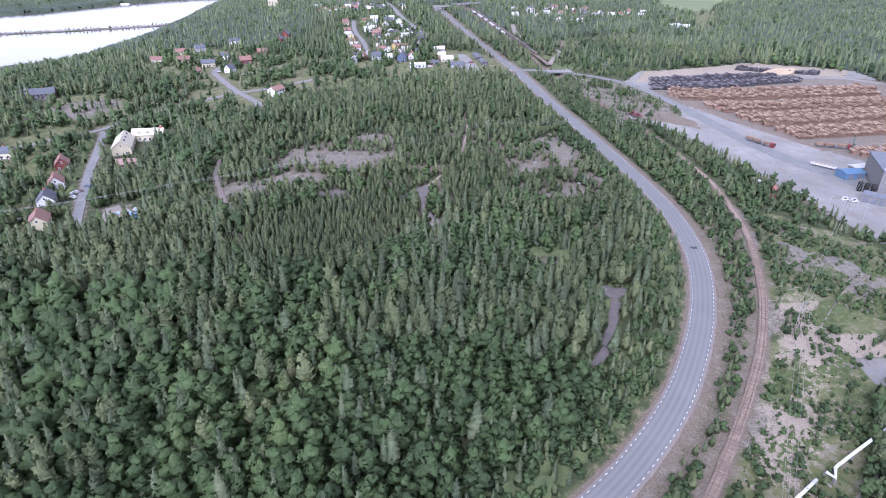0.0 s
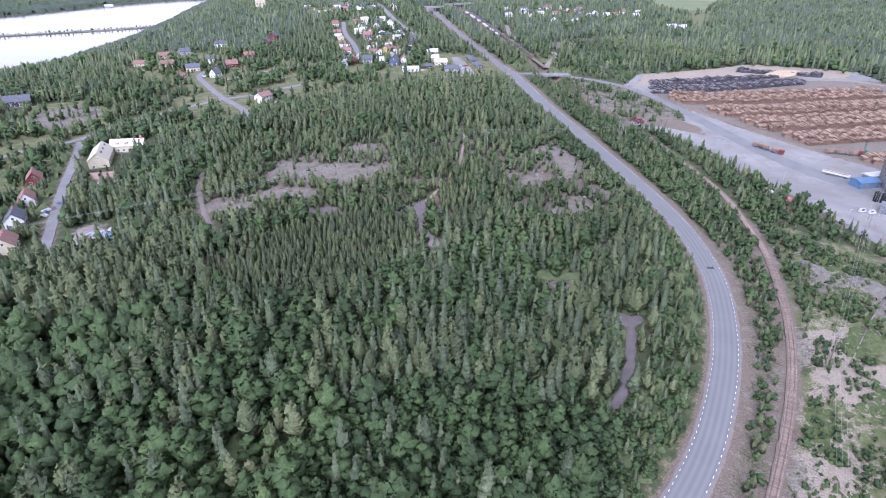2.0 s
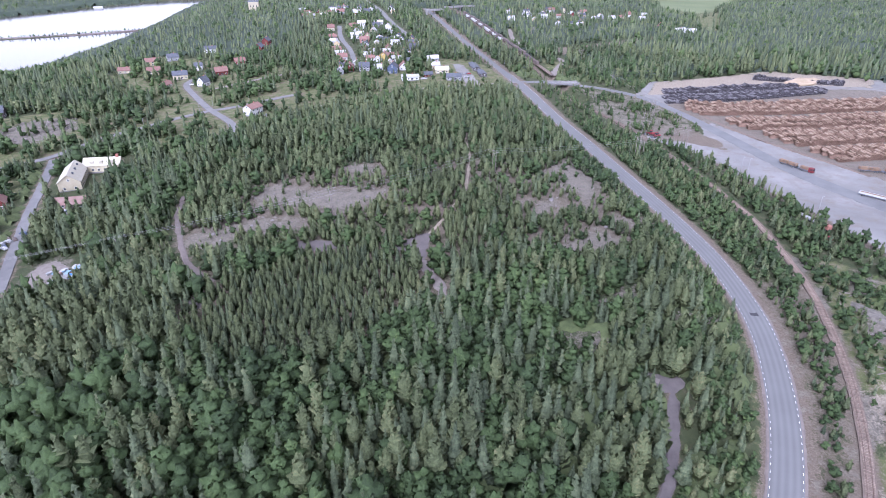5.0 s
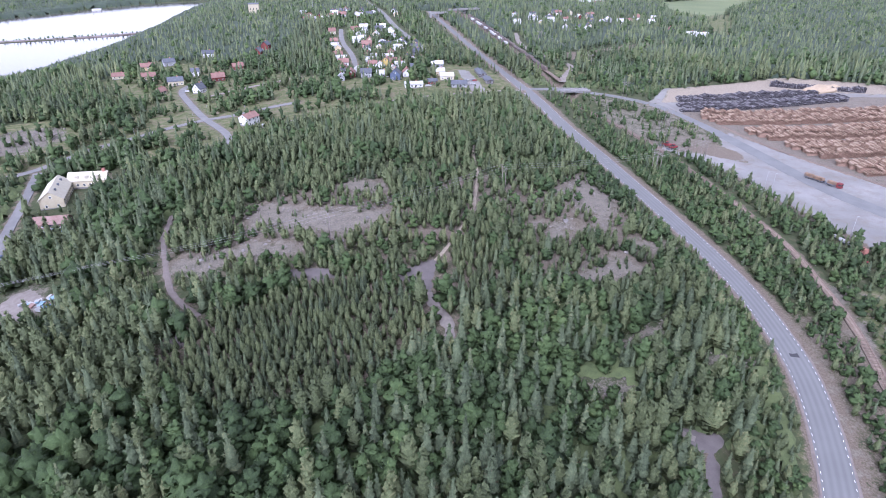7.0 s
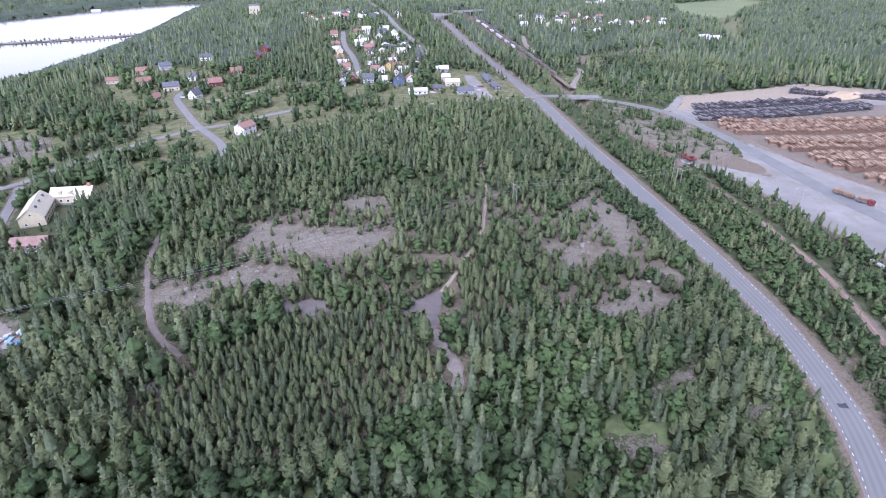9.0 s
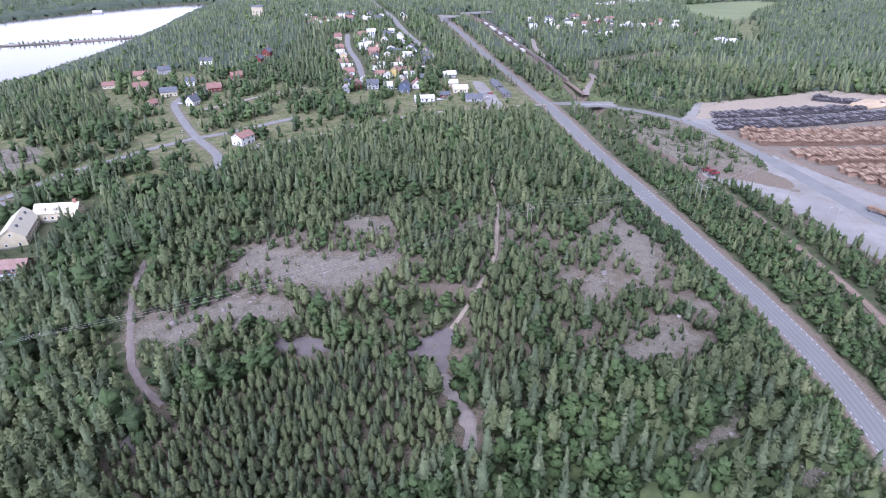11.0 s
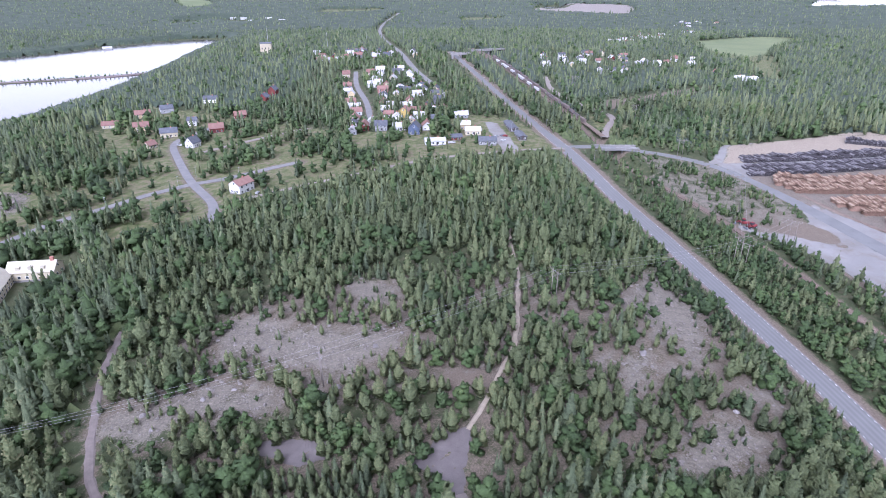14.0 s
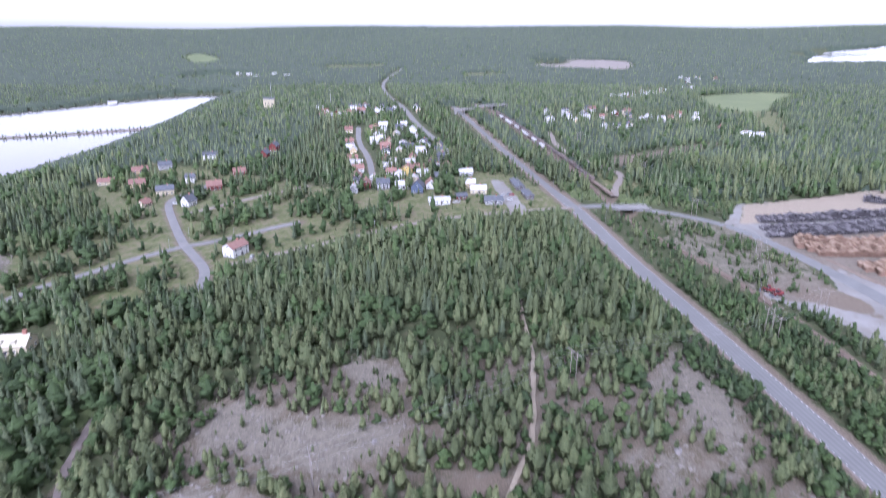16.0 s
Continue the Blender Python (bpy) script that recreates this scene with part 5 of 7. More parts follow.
# ---- buildings ----
for key, a, b in (("white", (0.43, 0.43, 0.43), (0.55, 0.55, 0.542)), ("cream", (0.361, 0.318, 0.224), (0.447, 0.404, 0.301)), ("yellow", (0.361, 0.284, 0.172), (0.43, 0.353, 0.232)), ("deepyellow", (0.344, 0.258, 0.0774), (0.43, 0.327, 0.129)),
                  ("falu", (0.0946, 0.0258, 0.0232), (0.155, 0.043, 0.037)), ("greywall", (0.189, 0.194, 0.206), (0.275, 0.28, 0.292)), ("pinkwall", (0.232, 0.12, 0.103), (0.327, 0.181, 0.155)), ("bluewall", (0.0516, 0.0688, 0.112), (0.103, 0.129, 0.189)), ("darkwall", (0.043, 0.0344, 0.0387), (0.086, 0.0731, 0.0774)),
                  ("red_tile", (0.142, 0.0791, 0.0671), (0.228, 0.138, 0.119)), ("dark_roof", (0.0516, 0.0559, 0.0688), (0.112, 0.12, 0.138)), ("light_roof", (0.31, 0.31, 0.314), (0.43, 0.43, 0.43)), ("rust_roof", (0.138, 0.0731, 0.0602), (0.258, 0.189, 0.172)), ("barn_roof", (0.318, 0.297, 0.232), (0.404, 0.378, 0.31)),
                  ("concrete", (0.146, 0.142, 0.138), (0.224, 0.219, 0.211)), ("trim", (0.602, 0.602, 0.585), (0.705, 0.705, 0.688)), ("brick_red", (0.241, 0.103, 0.0774), (0.344, 0.172, 0.138)), ("hall_blue", (0.0602, 0.112, 0.189), (0.0946, 0.163, 0.258)), ("hall_grey", (0.112, 0.107, 0.107), (0.172, 0.168, 0.163)),
                  ("hall_dark", (0.086, 0.0946, 0.112), (0.146, 0.155, 0.181)), ("red_paint", (0.115, 0.02, 0.022), (0.19, 0.035, 0.037)), ("rubber", (0.0129, 0.0129, 0.0129), (0.0301, 0.0301, 0.0301)), ("log_bark", (0.12, 0.08, 0.056), (0.28, 0.192, 0.128)), ("log_end", (0.43, 0.301, 0.172), (0.585, 0.43, 0.275)),
                  ("black_log", (0.0516, 0.0473, 0.0516), (0.172, 0.163, 0.172)), ("pole_wood", (0.138, 0.12, 0.107), (0.241, 0.215, 0.198)), ("zinc", (0.224, 0.228, 0.232), (0.327, 0.331, 0.335)), ("rock", (0.112, 0.103, 0.101), (0.258, 0.241, 0.232)), ("machine_green", (0.0344, 0.0774, 0.0516), (0.0688, 0.12, 0.086)), ("tarp_blue", (0.043, 0.146, 0.344), (0.103, 0.258, 0.473)), ("wagon", (0.09, 0.07, 0.064), (0.17, 0.14, 0.128)), ("sky_blue", (0.172, 0.284, 0.361), (0.258, 0.361, 0.43))):
    M[key] = surface(key, a, b, 0.5, 5, 0.75 if key in ("red_paint", "zinc", "barn_roof") else 0.88, 0, 0.15, 0.18)
M["pane"], pnt, pb = mat("window_pane", 0.08)
pb.inputs["Base Color"].default_value, pb.inputs["Specular IOR Level"].default_value = (0.03, 0.04, 0.05, 1), 0.6


def box_bm(x0, x1, y0, y1, z0, z1, bevel=0.0):
    bm = bmesh.new()
    v = [bm.verts.new(p) for p in ((x0, y0, z0), (x1, y0, z0), (x1, y1, z0), (x0, y1, z0), (x0, y0, z1), (x1, y0, z1), (x1, y1, z1), (x0, y1, z1))]
    for f in ((3, 2, 1, 0), (4, 5, 6, 7), (0, 1, 5, 4), (1, 2, 6, 5), (2, 3, 7, 6), (3, 0, 4, 7)):
        bm.faces.new([v[i] for i in f])
    if bevel:
        bmesh.ops.bevel(bm, geom=bm.edges[:], offset=bevel, segments=1, affect="EDGES")
    return bm


def prism_bm(profile, x0, x1):
    """A profile of (y, z) points drawn out along x."""
    bm = bmesh.new()
    a = [bm.verts.new((x0, y, z)) for y, z in profile]
    b = [bm.verts.new((x1, y, z)) for y, z in profile]
    n = len(a)
    bm.faces.new(a[::-1])
    bm.faces.new(b)
    for i in range(n):
        bm.faces.new((a[i], a[(i + 1) % n], b[(i + 1) % n], b[i]))
    bmesh.ops.recalc_face_normals(bm, faces=bm.faces)
    return bm


def window(parent, x, y, z, w, h, face):
    """A window in a wall: a frame proud of the wall, and a dark pane. face: the side it looks to."""
    d = {"s": (0, -1), "n": (0, 1), "e": (1, 0), "w": (-1, 0)}[face]
    if d[0] == 0:
        fr = box_bm(x - w / 2 - 0.12, x + w / 2 + 0.12, y + min(0, d[1] * 0.08), y + max(0, d[1] * 0.08), z - h / 2 - 0.12, z + h / 2 + 0.12)
        pn = box_bm(x - w / 2, x + w / 2, y + min(0, d[1] * 0.1), y + max(0, d[1] * 0.1), z - h / 2, z + h / 2)
    else:
        fr = box_bm(x + min(0, d[0] * 0.08), x + max(0, d[0] * 0.08), y - w / 2 - 0.12, y + w / 2 + 0.12, z - h / 2 - 0.12, z + h / 2 + 0.12)
        pn = box_bm(x + min(0, d[0] * 0.1), x + max(0, d[0] * 0.1), y - w / 2, y + w / 2, z - h / 2, z + h / 2)
    f = part("window", fr, M["trim"], parent, "white window frame")
    part("pane", pn, M["pane"], f)


def gable(root, L, W, H, rise, wall, roof, far=False, over=0.5, chimney=True):
    """A gabled block under a root: plinth, walls, two roof slopes, gutter boards, chimney, windows, door."""
    part("plinth", box_bm(-L / 2 + 0.05, L / 2 - 0.05, -W / 2 + 0.05, W / 2 - 0.05, -1.5, 0.35), M["concrete"], root)
    part("wall", prism_bm([(-W / 2, 0.35), (W / 2, 0.35), (W / 2, H), (0, H + rise), (-W / 2, H)], -L / 2, L / 2), M[wall], root)
    k = rise / (W / 2)
    for s in (-1, 1):
        e = W / 2 + over
        prof = [(0, H + rise + 0.03), (s * e, H - k * over + 0.03), (s * e, H - k * over + 0.28), (0, H + rise + 0.28)]
        part("roof", prism_bm(prof, -L / 2 - over, L / 2 + over), M[roof], root)
    if chimney:
        part("chimney", box_bm(L * 0.12, L * 0.12 + 0.9, -0.3, 0.5, H + rise - 0.8, H + rise + 1.1), M["brick_red"], root)
    rows = [1.7] if H < 4.6 else [1.5, H - 1.2]
    n = max(2, int(L / (3.2 if not far else 4.5)))
    for z in rows:
        for i in range(n):
            x = -L / 2 + (i + 0.5) * L / n
            window(root, x, -W / 2, z, 1.2, 1.2, "s")
            if not far:
                window(root, x, W / 2, z, 1.2, 1.2, "n")
    for fx, face in ((-L / 2, "w"), (L / 2, "e")):
        for y in (-W * 0.24, W * 0.24):
            window(root, fx, y, rows[0], 1.1, 1.2, face)
        if rise > 2 and not far:
            window(root, fx, 0, H + rise * 0.3, 1.0, 1.1, face)
    if not far:
        door = part("door", box_bm(-0.5 + L * 0.07, 0.5 + L * 0.07, -W / 2 - 0.1, -W / 2, 0.35, 2.4), M["darkwall"], root)
        part("step", box_bm(-0.9 + L * 0.07, 0.9 + L * 0.07, -W / 2 - 1.1, -W / 2, -0.8, 0.3), M["concrete"], root)


for name, x, y, L, W, H, rise, rot, wall, roof, label in HOUSES:
    root = tagged(new(name), label, "house" if name == "house" else "barn", "houses of the village" if y > 560 else "")
    gable(root, L, W, H, rise, wall, roof, far=y > 700, chimney=name == "house" and H > 2.7)
    root.matrix_basis = pose(x, y, gz(x, y) + 0.1, 0, 0, rot)


def block_mesh(name, boxes, material):
    """One mesh of several boxes given as (x0, x1, y0, y1, z0, z1)."""
    v, f = [], []
    for x0, x1, y0, y1, z0, z1 in boxes:
        k = len(v)
        v += [(x0, y0, z0), (x1, y0, z0), (x1, y1, z0), (x0, y1, z0), (x0, y0, z1), (x1, y0, z1), (x1, y1, z1), (x0, y1, z1)]
        f += [[k + i for i in q] for q in ((3, 2, 1, 0), (4, 5, 6, 7), (0, 1, 5, 4), (1, 2, 6, 5), (2, 3, 7, 6), (3, 0, 4, 7))]
    me = mesh_of(name, v, f, material)
    for p in me.polygons:
        p.use_smooth = False
    return me


def tube(name, pts, radius, material, parent=None, sides=6, taper=1.0):
    """A round bar along the points."""
    p = np.array(pts, float)
    d = np.gradient(p, axis=0)
    d /= np.linalg.norm(d, axis=1, keepdims=True) + 1e-9
    ref = np.where(np.abs(d[:, 2:3]) > 0.9, [[1.0, 0, 0]], [[0, 0, 1.0]])
    e = np.cross(d, ref)
    e /= np.linalg.norm(e, axis=1, keepdims=True) + 1e-9
    g = np.cross(d, e)
    a = np.arange(sides) * 2 * np.pi / sides
    r = np.linspace(radius, radius * taper, len(p))[:, None, None]
    ring = p[:, None] + r * (np.cos(a)[None, :, None] * e[:, None] + np.sin(a)[None, :, None] * g[:, None])
    n, v = len(p), ring.reshape(-1, 3)
    f = [[i * sides + j, i * sides + (j + 1) % sides, (i + 1) * sides + (j + 1) % sides, (i + 1) * sides + j] for i in range(n - 1) for j in range(sides)]
    me = mesh_of(name, v, f, material)
    if radius > 0.04:
        bm = bmesh.new()
        bm.from_mesh(me)
        bm.verts.ensure_lookup_table()
        bm.faces.new([bm.verts[j] for j in range(sides)])
        bm.faces.new([bm.verts[(n - 1) * sides + j] for j in range(sides - 1, -1, -1)])
        bmesh.ops.recalc_face_normals(bm, faces=bm.faces)
        bm.to_mesh(me)
        bm.free()
    ob = new(name, me)
    ob.parent = parent
    return ob


# ---- barn with a wing ----
barn = tagged(new("barn"), "pale yellow barn with a cream metal roof and a wing", "barn")
gable(barn, 27, 12, 5.2, 4.4, "cream", "barn_roof", chimney=False)
for x in (-8, 0, 8):
    part("roof_vent", box_bm(x - 0.5, x + 0.5, -2.6, -1.6, 8.2, 9.4), M["dark_roof"], barn, "small dark roof vent")
barn.matrix_basis = pose(-220.5, 397, gz(-220, 397), 0, 0, 109)
wing = tagged(new("barn"), "pale yellow barn wing with dormers under a cream roof", "barn")
gable(wing, 21, 10, 4.4, 3.4, "cream", "barn_roof", chimney=False)
for x in (-5.5, 0, 5.5):
    part("dormer", prism_bm([(-4.3, 4.8), (-1.9, 6.6), (-4.3, 6.6)], x - 0.9, x + 0.9), M["barn_roof"], wing)
part("chimney", box_bm(8, 9.6, -0.6, 0.6, 7, 9.6), M["brick_red"], wing)
wing.matrix_basis = pose(-211, 416, gz(-207, 419), 0, 0, 8)

# ---- road markings, patch ----
step = smooth([tuple(p) for p in MAIN_ROAD], 1.0)
dirs = np.gradient(step, axis=0)
dirs /= np.hypot(dirs[:, 0], dirs[:, 1])[:, None]
side_v = np.stack([dirs[:, 1], -dirs[:, 0]], 1)
height = swell(step[:, 0], step[:, 1]) + 0.075
dv, df = [], []
for i in range(0, len(step) - 3, 3):
    for s in (-4.15, 4.15):
        k = len(dv)
        for j, w in ((i, -0.08), (i, 0.08), (i + 1, 0.08), (i + 1, -0.08)):
            q = step[j] + side_v[j] * (s + w)
            dv.append((q[0], q[1], height[j]))
        df.append([k, k + 1, k + 2, k + 3])
dashes = tagged(new("edge_dash", mesh_of("edge_dash", dv, df, M["white_line"])), "white dashed edge lines", kind="stuff")
dashes.parent = road
M["tar"] = surface("fresh_tar", (0.0301, 0.031, 0.0344), (0.0516, 0.0533, 0.0568), 1, 8)
bm = bmesh.new()
pc, ang = (118.9, 250.4), radians(84)
for u, v in ((-2.2, -1.5), (2.0, -1.7), (2.4, 1.3), (-1.9, 1.5)):
    x, y = pc[0] + u * math.cos(ang) - v * math.sin(ang), pc[1] + u * math.sin(ang) + v * math.cos(ang)
    bm.verts.new((x, y, float(swell(np.float64(118.9), np.float64(250.4))) + 0.12))
bm.faces.new(bm.verts[:])
part("patch", bm, M["tar"], road, "dark repaired asphalt patch")

# ---- railway ----
ballast = ribbon("railway_bed", RAILWAY, 1.75, M["ballast"], 0.25, 0.9, "rusty brown ballast bed of a railway", "railway", 0.06)
fine_rail = smooth([tuple(p) for p in RAILWAY], 0.65)
rd = np.gradient(fine_rail, axis=0)
rd /= np.hypot(rd[:, 0], rd[:, 1])[:, None]
rz = np.interp(np.arange(len(fine_rail)) / len(fine_rail), np.arange(len(RAILWAY)) / len(RAILWAY), bed(RAILWAY)) + 0.34
tie = block_mesh("sleeper", [(-0.13, 0.13, -1.3, 1.3, -0.12, 0.1)], M["sleeper"])
bulk, count = [], 0
for i, (x, y) in enumerate(fine_rail):
    rot = math.atan2(rd[i, 1], rd[i, 0])
    if 95 < y < 262 and count < 300:
        ob = new("sleeper", tie)
        ob.parent = ballast
        ob.matrix_basis = pose(x, y, rz[i], 0, 0, math.degrees(rot))
        count += 1
    elif y < 420:
        c, s = math.cos(rot), math.sin(rot)
        bulk.append([(x + c * a - s * b, y + s * a + c * b, rz[i] + h) for h in (-0.12, 0.1) for a, b in ((-0.13, -1.3), (0.13, -1.3), (0.13, 1.3), (-0.13, 1.3))])
bv = np.array(bulk).reshape(-1, 3)
bf = (np.arange(len(bulk))[:, None, None] * 8 + np.array([[4, 5, 6, 7], [0, 1, 5, 4], [1, 2, 6, 5], [2, 3, 7, 6], [3, 0, 4, 7]])[None]).reshape(-1, 4)
rest = tagged(new("sleepers", mesh_of("sleepers", bv, bf, M["sleeper"])), "row of weathered sleepers", kind="stuff")
rest.parent = ballast
rn = np.stack([rd[:, 1], -rd[:, 0]], 1)
for s in (-0.72, 0.72):
    q = (fine_rail + rn * s)[::4]
    tube("rail", np.column_stack([q, rz[::4] + 0.17]), 0.08, M["steel"], ballast, 4)
second = RAILWAY[RAILWAY[:, 1] > 640] + np.array([5.2, 1.0])
SIDING = second
ribbon("siding_bed", SIDING, 1.9, M["ballast"], 0.25, 0.9, "rusty brown ballast bed of a siding", "railway", 0.06)

# ---- trains of timber wagons ----

def wagon(colour, loaded):
    root = new("rail_wagon")
    part("frame", box_bm(-6.6, 6.6, -1.3, 1.3, 0.9, 1.25, 0.05), M["wagon"], root)
    if loaded:
        for k, x in enumerate((-4.2, 0, 4.2)):
            bmx = bmesh.new()
            for j in range(10):
                r = 0.3
                yy, zz = -0.95 + 0.62 * (j % 4), 1.55 + 0.55 * (j // 4)
                m = Matrix.Translation((x, yy, zz)) @ Matrix.Rotation(radians(90), 4, "Y")
                bmesh.ops.create_cone(bmx, cap_ends=True, segments=6, radius1=r, radius2=r, depth=3.9, matrix=m)
            part("log_load", bmx, M["black_log"], root)
        for x in (-6.2, -2.1, 2.1, 6.2):
            part("stanchion", box_bm(x - 0.1, x + 0.1, -1.35, 1.35, 1.25, 3.1), M["wagon"], root)
    else:
        part("body", box_bm(-6.4, 6.4, -1.35, 1.35, 1.25, 3.7, 0.25), M[colour], root)
        part("roof_ridge", box_bm(-6.2, 6.2, -0.4, 0.4, 3.7, 3.85, 0.05), M[colour], root)
    for x in (-5, -3.6, 3.6, 5):
        bmx = bmesh.new()
        for yy in (-0.75, 0.75):
            bmesh.ops.create_cone(bmx, cap_ends=True, segments=10, radius1=0.45, radius2=0.45, depth=0.14, matrix=Matrix.Translation((x, yy, 0.48)) @ Matrix.Rotation(radians(90), 4, "X"))
        part("wheelset", bmx, M["rubber"], root)
    return root


protos = {"log": wagon("wagon", True), "white": wagon("light_roof", False), "brown": wagon("wagon", False)}
words = {"log": "brown timber wagon loaded with logs", "white": "pale grey covered goods wagon", "brown": "dark brown covered goods wagon"}
used = set()


def on_track(line, start, n, pick, group):
    s = np.r_[0, np.cumsum(np.hypot(*np.diff(line, axis=0).T))]
    z = bed(RAILWAY)
    for i in range(n):
        u = start + 14.4 * i
        x, y = np.interp(u, s, line[:, 0]), np.interp(u, s, line[:, 1])
        x2, y2 = np.interp(u + 2, s, line[:, 0]), np.interp(u + 2, s, line[:, 1])
        key = pick[i % len(pick)]
        zz = float(np.interp(y, RAILWAY[:, 1], z)) + 0.45
        m = pose(x, y, zz, 0, 0, math.degrees(math.atan2(y2 - y, x2 - x)))
        if key in used:
            ob = copy_thing(protos[key], m)
        else:
            ob = protos[key]
            used.add(key)
            ob.matrix_basis = m
        tagged(ob, words[key], "rail wagon", group)


tail = RAILWAY[RAILWAY[:, 1] > 700]
on_track(SIDING, 45, 24, ("brown", "log", "log", "brown", "log"), "train on the siding")
on_track(tail, 110, 14, ("white", "log", "white", "brown", "white"), "train on the main track")

# ---- bridge over the railway ----
bridge = tagged(new("road_bridge"), "low concrete road bridge over the railway", "bridge")
bx, by = 113.0, 616.0
bz = float(swell(np.float64(bx), np.float64(by)))
part("deck", box_bm(-17, 17, -4.8, 4.8, -1.3, -0.32, 0.05), M["concrete"], bridge)
for s in (-4.8, 4.8):
    part("parapet", box_bm(-18, 18, s - 0.15, s + 0.15, -0.4, 0.35), M["concrete"], bridge)
    for k in range(12):
        part("post", box_bm(-17 + 3 * k, -16.9 + 3 * k, s - 0.06, s + 0.06, 0.35, 1.1), M["zinc"], bridge)
    part("handrail", box_bm(-17.5, 17.5, s - 0.07, s + 0.07, 1.05, 1.18), M["zinc"], bridge)
for x in (-13, 13):
    part("abutment", box_bm(x - 1, x + 1, -4.6, 4.6, -7.5, -1.3), M["concrete"], bridge)
for x in (-5.5, 5.5):
    for yy in (-2.6, 2.6):
        part("pier", box_bm(x - 0.4, x + 0.4, yy - 0.4, yy + 0.4, -8, -1.3, 0.06), M["concrete"], bridge)
bridge.matrix_basis = pose(bx, by, bz, 0, 0, 2)


def overpass(x, y, long, rot, high):
    """A plain concrete road bridge on two abutments and a pier."""
    root = tagged(new("road_bridge"), "distant pale concrete overpass above the railway and road", "bridge")
    part("deck", box_bm(-long / 2, long / 2, -4.2, 4.2, high - 1.1, high, 0.05), M["concrete"], root)
    for s in (-4.1, 4.1):
        part("parapet", box_bm(-long / 2, long / 2, s - 0.15, s + 0.15, high, high + 1.0), M["concrete"], root)
    for s in (-long / 2 + 1, long / 2 - 1):
        part("abutment", box_bm(s - 1.2, s + 1.2, -4, 4, -2, high - 1.1), M["concrete"], root)
    part("pier", box_bm(-0.5, 0.5, -3.2, 3.2, -2, high - 1.1, 0.06), M["concrete"], root)
    root.matrix_basis = pose(x, y, gz(x, y), 0, 0, rot)


overpass(0, 1014, 26, 12, 6.5)
overpass(40, 1056, 50, 24, 6.5)

# ---- timber yard: long stacks of logs ----
lm, lnt, lb = mat("stacked_logs", 0.9)
lgeo = lnt.nodes.new("ShaderNodeNewGeometry")
lcol = ramp(lnt, lgeo.outputs["Random Per Island"], [(0.0, (0.07, 0.045, 0.032)), (0.35, (0.165, 0.112, 0.078)), (0.75, (0.275, 0.203, 0.15)), (1.0, (0.38, 0.305, 0.235))])
lnoise = noise_node(lnt, 3.0, 5, 0.7)
lnt.links.new(blend(lnt, calc(lnt, "MULTIPLY", lnoise.outputs[0], 0.5), lcol, (0.13, 0.08, 0.055)), lb.inputs["Base Color"])
M["logs"] = lm
lm2, lnt2, lb2 = mat("grey_old_logs", 0.9)
lgeo2 = lnt2.nodes.new("ShaderNodeNewGeometry")
lnt2.links.new(ramp(lnt2, lgeo2.outputs["Random Per Island"], [(0.0, (0.0215, 0.0189, 0.0215)), (0.6, (0.0645, 0.0602, 0.0671)), (1.0, (0.206, 0.198, 0.206))]), lb2.inputs["Base Color"])
M["old_logs"] = lm2
ang6 = np.arange(6) * np.pi / 3
LOG_F = [[j, (j + 1) % 6, 6 + (j + 1) % 6, 6 + j] for j in range(6)]


# log ends, with the shade of the stack fronts put into the colour
M["shaded_butts"] = surface("shaded_butts", (0.086, 0.0516, 0.0387), (0.258, 0.172, 0.125), 1.5, 9)


def log_pile(rng, length, depth, tallest, material, full):
    """A heap of logs lying side by side, uneven at the ends and on top; full: the front layers reach the ground."""
    v, f, butts = [], [], []
    r = 0.31
    n = int(length / (1.72 * r))
    crest = tallest * (0.8 + 0.2 * np.sin(np.linspace(0, np.pi, n))) * (1 + 0.12 * np.sin(np.arange(n) * 0.6 + rng.random() * 6))
    for i in range(n):
        layers = max(1, int(crest[i] / (1.55 * r)))
        for lay in range(0 if full else max(0, layers - 3), layers):
            x = -length / 2 + (i + 0.5 * (lay % 2)) * 1.72 * r + rng.normal(0, 0.05)
            z = r + lay * 1.55 * r + rng.normal(0, 0.13)
            d, sh, rr = depth * rng.uniform(0.72, 1.02), rng.normal(0, 0.42), r * rng.uniform(0.6, 1.2)
            k = len(v)
            skew = rng.normal(0, 0.22)
            for yy, dx in ((-d / 2 + sh, -skew), (d / 2 + sh, skew)):
                v += [(x + dx + rr * math.cos(a), yy, z + rr * math.sin(a)) for a in ang6]
            top = lay >= layers - 3
            f += [[k + q for q in face] for face in (LOG_F if top else LOG_F[:1])]
            butts += [len(f), len(f) + 1]
            f += [[k + 5, k + 4, k + 3, k + 2], [k + 5, k + 2, k + 1, k + 0]]
    k = len(v)
    h = max(0.5, crest.min() - 4 * r)
    a, b = length / 2 - 0.4, depth / 2 - 0.9
    v += [(-a, -b, -1.2), (a, -b, -1.2), (a, b, -1.2), (-a, b, -1.2), (-a, -b, h), (a, -b, h), (a, b, h), (-a, b, h)]
    f += [[k + i for i in q] for q in ((4, 5, 6, 7), (0, 1, 5, 4), (1, 2, 6, 5), (2, 3, 7, 6), (3, 0, 4, 7))]
    butts += list(range(len(f) - 5, len(f)))
    me = mesh_of("timber_stack", v, f, material)
    # end faces and the inner block take the colour darkened for shade
    if material is M["logs"]:
        me.materials.append(M["shaded_butts"])
        for q in butts:
            me.polygons[q].material_index = 1
    return me


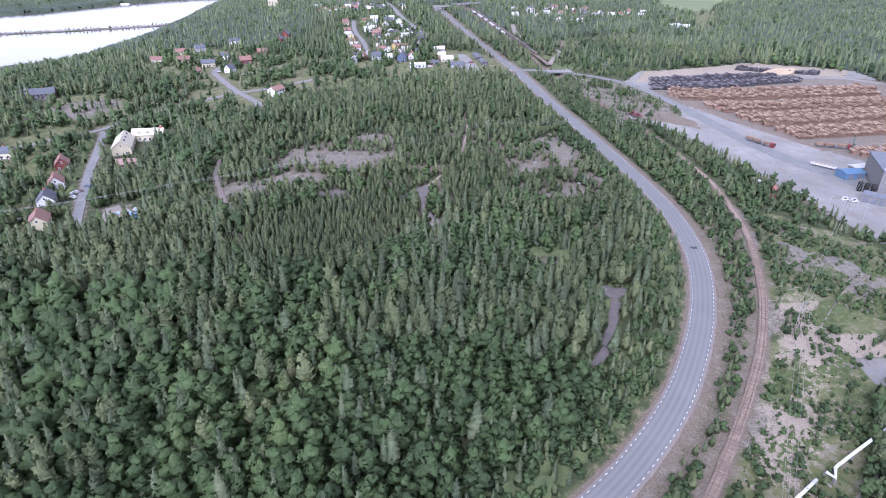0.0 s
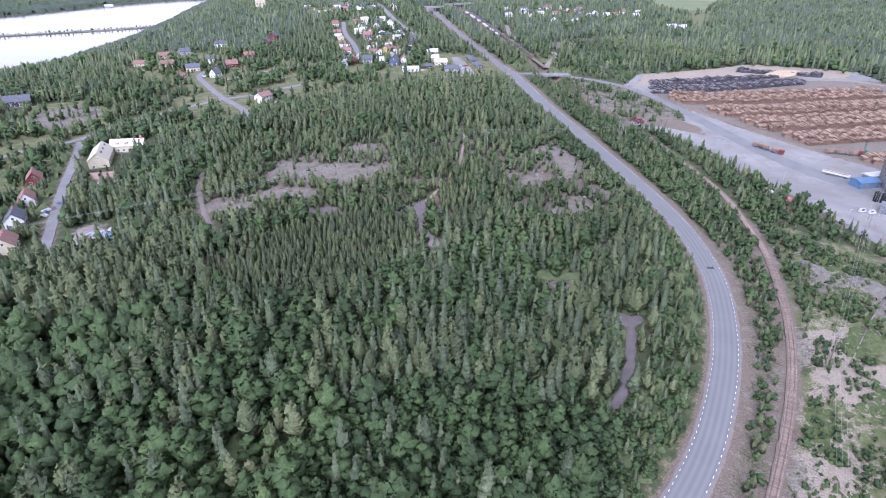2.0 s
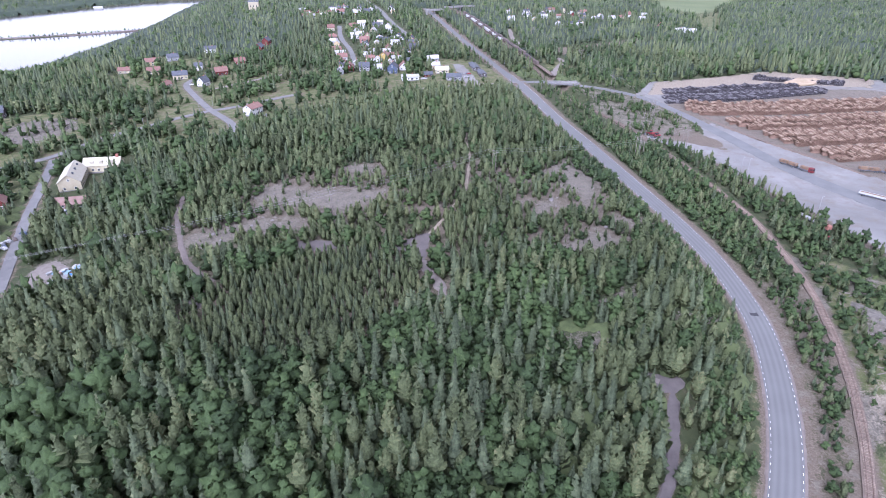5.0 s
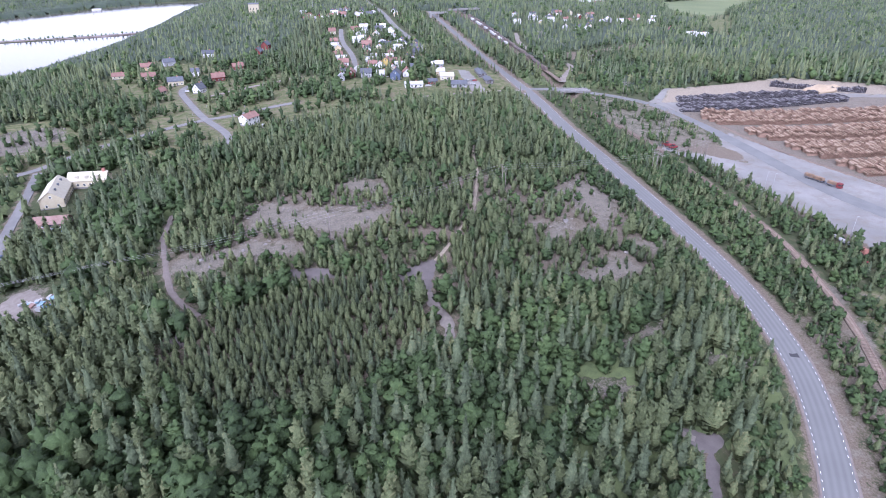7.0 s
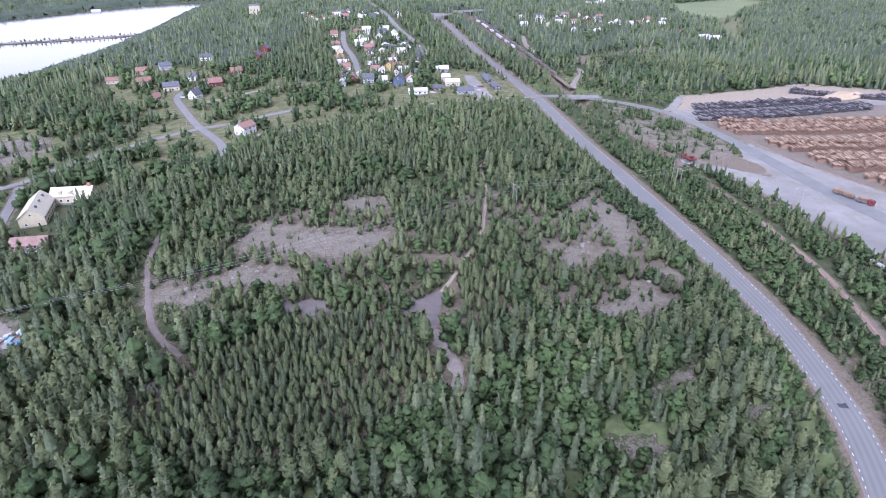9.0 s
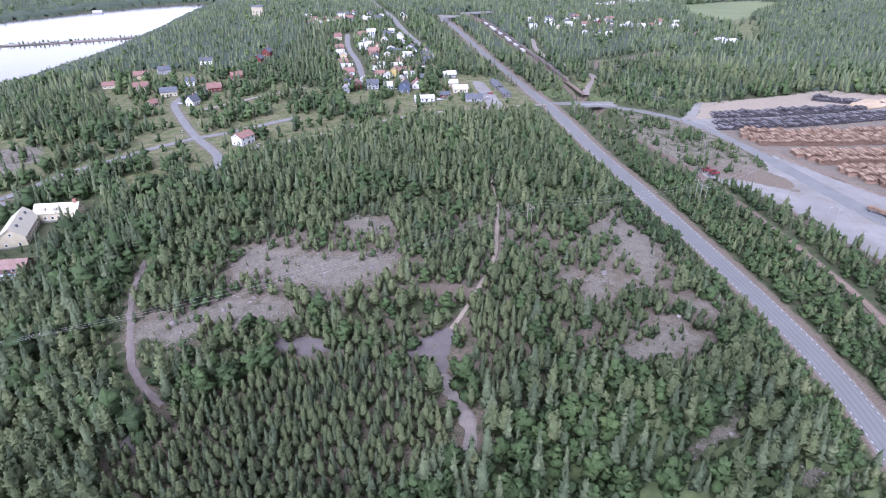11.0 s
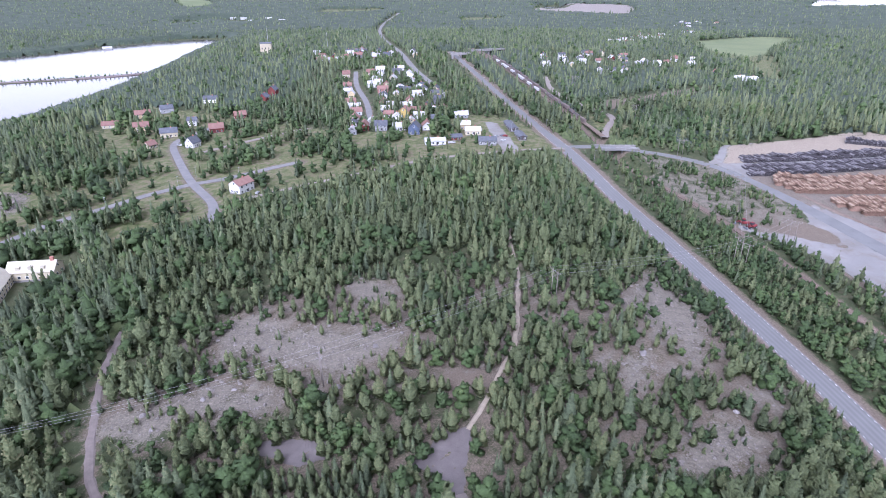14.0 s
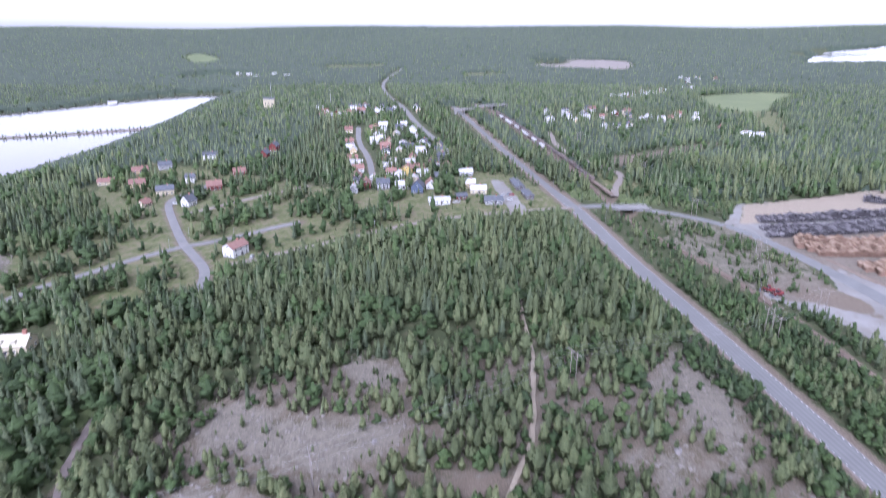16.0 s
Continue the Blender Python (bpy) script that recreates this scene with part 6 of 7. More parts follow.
LR = np.random.default_rng(8)
new_piles = [[log_pile(LR, 11.5, 5.5, t, M["logs"], full) for t in (4.4, 5.0, 5.4, 5.8)] for full in (True, False)]
old_piles = [[log_pile(LR, 11.5, 5.4, t, M["old_logs"], full) for t in (3.0, 3.8, 4.4)] for full in (True, False)]
ROWS = [((200, 577), (362, 602), 3, old_piles), ((216, 549), (402, 547), 4, new_piles), ((238, 514), (402, 511), 4, new_piles), ((256, 476), (396, 476), 5, new_piles), ((272, 443), (382, 446), 4, new_piles), ((296, 393), (360, 400), 3, new_piles), ((312, 652), (388, 622), 2, old_piles), ((206, 604), (342, 623), 2, old_piles)]
for (ax, ay), (bx2, by2), ranks, piles in ROWS:
    L = math.hypot(bx2 - ax, by2 - ay)
    ux, uy = (bx2 - ax) / L, (by2 - ay) / L
    rot = math.degrees(math.atan2(uy, ux))
    for k in range(ranks):
        start = 5 - 2.5 * k * (piles is new_piles) + LR.uniform(0, 6)
        rank_h = LR.uniform(0.82, 1.1)
        while start < L - 5:
            x, y = ax + ux * start - uy * 6.0 * k, ay + uy * start + ux * 6.0 * k
            pick = piles[0 if k == 0 else 1]
            ob = new("timber_stack", pick[LR.integers(0, len(pick))])
            dark = piles is old_piles
            tagged(ob, "dark weathered stack of old logs" if dark else "orange-brown stack of sawn logs in the timber yard", "timber stack", "timber stacks in the yard")
            first = 0.62 if start < 8 - 5 * k else 1.0
            ob.matrix_basis = Matrix.LocRotScale((x, y, gz(x, y) - 0.15), Euler((0, 0, radians(rot + LR.normal(0, 0.9)))), (1, 1, first * rank_h * LR.uniform(0.92, 1.05)))
            start += 11.1 + LR.uniform(0, 0.35)


def heap(name, x, y, rx, ry, h, material, label, category):
    """A rounded heap of loose stuff."""
    bmx = bmesh.new()
    bmesh.ops.create_icosphere(bmx, subdivisions=4, radius=1)
    for v in bmx.verts:
        w = noise.noise(v.co * 2.3 + Vector((x, y, 0)))
        v.co = Vector((v.co.x * rx * (1 + 0.2 * w), v.co.y * ry * (1 + 0.2 * w), (v.co.z * h * (1 + 0.35 * w)) if v.co.z > 0 else v.co.z * 0.6))
    me = bpy.data.meshes.new(name)
    bmx.to_mesh(me)
    bmx.free()
    me.materials.append(material)
    ob = tagged(new(name, me), label, category)
    ob.matrix_basis = pose(x, y, gz(x, y) - 0.2, 0, 0, 20)
    return ob


M["sawdust"] = surface("sawdust", (0.258, 0.198, 0.129), (0.361, 0.292, 0.206), 0.3, 4)
heap("chip_mound", 352, 634, 24, 9, 5, M["sawdust"], "broad tan mound of wood chips", "heap")

# ---- halls at the yard's edge ----
hall = tagged(new("mill_hall"), "large grey metal mill hall with a dark blue flat roof", "hall")
part("wall", box_bm(0, 46, 0, 40, -2, 14), M["hall_grey"], hall)
for k in range(15):
    part("wall_rib", box_bm(3 * k + 1.4, 3 * k + 1.55, -0.08, 0, -1, 13.8), M["hall_dark"], hall)
part("roof", box_bm(-0.4, 46.4, -0.4, 40.4, 14, 14.8), M["hall_dark"], hall, "dark blue roof edge")
for k in range(4):
    part("roof_vent", box_bm(6 + 9 * k, 8 + 9 * k, 10, 12, 14.8, 16.2), M["zinc"], hall)
part("gate", box_bm(10, 14, -0.12, 0, -0.6, 4.2), M["hall_dark"], hall)
part("chimney_pipe", box_bm(0.3, 0.8, 1, 1.5, 14, 24), M["zinc"], hall)
hall.matrix_basis = pose(261, 332, gz(261, 332), 0, 0, -22)
shed = tagged(new("blue_shed"), "small blue metal shed with a lighter roof", "shed")
part("wall", prism_bm([(-4.5, -1), (4.5, -1), (4.5, 4), (0, 5.2), (-4.5, 4)], -7, 7), M["hall_blue"], shed)
for s in (-1, 1):
    part("roof", prism_bm([(0, 5.25), (s * 5, 3.95), (s * 5, 4.2), (0, 5.5)], -7.4, 7.4), M["hall_blue"], shed)
for x in (-3, 3):
    part("gate", box_bm(x - 1.6, x + 1.6, -4.62, -4.5, -0.2, 3.4), M["hall_dark"], shed)
shed.matrix_basis = pose(263, 362, gz(263, 362), 0, 0, 8)
annex = tagged(new("annex"), "low grey annex with machinery and a flat roof", "annex")
part("wall", box_bm(-12, 12, -4, 4, -1, 4.2), M["hall_grey"], annex)
part("roof", box_bm(-12.4, 12.4, -4.4, 4.4, 4.2, 4.6), M["hall_dark"], annex)
for k in range(6):
    part("gate", box_bm(-11 + 4 * k, -8.4 + 4 * k, -4.12, -4, -0.2, 3), M["hall_dark"], annex)
annex.matrix_basis = pose(256, 316, gz(256, 316), 0, 0, -40)
for k, (x, y) in enumerate(((254, 338), (256.5, 335.5), (259, 333))):
    tank = tagged(new("silo"), "dark upright steel silo beside the mill hall", "silo")
    tube("shell", [(0, 0, -0.5), (0, 0, 5), (0, 0, 5.6)], 1.4, M["rubber"], tank, 14)
    tube("lid", [(0, 0, 5.6), (0, 0, 6.3)], 1.4, M["rubber"], tank, 14, 0.2)
    tank.matrix_basis = pose(x, y, gz(x, y))
white_hall = tagged(new("long_roof"), "long low shed with a white metal roof", "shed")
part("wall", box_bm(-14, 14, -3, 3, -1, 3.2), M["hall_grey"], white_hall)
part("roof", prism_bm([(-3.6, 3.2), (3.6, 3.2), (3.6, 3.5), (0, 4.4), (-3.6, 3.5)], -14.5, 14.5), M["light_roof"], white_hall)
white_hall.matrix_basis = pose(283, 374, gz(283, 374), 0, 0, 12)


# ---- vehicles ----
def wheels(root, xs, half, r=0.5, w=0.3):
    for x in xs:
        for s in (-1, 1):
            bmx = bmesh.new()
            bmesh.ops.create_cone(bmx, cap_ends=True, segments=12, radius1=r, radius2=r, depth=w, matrix=Matrix.Translation((x, s * half, r)) @ Matrix.Rotation(radians(90), 4, "X"))
            wh = part("wheel", bmx, M["rubber"], root)
            bmx = bmesh.new()
            bmesh.ops.create_cone(bmx, cap_ends=True, segments=8, radius1=r * 0.5, radius2=r * 0.5, depth=w + 0.04, matrix=Matrix.Translation((x, s * half, r)) @ Matrix.Rotation(radians(90), 4, "X"))
            part("rim", bmx, M["zinc"], wh)


def logs_on(root, x0, x1, rng):
    """A load of logs lying lengthways between the stakes."""
    for lay in range(5):
        for j in range(6 - (lay % 2)):
            bmx = bmesh.new()
            m = Matrix.Translation(((x0 + x1) / 2 + rng.normal(0, 0.1), -1.0 + 0.4 * j + 0.2 * (lay % 2), 1.6 + 0.36 * lay)) @ Matrix.Rotation(radians(90), 4, "Y")
            bmesh.ops.create_cone(bmx, cap_ends=True, segments=7, radius1=0.21, radius2=0.18, depth=x1 - x0, matrix=m)
            part("log", bmx, M["log_bark"], root)


def stakes(root, xs):
    for x in xs:
        for s in (-1.22, 1.22):
            part("stake", box_bm(x - 0.06, x + 0.06, s - 0.06, s + 0.06, 1.3, 3.6), M["hall_dark"], root)


def timber_truck(x, y, rot, label):
    root = tagged(new("timber_truck"), label, "truck")
    part("chassis", box_bm(-8.5, 8.2, -1.1, 1.1, 0.8, 1.3, 0.05), M["hall_dark"], root)
    cab = part("cab", prism_bm([(-1.25, 0.6), (1.25, 0.6), (1.25, 3.1), (1.0, 3.5), (-1.0, 3.5), (-1.25, 3.1)], 8.3, 11.2), M["red_paint"], root, "red cab")
    part("windscreen", box_bm(11.2, 11.24, -1.1, 1.1, 2.0, 3.0), M["pane"], cab)
    for s in (-1.26, 1.26):
        part("side_window", box_bm(9.6, 10.9, s - 0.02, s + 0.02, 2.0, 2.9), M["pane"], cab)
    rng = np.random.default_rng(4)
    logs_on(root, 2.4, 7.6, rng)
    stakes(root, (3.2, 6.8))
    part("trailer_frame", box_bm(-12.8, 0.6, -1.1, 1.1, 0.85, 1.3, 0.05), M["hall_dark"], root)
    logs_on(root, -12.6, -7.0, rng)
    logs_on(root, -6.2, -0.4, rng)
    stakes(root, (-11.8, -7.8, -5.4, -1.2))
    wheels(root, (-11, -9.7, -3, -1.7, 2.6, 3.9, 9.6), 1.0)
    root.matrix_basis = pose(x, y, gz(x, y) + 0.05, 0, 0, rot)


timber_truck(238, 431, -62, "red timber truck with a trailer stacked with logs")
timber_truck(286, 419, -20, "red and white timber truck loading beside the stacks")


def wheel_loader(x, y, rot, paint, label):
    root = tagged(new("wheel_loader"), label, "loader")
    part("body", box_bm(-3.0, 0.4, -1.2, 1.2, 1.0, 2.4, 0.25), M[paint], root)
    cab = part("cab", box_bm(-0.6, 1.2, -0.9, 0.9, 2.2, 3.9, 0.12), M[paint], root)
    part("cab_glass", box_bm(-0.5, 1.24, -0.94, 0.94, 2.7, 3.6), M["pane"], cab)
    part("front_frame", box_bm(0.4, 2.2, -0.8, 0.8, 0.9, 1.8, 0.1), M[paint], root)
    for s in (-0.7, 0.7):
        tube("lift_arm", [(1.2, s, 1.9), (2.8, s, 2.3), (4.2, s, 1.0)], 0.16, M[paint], root, 5)
    part("grapple", prism_bm([(-1.5, 0.3), (1.5, 0.3), (1.5, 1.3), (-1.5, 1.3)], 4.0, 5.0), M["hall_dark"], root)
    wheels(root, (-2, 1.9), 1.15, 0.8, 0.6)
    root.matrix_basis = pose(x, y, gz(x, y) + 0.05, 0, 0, rot)


wheel_loader(161, 485, 200, "red_paint", "red log loader parked on the gravel")
wheel_loader(158, 489, 160, "red_paint", "red log loader parked beside another")
root = tagged(new("material_handler"), "dark green crane machine with a raised boom", "crane")
part("undercarriage", box_bm(-2, 2, -1.4, 1.4, 0.2, 1.2, 0.15), M["rubber"], root)
part("house", box_bm(-1.8, 1.8, -1.3, 1.3, 1.2, 3.0, 0.2), M["machine_green"], root)
cabin = part("cab", box_bm(0.4, 1.9, -1.2, 0.1, 3.0, 4.8, 0.1), M["machine_green"], root)
part("cab_glass", box_bm(0.5, 1.94, -1.24, 0.0, 3.4, 4.6), M["pane"], cabin)
tube("boom", [(0.5, 0.5, 2.8), (2.5, 0.5, 8), (4, 0.5, 11)], 0.3, M["machine_green"], root, 5, 0.7)
tube("stick", [(4, 0.5, 11), (7, 0.5, 9.5), (8, 0.5, 6.5)], 0.22, M["machine_green"], root, 5, 0.7)
tube("grapple", [(8, 0.5, 6.5), (8, 0.5, 5.6), (8, 0.5, 4.8)], 0.35, M["hall_dark"], root, 5, 2.0)
root.matrix_basis = pose(295, 412, gz(295, 412), 0, 0, 60)
root = tagged(new("flat_trailer"), "flat trailer stacked with pale timber beams", "trailer")
part("frame", box_bm(-10, 9, -1.2, 1.2, 0.8, 1.2, 0.05), M["hall_dark"], root)
for k in range(4):
    part("beam_stack", box_bm(-9.8, 6.5, -1.1 + 0.56 * k, -0.6 + 0.56 * k, 1.2, 1.9 - 0.1 * (k % 2), 0.03), M["light_roof"], root)
part("tractor_unit", box_bm(7.4, 10.5, -1.2, 1.2, 0.7, 3.2, 0.2), M["brick_red"], root)
wheels(root, (-8, -6.8, 6, 9.4), 1.05)
root.matrix_basis = pose(197.5, 342, gz(197.5, 342), 0, 0, -78)
root = tagged(new("flat_trailer"), "long pale trailer parked beside the blue shed", "trailer")
part("frame", box_bm(-8, 8, -1.2, 1.2, 0.8, 1.3, 0.05), M["hall_dark"], root)
part("side_board", box_bm(-8, 8, -1.25, -1.15, 1.3, 2.4), M["light_roof"], root)
part("side_board", box_bm(-8, 8, 1.15, 1.25, 1.3, 2.4), M["light_roof"], root)
part("load", box_bm(-7.5, 7, -1.1, 1.1, 1.3, 2.3, 0.2), M["log_bark"], root)
wheels(root, (-6, -4.8, 5.5), 1.05)
root.matrix_basis = pose(256, 380, gz(256, 380), 0, 0, -48)


def car(x, y, rot, paint, label, van=False):
    root = tagged(new("car"), label, "van" if van else "car")
    h = 2.3 if van else 1.45
    part("body", prism_bm([(-0.88, 0.3), (0.88, 0.3), (0.88, 0.85), (0.8, 0.95), (-0.8, 0.95), (-0.88, 0.85)], -2.2, 2.2), M[paint], root)
    bmx = bmesh.new()
    lo = [(-2.0, -0.8), (1.1 if not van else 1.6, -0.8), (1.1 if not van else 1.6, 0.8), (-2.0, 0.8)]
    hi = [(-1.6, -0.62), (0.3 if not van else 1.1, -0.62), (0.3 if not van else 1.1, 0.62), (-1.6, 0.62)]
    a = [bmx.verts.new((*p, 0.95)) for p in lo]
    b = [bmx.verts.new((*p, h)) for p in hi]
    bmx.faces.new(b)
    for i in range(4):
        bmx.faces.new((a[i], a[(i + 1) % 4], b[(i + 1) % 4], b[i]))
    cabin = part("cabin", bmx, M[paint], root)
    part("windscreen", box_bm(0.5 if not van else 1.2, 0.8 if not van else 1.4, -0.62, 0.62, 1.0, h - 0.12), M["pane"], cabin)
    part("side_glass", box_bm(-1.5, 0.3, -0.76, 0.76, 1.05, h - 0.25), M["pane"], cabin)
    wheels(root, (-1.35, 1.35), 0.78, 0.32, 0.2)
    root.matrix_basis = pose(x, y, gz(x, y) + 0.05, 0, 0, rot)


car(192, 320.5, 5, "red_paint", "dark red van parked on the gravel strip", True)
car(236, 322, 10, "light_roof", "white pickup van parked in the yard", True)
car(240, 320, 10, "light_roof", "white van parked in the yard", True)
CR = np.random.default_rng(14)
for x, y, n in ((-214, 318, 9), (-206, 330, 6), (-198, 262, 3), (-228, 285, 5), (-232, 318, 4), (-130, 512, 1), (-236, 640, 2), (-240, 690, 2), (-8, 600, 2), (22, 615, 2), (30, 625, 2)):
    for _ in range(n):
        px, py = x + CR.normal(0, 5), y + CR.normal(0, 5)
        key = ("light_roof", "hall_dark", "zinc", "red_paint", "wagon", "bluewall")[CR.integers(0, 6)]
        word = {"light_roof": "white", "hall_dark": "dark grey", "zinc": "silver", "red_paint": "red", "wagon": "rusty brown", "bluewall": "dark blue"}[key]
        car(px, py, CR.uniform(0, 180), key, f"{word} car parked beside a house")
JR = np.random.default_rng(19)
for x, y, n in ((-198, 350, 14), (-195, 342, 8), (-165, 285, 10)):
    for _ in range(n):
        px, py = x + JR.normal(0, 4), y + JR.normal(0, 4)
        root = tagged(new("scrap_heap"), "heap of pale scrap and boards on the ground", "scrap", "scrap by the shed")
        for k in range(3):
            a, b, c = JR.uniform(0.6, 2.2), JR.uniform(0.4, 1.2), JR.uniform(0.2, 1.0)
            o = part("board", box_bm(-a, a, -b, b, -0.2, c, 0.04), M[("light_roof", "zinc", "sky_blue", "rust_roof")[JR.integers(0, 4)]], root)
            o.matrix_basis = pose(JR.normal(0, 0.9), JR.normal(0, 0.9), 0.3 * k, JR.normal(0, 6), JR.normal(0, 6), JR.uniform(0, 180))
        root.matrix_basis = pose(px, py, gz(px, py) + 0.1)
heap("tarpaulin", -160, 281, 2.6, 1.8, 1.8, M["tarp_blue"], "bright blue tarpaulin over a heap", "tarpaulin")


# ---- poles and overhead lines ----
def line_pole(x, y, h, twin, rot, label):
    root = tagged(new("power_pole"), label, "power pole")
    xs = (-1.6, 1.6) if twin else (0,)
    for s in xs:
        tube("post", [(s, 0, -1), (s, 0, h * 0.5), (s, 0, h)], 0.19, M["pole_wood"], root, 7, 0.65)
    w = 3.6 if twin else 1.2
    part("crossarm", box_bm(-w, w, -0.1, 0.1, h - 1.0, h - 0.78), M["pole_wood"], root)
    if twin:
        tube("brace", [(-1.6, 0.1, h - 4), (0, 0.1, h - 2.5), (1.6, 0.1, h - 1)], 0.08, M["pole_wood"], root, 4)
        tube("brace", [(1.6, -0.1, h - 4), (0, -0.1, h - 2.5), (-1.6, -0.1, h - 1)], 0.08, M["pole_wood"], root, 4)
    for s in (-w + 0.2, 0, w - 0.2):
        tube("insulator", [(s, 0, h - 0.78), (s, 0, h - 0.5), (s, 0, h - 0.3)], 0.09, M["zinc"], root, 6)
    root.matrix_basis = pose(x, y, gz(x, y), 0, 0, rot)
    c, s_ = math.cos(radians(rot)), math.sin(radians(rot))
    return [Vector((x + c * q, y + s_ * q, gz(x, y) + h - 0.3)) for q in (-w + 0.2, 0, w - 0.2)]


M["wire"], wnt2, wb2 = mat("aluminium_wire", 0.5, 0.6)
wb2.inputs["Base Color"].default_value = (0.3, 0.3, 0.305, 1)


def overhead(stations, name, label):
    root = tagged(new(name), label, "power line")
    for a, b in zip(stations, stations[1:]):
        for p, q in zip(a, b):
            n = 9
            pts = []
            for i in range(n + 1):
                u = i / n
                v = p.lerp(q, u)
                pts.append((v.x, v.y, v.z - 0.014 * (p - q).length * 4 * u * (1 - u)))
            tube("wire", pts, 0.036, M["wire"], root, 3)


WOOD = "weathered wooden power pole"
TWIN = "weathered twin wooden power pole with a crossarm"
west = [line_pole(x, y, h, tw, rot, TWIN if tw else WOOD) for x, y, h, tw, rot in ((-240, 262, 12, False, 108), (-145, 293, 12, False, 108), (-55, 323, 13, True, 112), (29, 379, 13, True, 118), (131, 431, 13, True, 124), (176, 470, 13, True, 140))]
overhead(west, "power_line", "thin power line crossing the clearing")
east = [line_pole(x, y, 14, True, rot, TWIN) for x, y, rot in ((62, 60, 40), (137, 189, 32), (213, 287, 30), (290, 380, 30))]
overhead(east, "power_line", "thin power line along the scrub corridor")
north = [line_pole(x, y, 14, True, rot, TWIN) for x, y, rot in ((131, 431 + 6, 10), (174, 537, 5), (160, 606, -20), (150, 700, 0), (120, 830, 0))]
overhead(north, "power_line", "thin power line beside the railway")
for x, y, h in ((192, 416, 12), (195, 413, 12), (205, 352, 12), (228, 300, 11), (222, 285, 11), (212, 300, 11)):
    root = tagged(new("lamp_post"), "tall thin grey lamp post at the yard's edge", "lamp post")
    tube("mast", [(0, 0, -0.5), (0, 0, h * 0.5), (0, 0, h)], 0.12, M["zinc"], root, 6, 0.6)
    part("lamp_head", box_bm(-0.1, 1.1, -0.18, 0.18, h - 0.1, h + 0.1, 0.03), M["zinc"], root)
    root.matrix_basis = pose(x, y, gz(x, y))
for x, y in ((-215, 600), (-192, 552), (-226, 498), (-196, 532), (-160, 545), (-70, 545), (60, 655), (84, 580), (30, 640)):
    root = tagged(new("street_lamp"), "slim grey street lamp by the road", "street lamp")
    tube("mast", [(0, 0, -0.4), (0, 0, 4), (0, 0, 7.5)], 0.09, M["zinc"], root, 6, 0.6)
    part("lamp_head", box_bm(0, 0.9, -0.14, 0.14, 7.4, 7.55, 0.02), M["zinc"], root)
    root.matrix_basis = pose(x + 5.5, y, gz(x + 5.5, y))

# ---- hill tower and mast ----
tower = tagged(new("water_tower"), "squat pale stone tower on the wooded hill", "tower")
part("wall", prism_bm([(-8, -3), (8, -3), (7.6, 17), (-7.6, 17)], -8, 8), M["cream"], tower)
part("roof", box_bm(-8.4, 8.4, -8.2, 8.2, 17, 18), M["hall_dark"], tower)
for x in (-5, 0, 5):
    part("window", box_bm(x - 0.6, x + 0.6, -8.2, -7.7, 9, 11.5), M["pane"], tower)
tube("mast", [(4, 0, 18), (4, 0, 30), (4, 0, 42)], 0.35, M["zinc"], tower, 6, 0.5)
tower.matrix_basis = pose(-298, 1124, gz(-298, 1124), 0, 0, 10)
for x, y, h in ((-205, 1135, 26), (-150, 1180, 22), (-90, 1190, 24)):
    root = tagged(new("mast"), "slim distant steel mast", "mast")
    tube("pole", [(0, 0, -1), (0, 0, h / 2), (0, 0, h)], 0.35, M["zinc"], root, 6, 0.5)
    root.matrix_basis = pose(x, y, gz(x, y))


# ---- white pipe at the works ----
def pipe_run(pts, label):
    root = tagged(new("pipeline"), label, "pipe")
    p = np.array([(x, y, gz(x, y) + z) for x, y, z in pts])
    tube("pipe", p, 0.48, M["white"], root, 12)
    for k in range(0, len(p)):
        x, y, z = p[k]
        part("support", box_bm(x - 0.2, x + 0.2, y - 0.5, y + 0.5, gz(x, y) - 0.4, z - 0.4), M["concrete"], root)
    return root


pipe_run([(90, 106, 3.0), (97, 111, 3.0), (104, 116, 3.0)], "thick white insulated pipe on concrete supports")
pipe_run([(109, 119.5, 2.2), (110.5, 117.5, 2.2), (112, 120.5, 3.0), (120, 125.5, 3.2), (130, 131.5, 3.4), (140, 137.5, 3.6)], "thick white insulated pipe with a bend")
for pts in ([(143, 186), (154, 198), (166, 211)], [(168, 213), (176, 221), (185, 230)]):
    fallen = tagged(new("conveyor_pipe"), "thin grey pipe lying over the scrub ground", "pipe")
    tube("pipe", [(x, y, gz(x, y) + 0.25) for x, y in pts], 0.28, M["pole_wood"], fallen, 8)


# ---- boulders, rubble, dead trees ----
def boulder(x, y, r, label, seed):
    bmx = bmesh.new()
    bmesh.ops.create_icosphere(bmx, subdivisions=3, radius=1)
    for v in bmx.verts:
        w = noise.noise(v.co * 1.4 + Vector((seed, 0, 0))) + 0.5 * noise.noise(v.co * 3.7 + Vector((0, seed, 0)))
        v.co = Vector((v.co.x * 1.2, v.co.y * 0.95, v.co.z * 0.75)) * r * (1 + 0.3 * w)
    me = bpy.data.meshes.new("boulder")
    bmx.to_mesh(me)
    bmx.free()
    me.materials.append(M["rock"])
    ob = tagged(new("boulder", me), label, "boulder")
    ob.matrix_basis = pose(x, y, gz(x, y) + 0.15 * r, 0, 0, seed * 37)


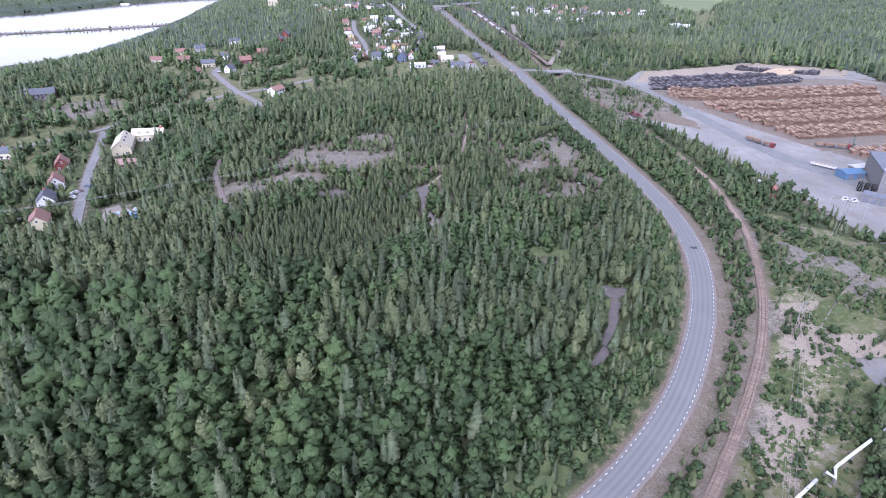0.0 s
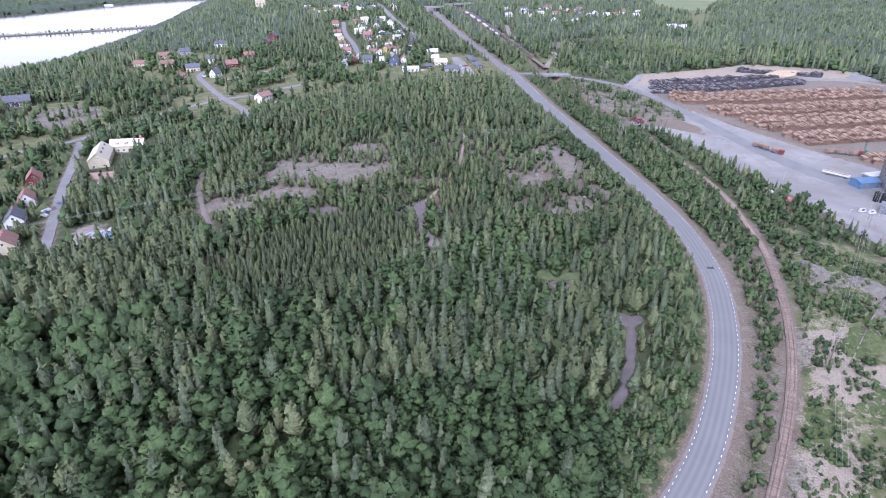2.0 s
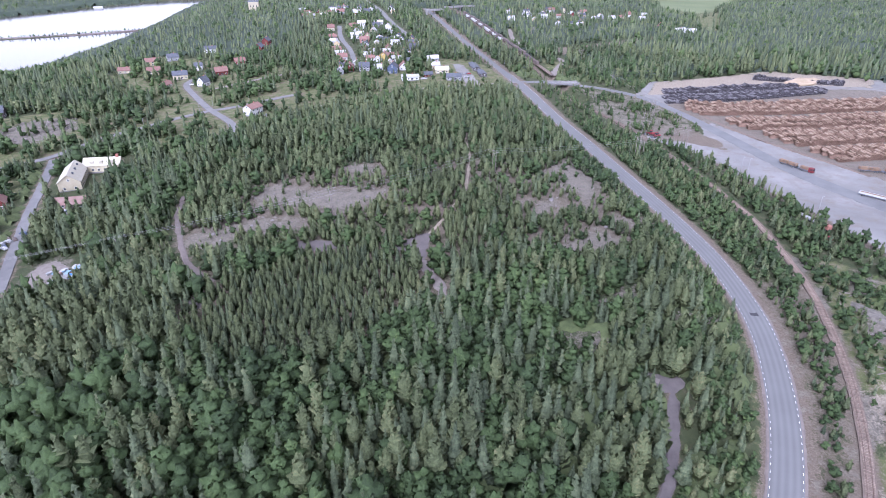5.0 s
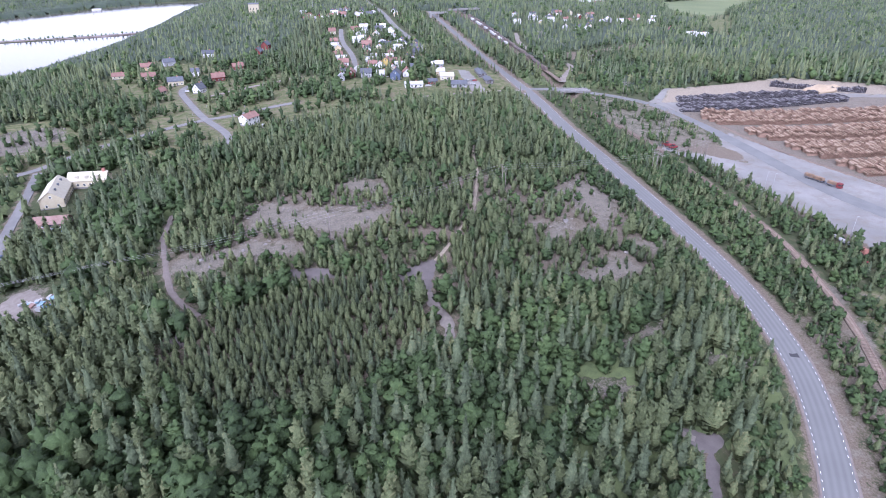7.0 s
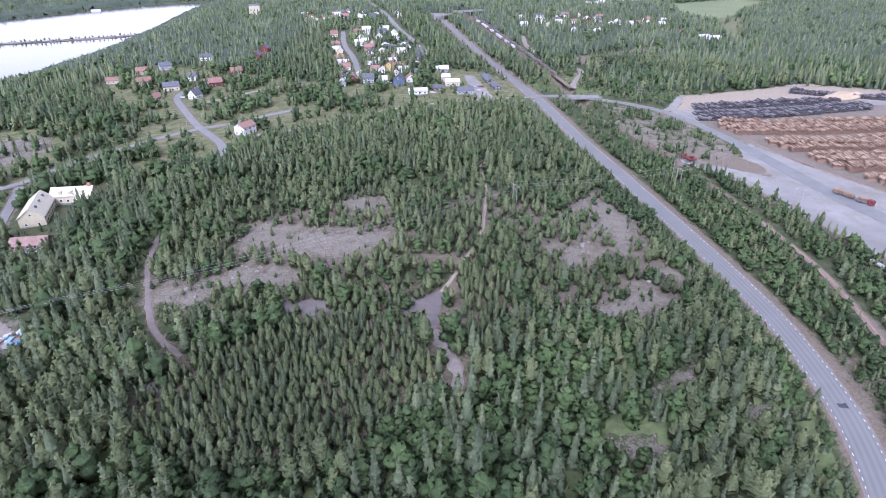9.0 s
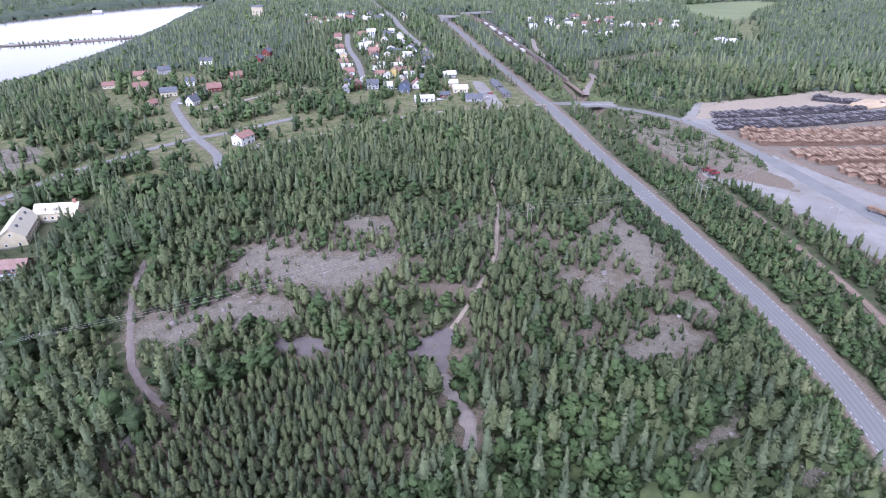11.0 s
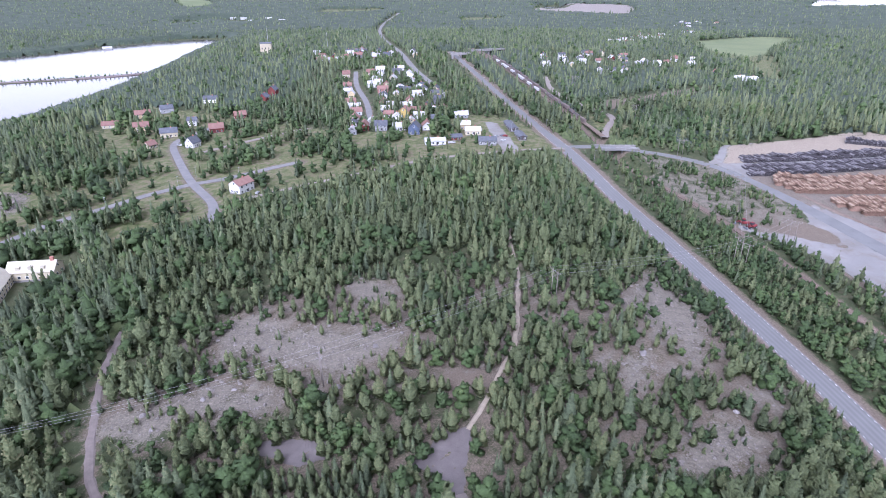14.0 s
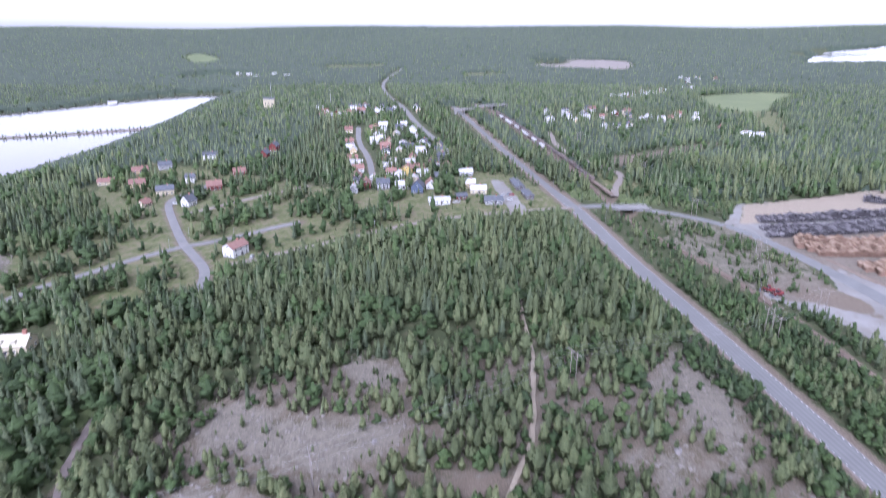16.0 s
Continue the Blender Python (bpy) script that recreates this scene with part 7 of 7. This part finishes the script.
for i, (x, y, r) in enumerate(((-25.5, 349, 1.2), (55.5, 343, 1.9), (77, 315, 1.3), (28, 330, 1.4), (-50, 321, 1.7), (-53, 324, 1.1), (-40, 343, 1.3), (126.5, 230.6, 0.6), (-93, 318, 1.2), (-84, 322, 1.0), (-110, 312, 1.3), (-104, 305, 1.1), (95, 160.5, 0.5))):
    boulder(x, y, r * 0.7, "pale grey boulder lying in the open", i + 1)
rr = np.random.default_rng(41)
unit = []
for k in range(6):
    bmx = bmesh.new()
    bmesh.ops.create_icosphere(bmx, subdivisions=1, radius=1)
    for v in bmx.verts:
        v.co *= rr.uniform(0.65, 1.2)
        v.co.z *= 0.7
    bmesh.ops.triangulate(bmx, faces=bmx.faces)
    unit.append(np.array([[tuple(q.co) for q in f.verts] for f in bmx.faces]))
    bmx.free()
x = rr.uniform(-130, 105, 60000)
y = rr.uniform(225, 425, 60000)
hit = np.zeros(len(x), bool)
for poly in BARE[:12]:
    hit |= edge_gap(poly, x, y) < 2.0
x, y = x[hit][:3400], y[hit][:3400]
sx = rr.uniform(60, 230, 6000)
sy = rr.uniform(90, 300, 6000)
ok = inside(SCRUB, sx, sy)
fx, fy = rr.uniform(-345, -265, 1500), rr.uniform(462, 540, 1500)
field_ok = inside(ROCK_FIELD, fx, fy)
x, y = np.r_[x, sx[ok][:700], fx[field_ok][:600]], np.r_[y, sy[ok][:700], fy[field_ok][:600]]
size = rr.gamma(1.6, 0.14, len(x)).clip(0.08, 0.9)
size[-600:] *= 2.2
z = ground_z(x, y)
out = []
for k, tris in enumerate(unit):
    some = np.arange(k, len(x), 6)
    out.append((tris[None] * size[some, None, None, None] + np.stack([x[some], y[some], z[some]], 1)[:, None, None, :]).reshape(-1, 3, 3))
rm, rnt, rb = mat("scattered_rubble", 0.95)
rn1 = noise_node(rnt, 0.9, 6, 0.8)
rnt.links.new(ramp(rnt, rn1.outputs[0], [(0.3, (0.12, 0.11, 0.108)), (0.5, (0.165, 0.15, 0.135)), (0.7, (0.25, 0.23, 0.208))]), rb.inputs["Base Color"])
tagged(new("rubble", soup("rubble", np.concatenate(out), rm)), "scattered grey stones on the bare ground", "stones", kind="stuff")


def dead_tree(x, y, h, seed):
    rng = np.random.default_rng(seed)
    root = tagged(new("dead_tree"), "bare grey dead tree with bleached branches", "tree")
    tube("trunk", [(0, 0, -0.3), (0.1, 0, h * 0.5), (0.3, 0.1, h)], 0.2, M["deadwood"], root, 6, 0.2)
    for k in range(22):
        z, a = h * rng.uniform(0.25, 0.95), rng.random() * 6.283
        q = (h - z) * 0.35 + 0.7
        tube("branch", [(0.1, 0, z), (math.cos(a) * q * 0.5, math.sin(a) * q * 0.5, z + 0.25), (math.cos(a) * q, math.sin(a) * q, z + rng.uniform(0, 0.9))], 0.09, M["deadwood"], root, 4, 0.3)
    root.matrix_basis = pose(x, y, gz(x, y), 0, 0, rng.uniform(0, 360))


for i, (x, y, h) in enumerate(((-34.6, 151, 9), (-64, 182, 11), (-2, 235.5, 11), (-62, 131, 8), (-45, 200, 9), (-150, 172, 9), (-30, 188, 7), (22, 196, 8))):
    dead_tree(x, y, h, 60 + i)


# ---- loose grey spoil heaps in the scrub ----
M["spoil"] = surface("grey_spoil", (0.06, 0.056, 0.049), (0.19, 0.175, 0.15), 0.6, 3.5, 0.95, 0, 0.8)
for x, y, rx, ry, h in ((186, 240, 6, 10, 2.0), (169, 254, 4, 8, 1.6)):
    heap("spoil_heap", x, y, rx, ry, h, M["spoil"], "low dark grey heap of stone spoil in the scrub", "heap")
# pale scraps of wood lying about
for x, y, w in zip(rr.uniform(122, 190, 60), rr.uniform(150, 270, 60), rr.uniform(0.6, 2.6, 60)):
    if inside(SCRUB, np.float64(x), np.float64(y)):
        scrap = tagged(new("board"), "pale weathered board lying in the scrub", "board", "boards in the scrub")
        part("plank", box_bm(-w, w, -0.22, 0.22, 0.02, 0.2, 0.03), M["pole_wood"], scrap)
        scrap.matrix_basis = pose(x, y, gz(x, y) + 0.05, 0, 0, rr.uniform(0, 180))
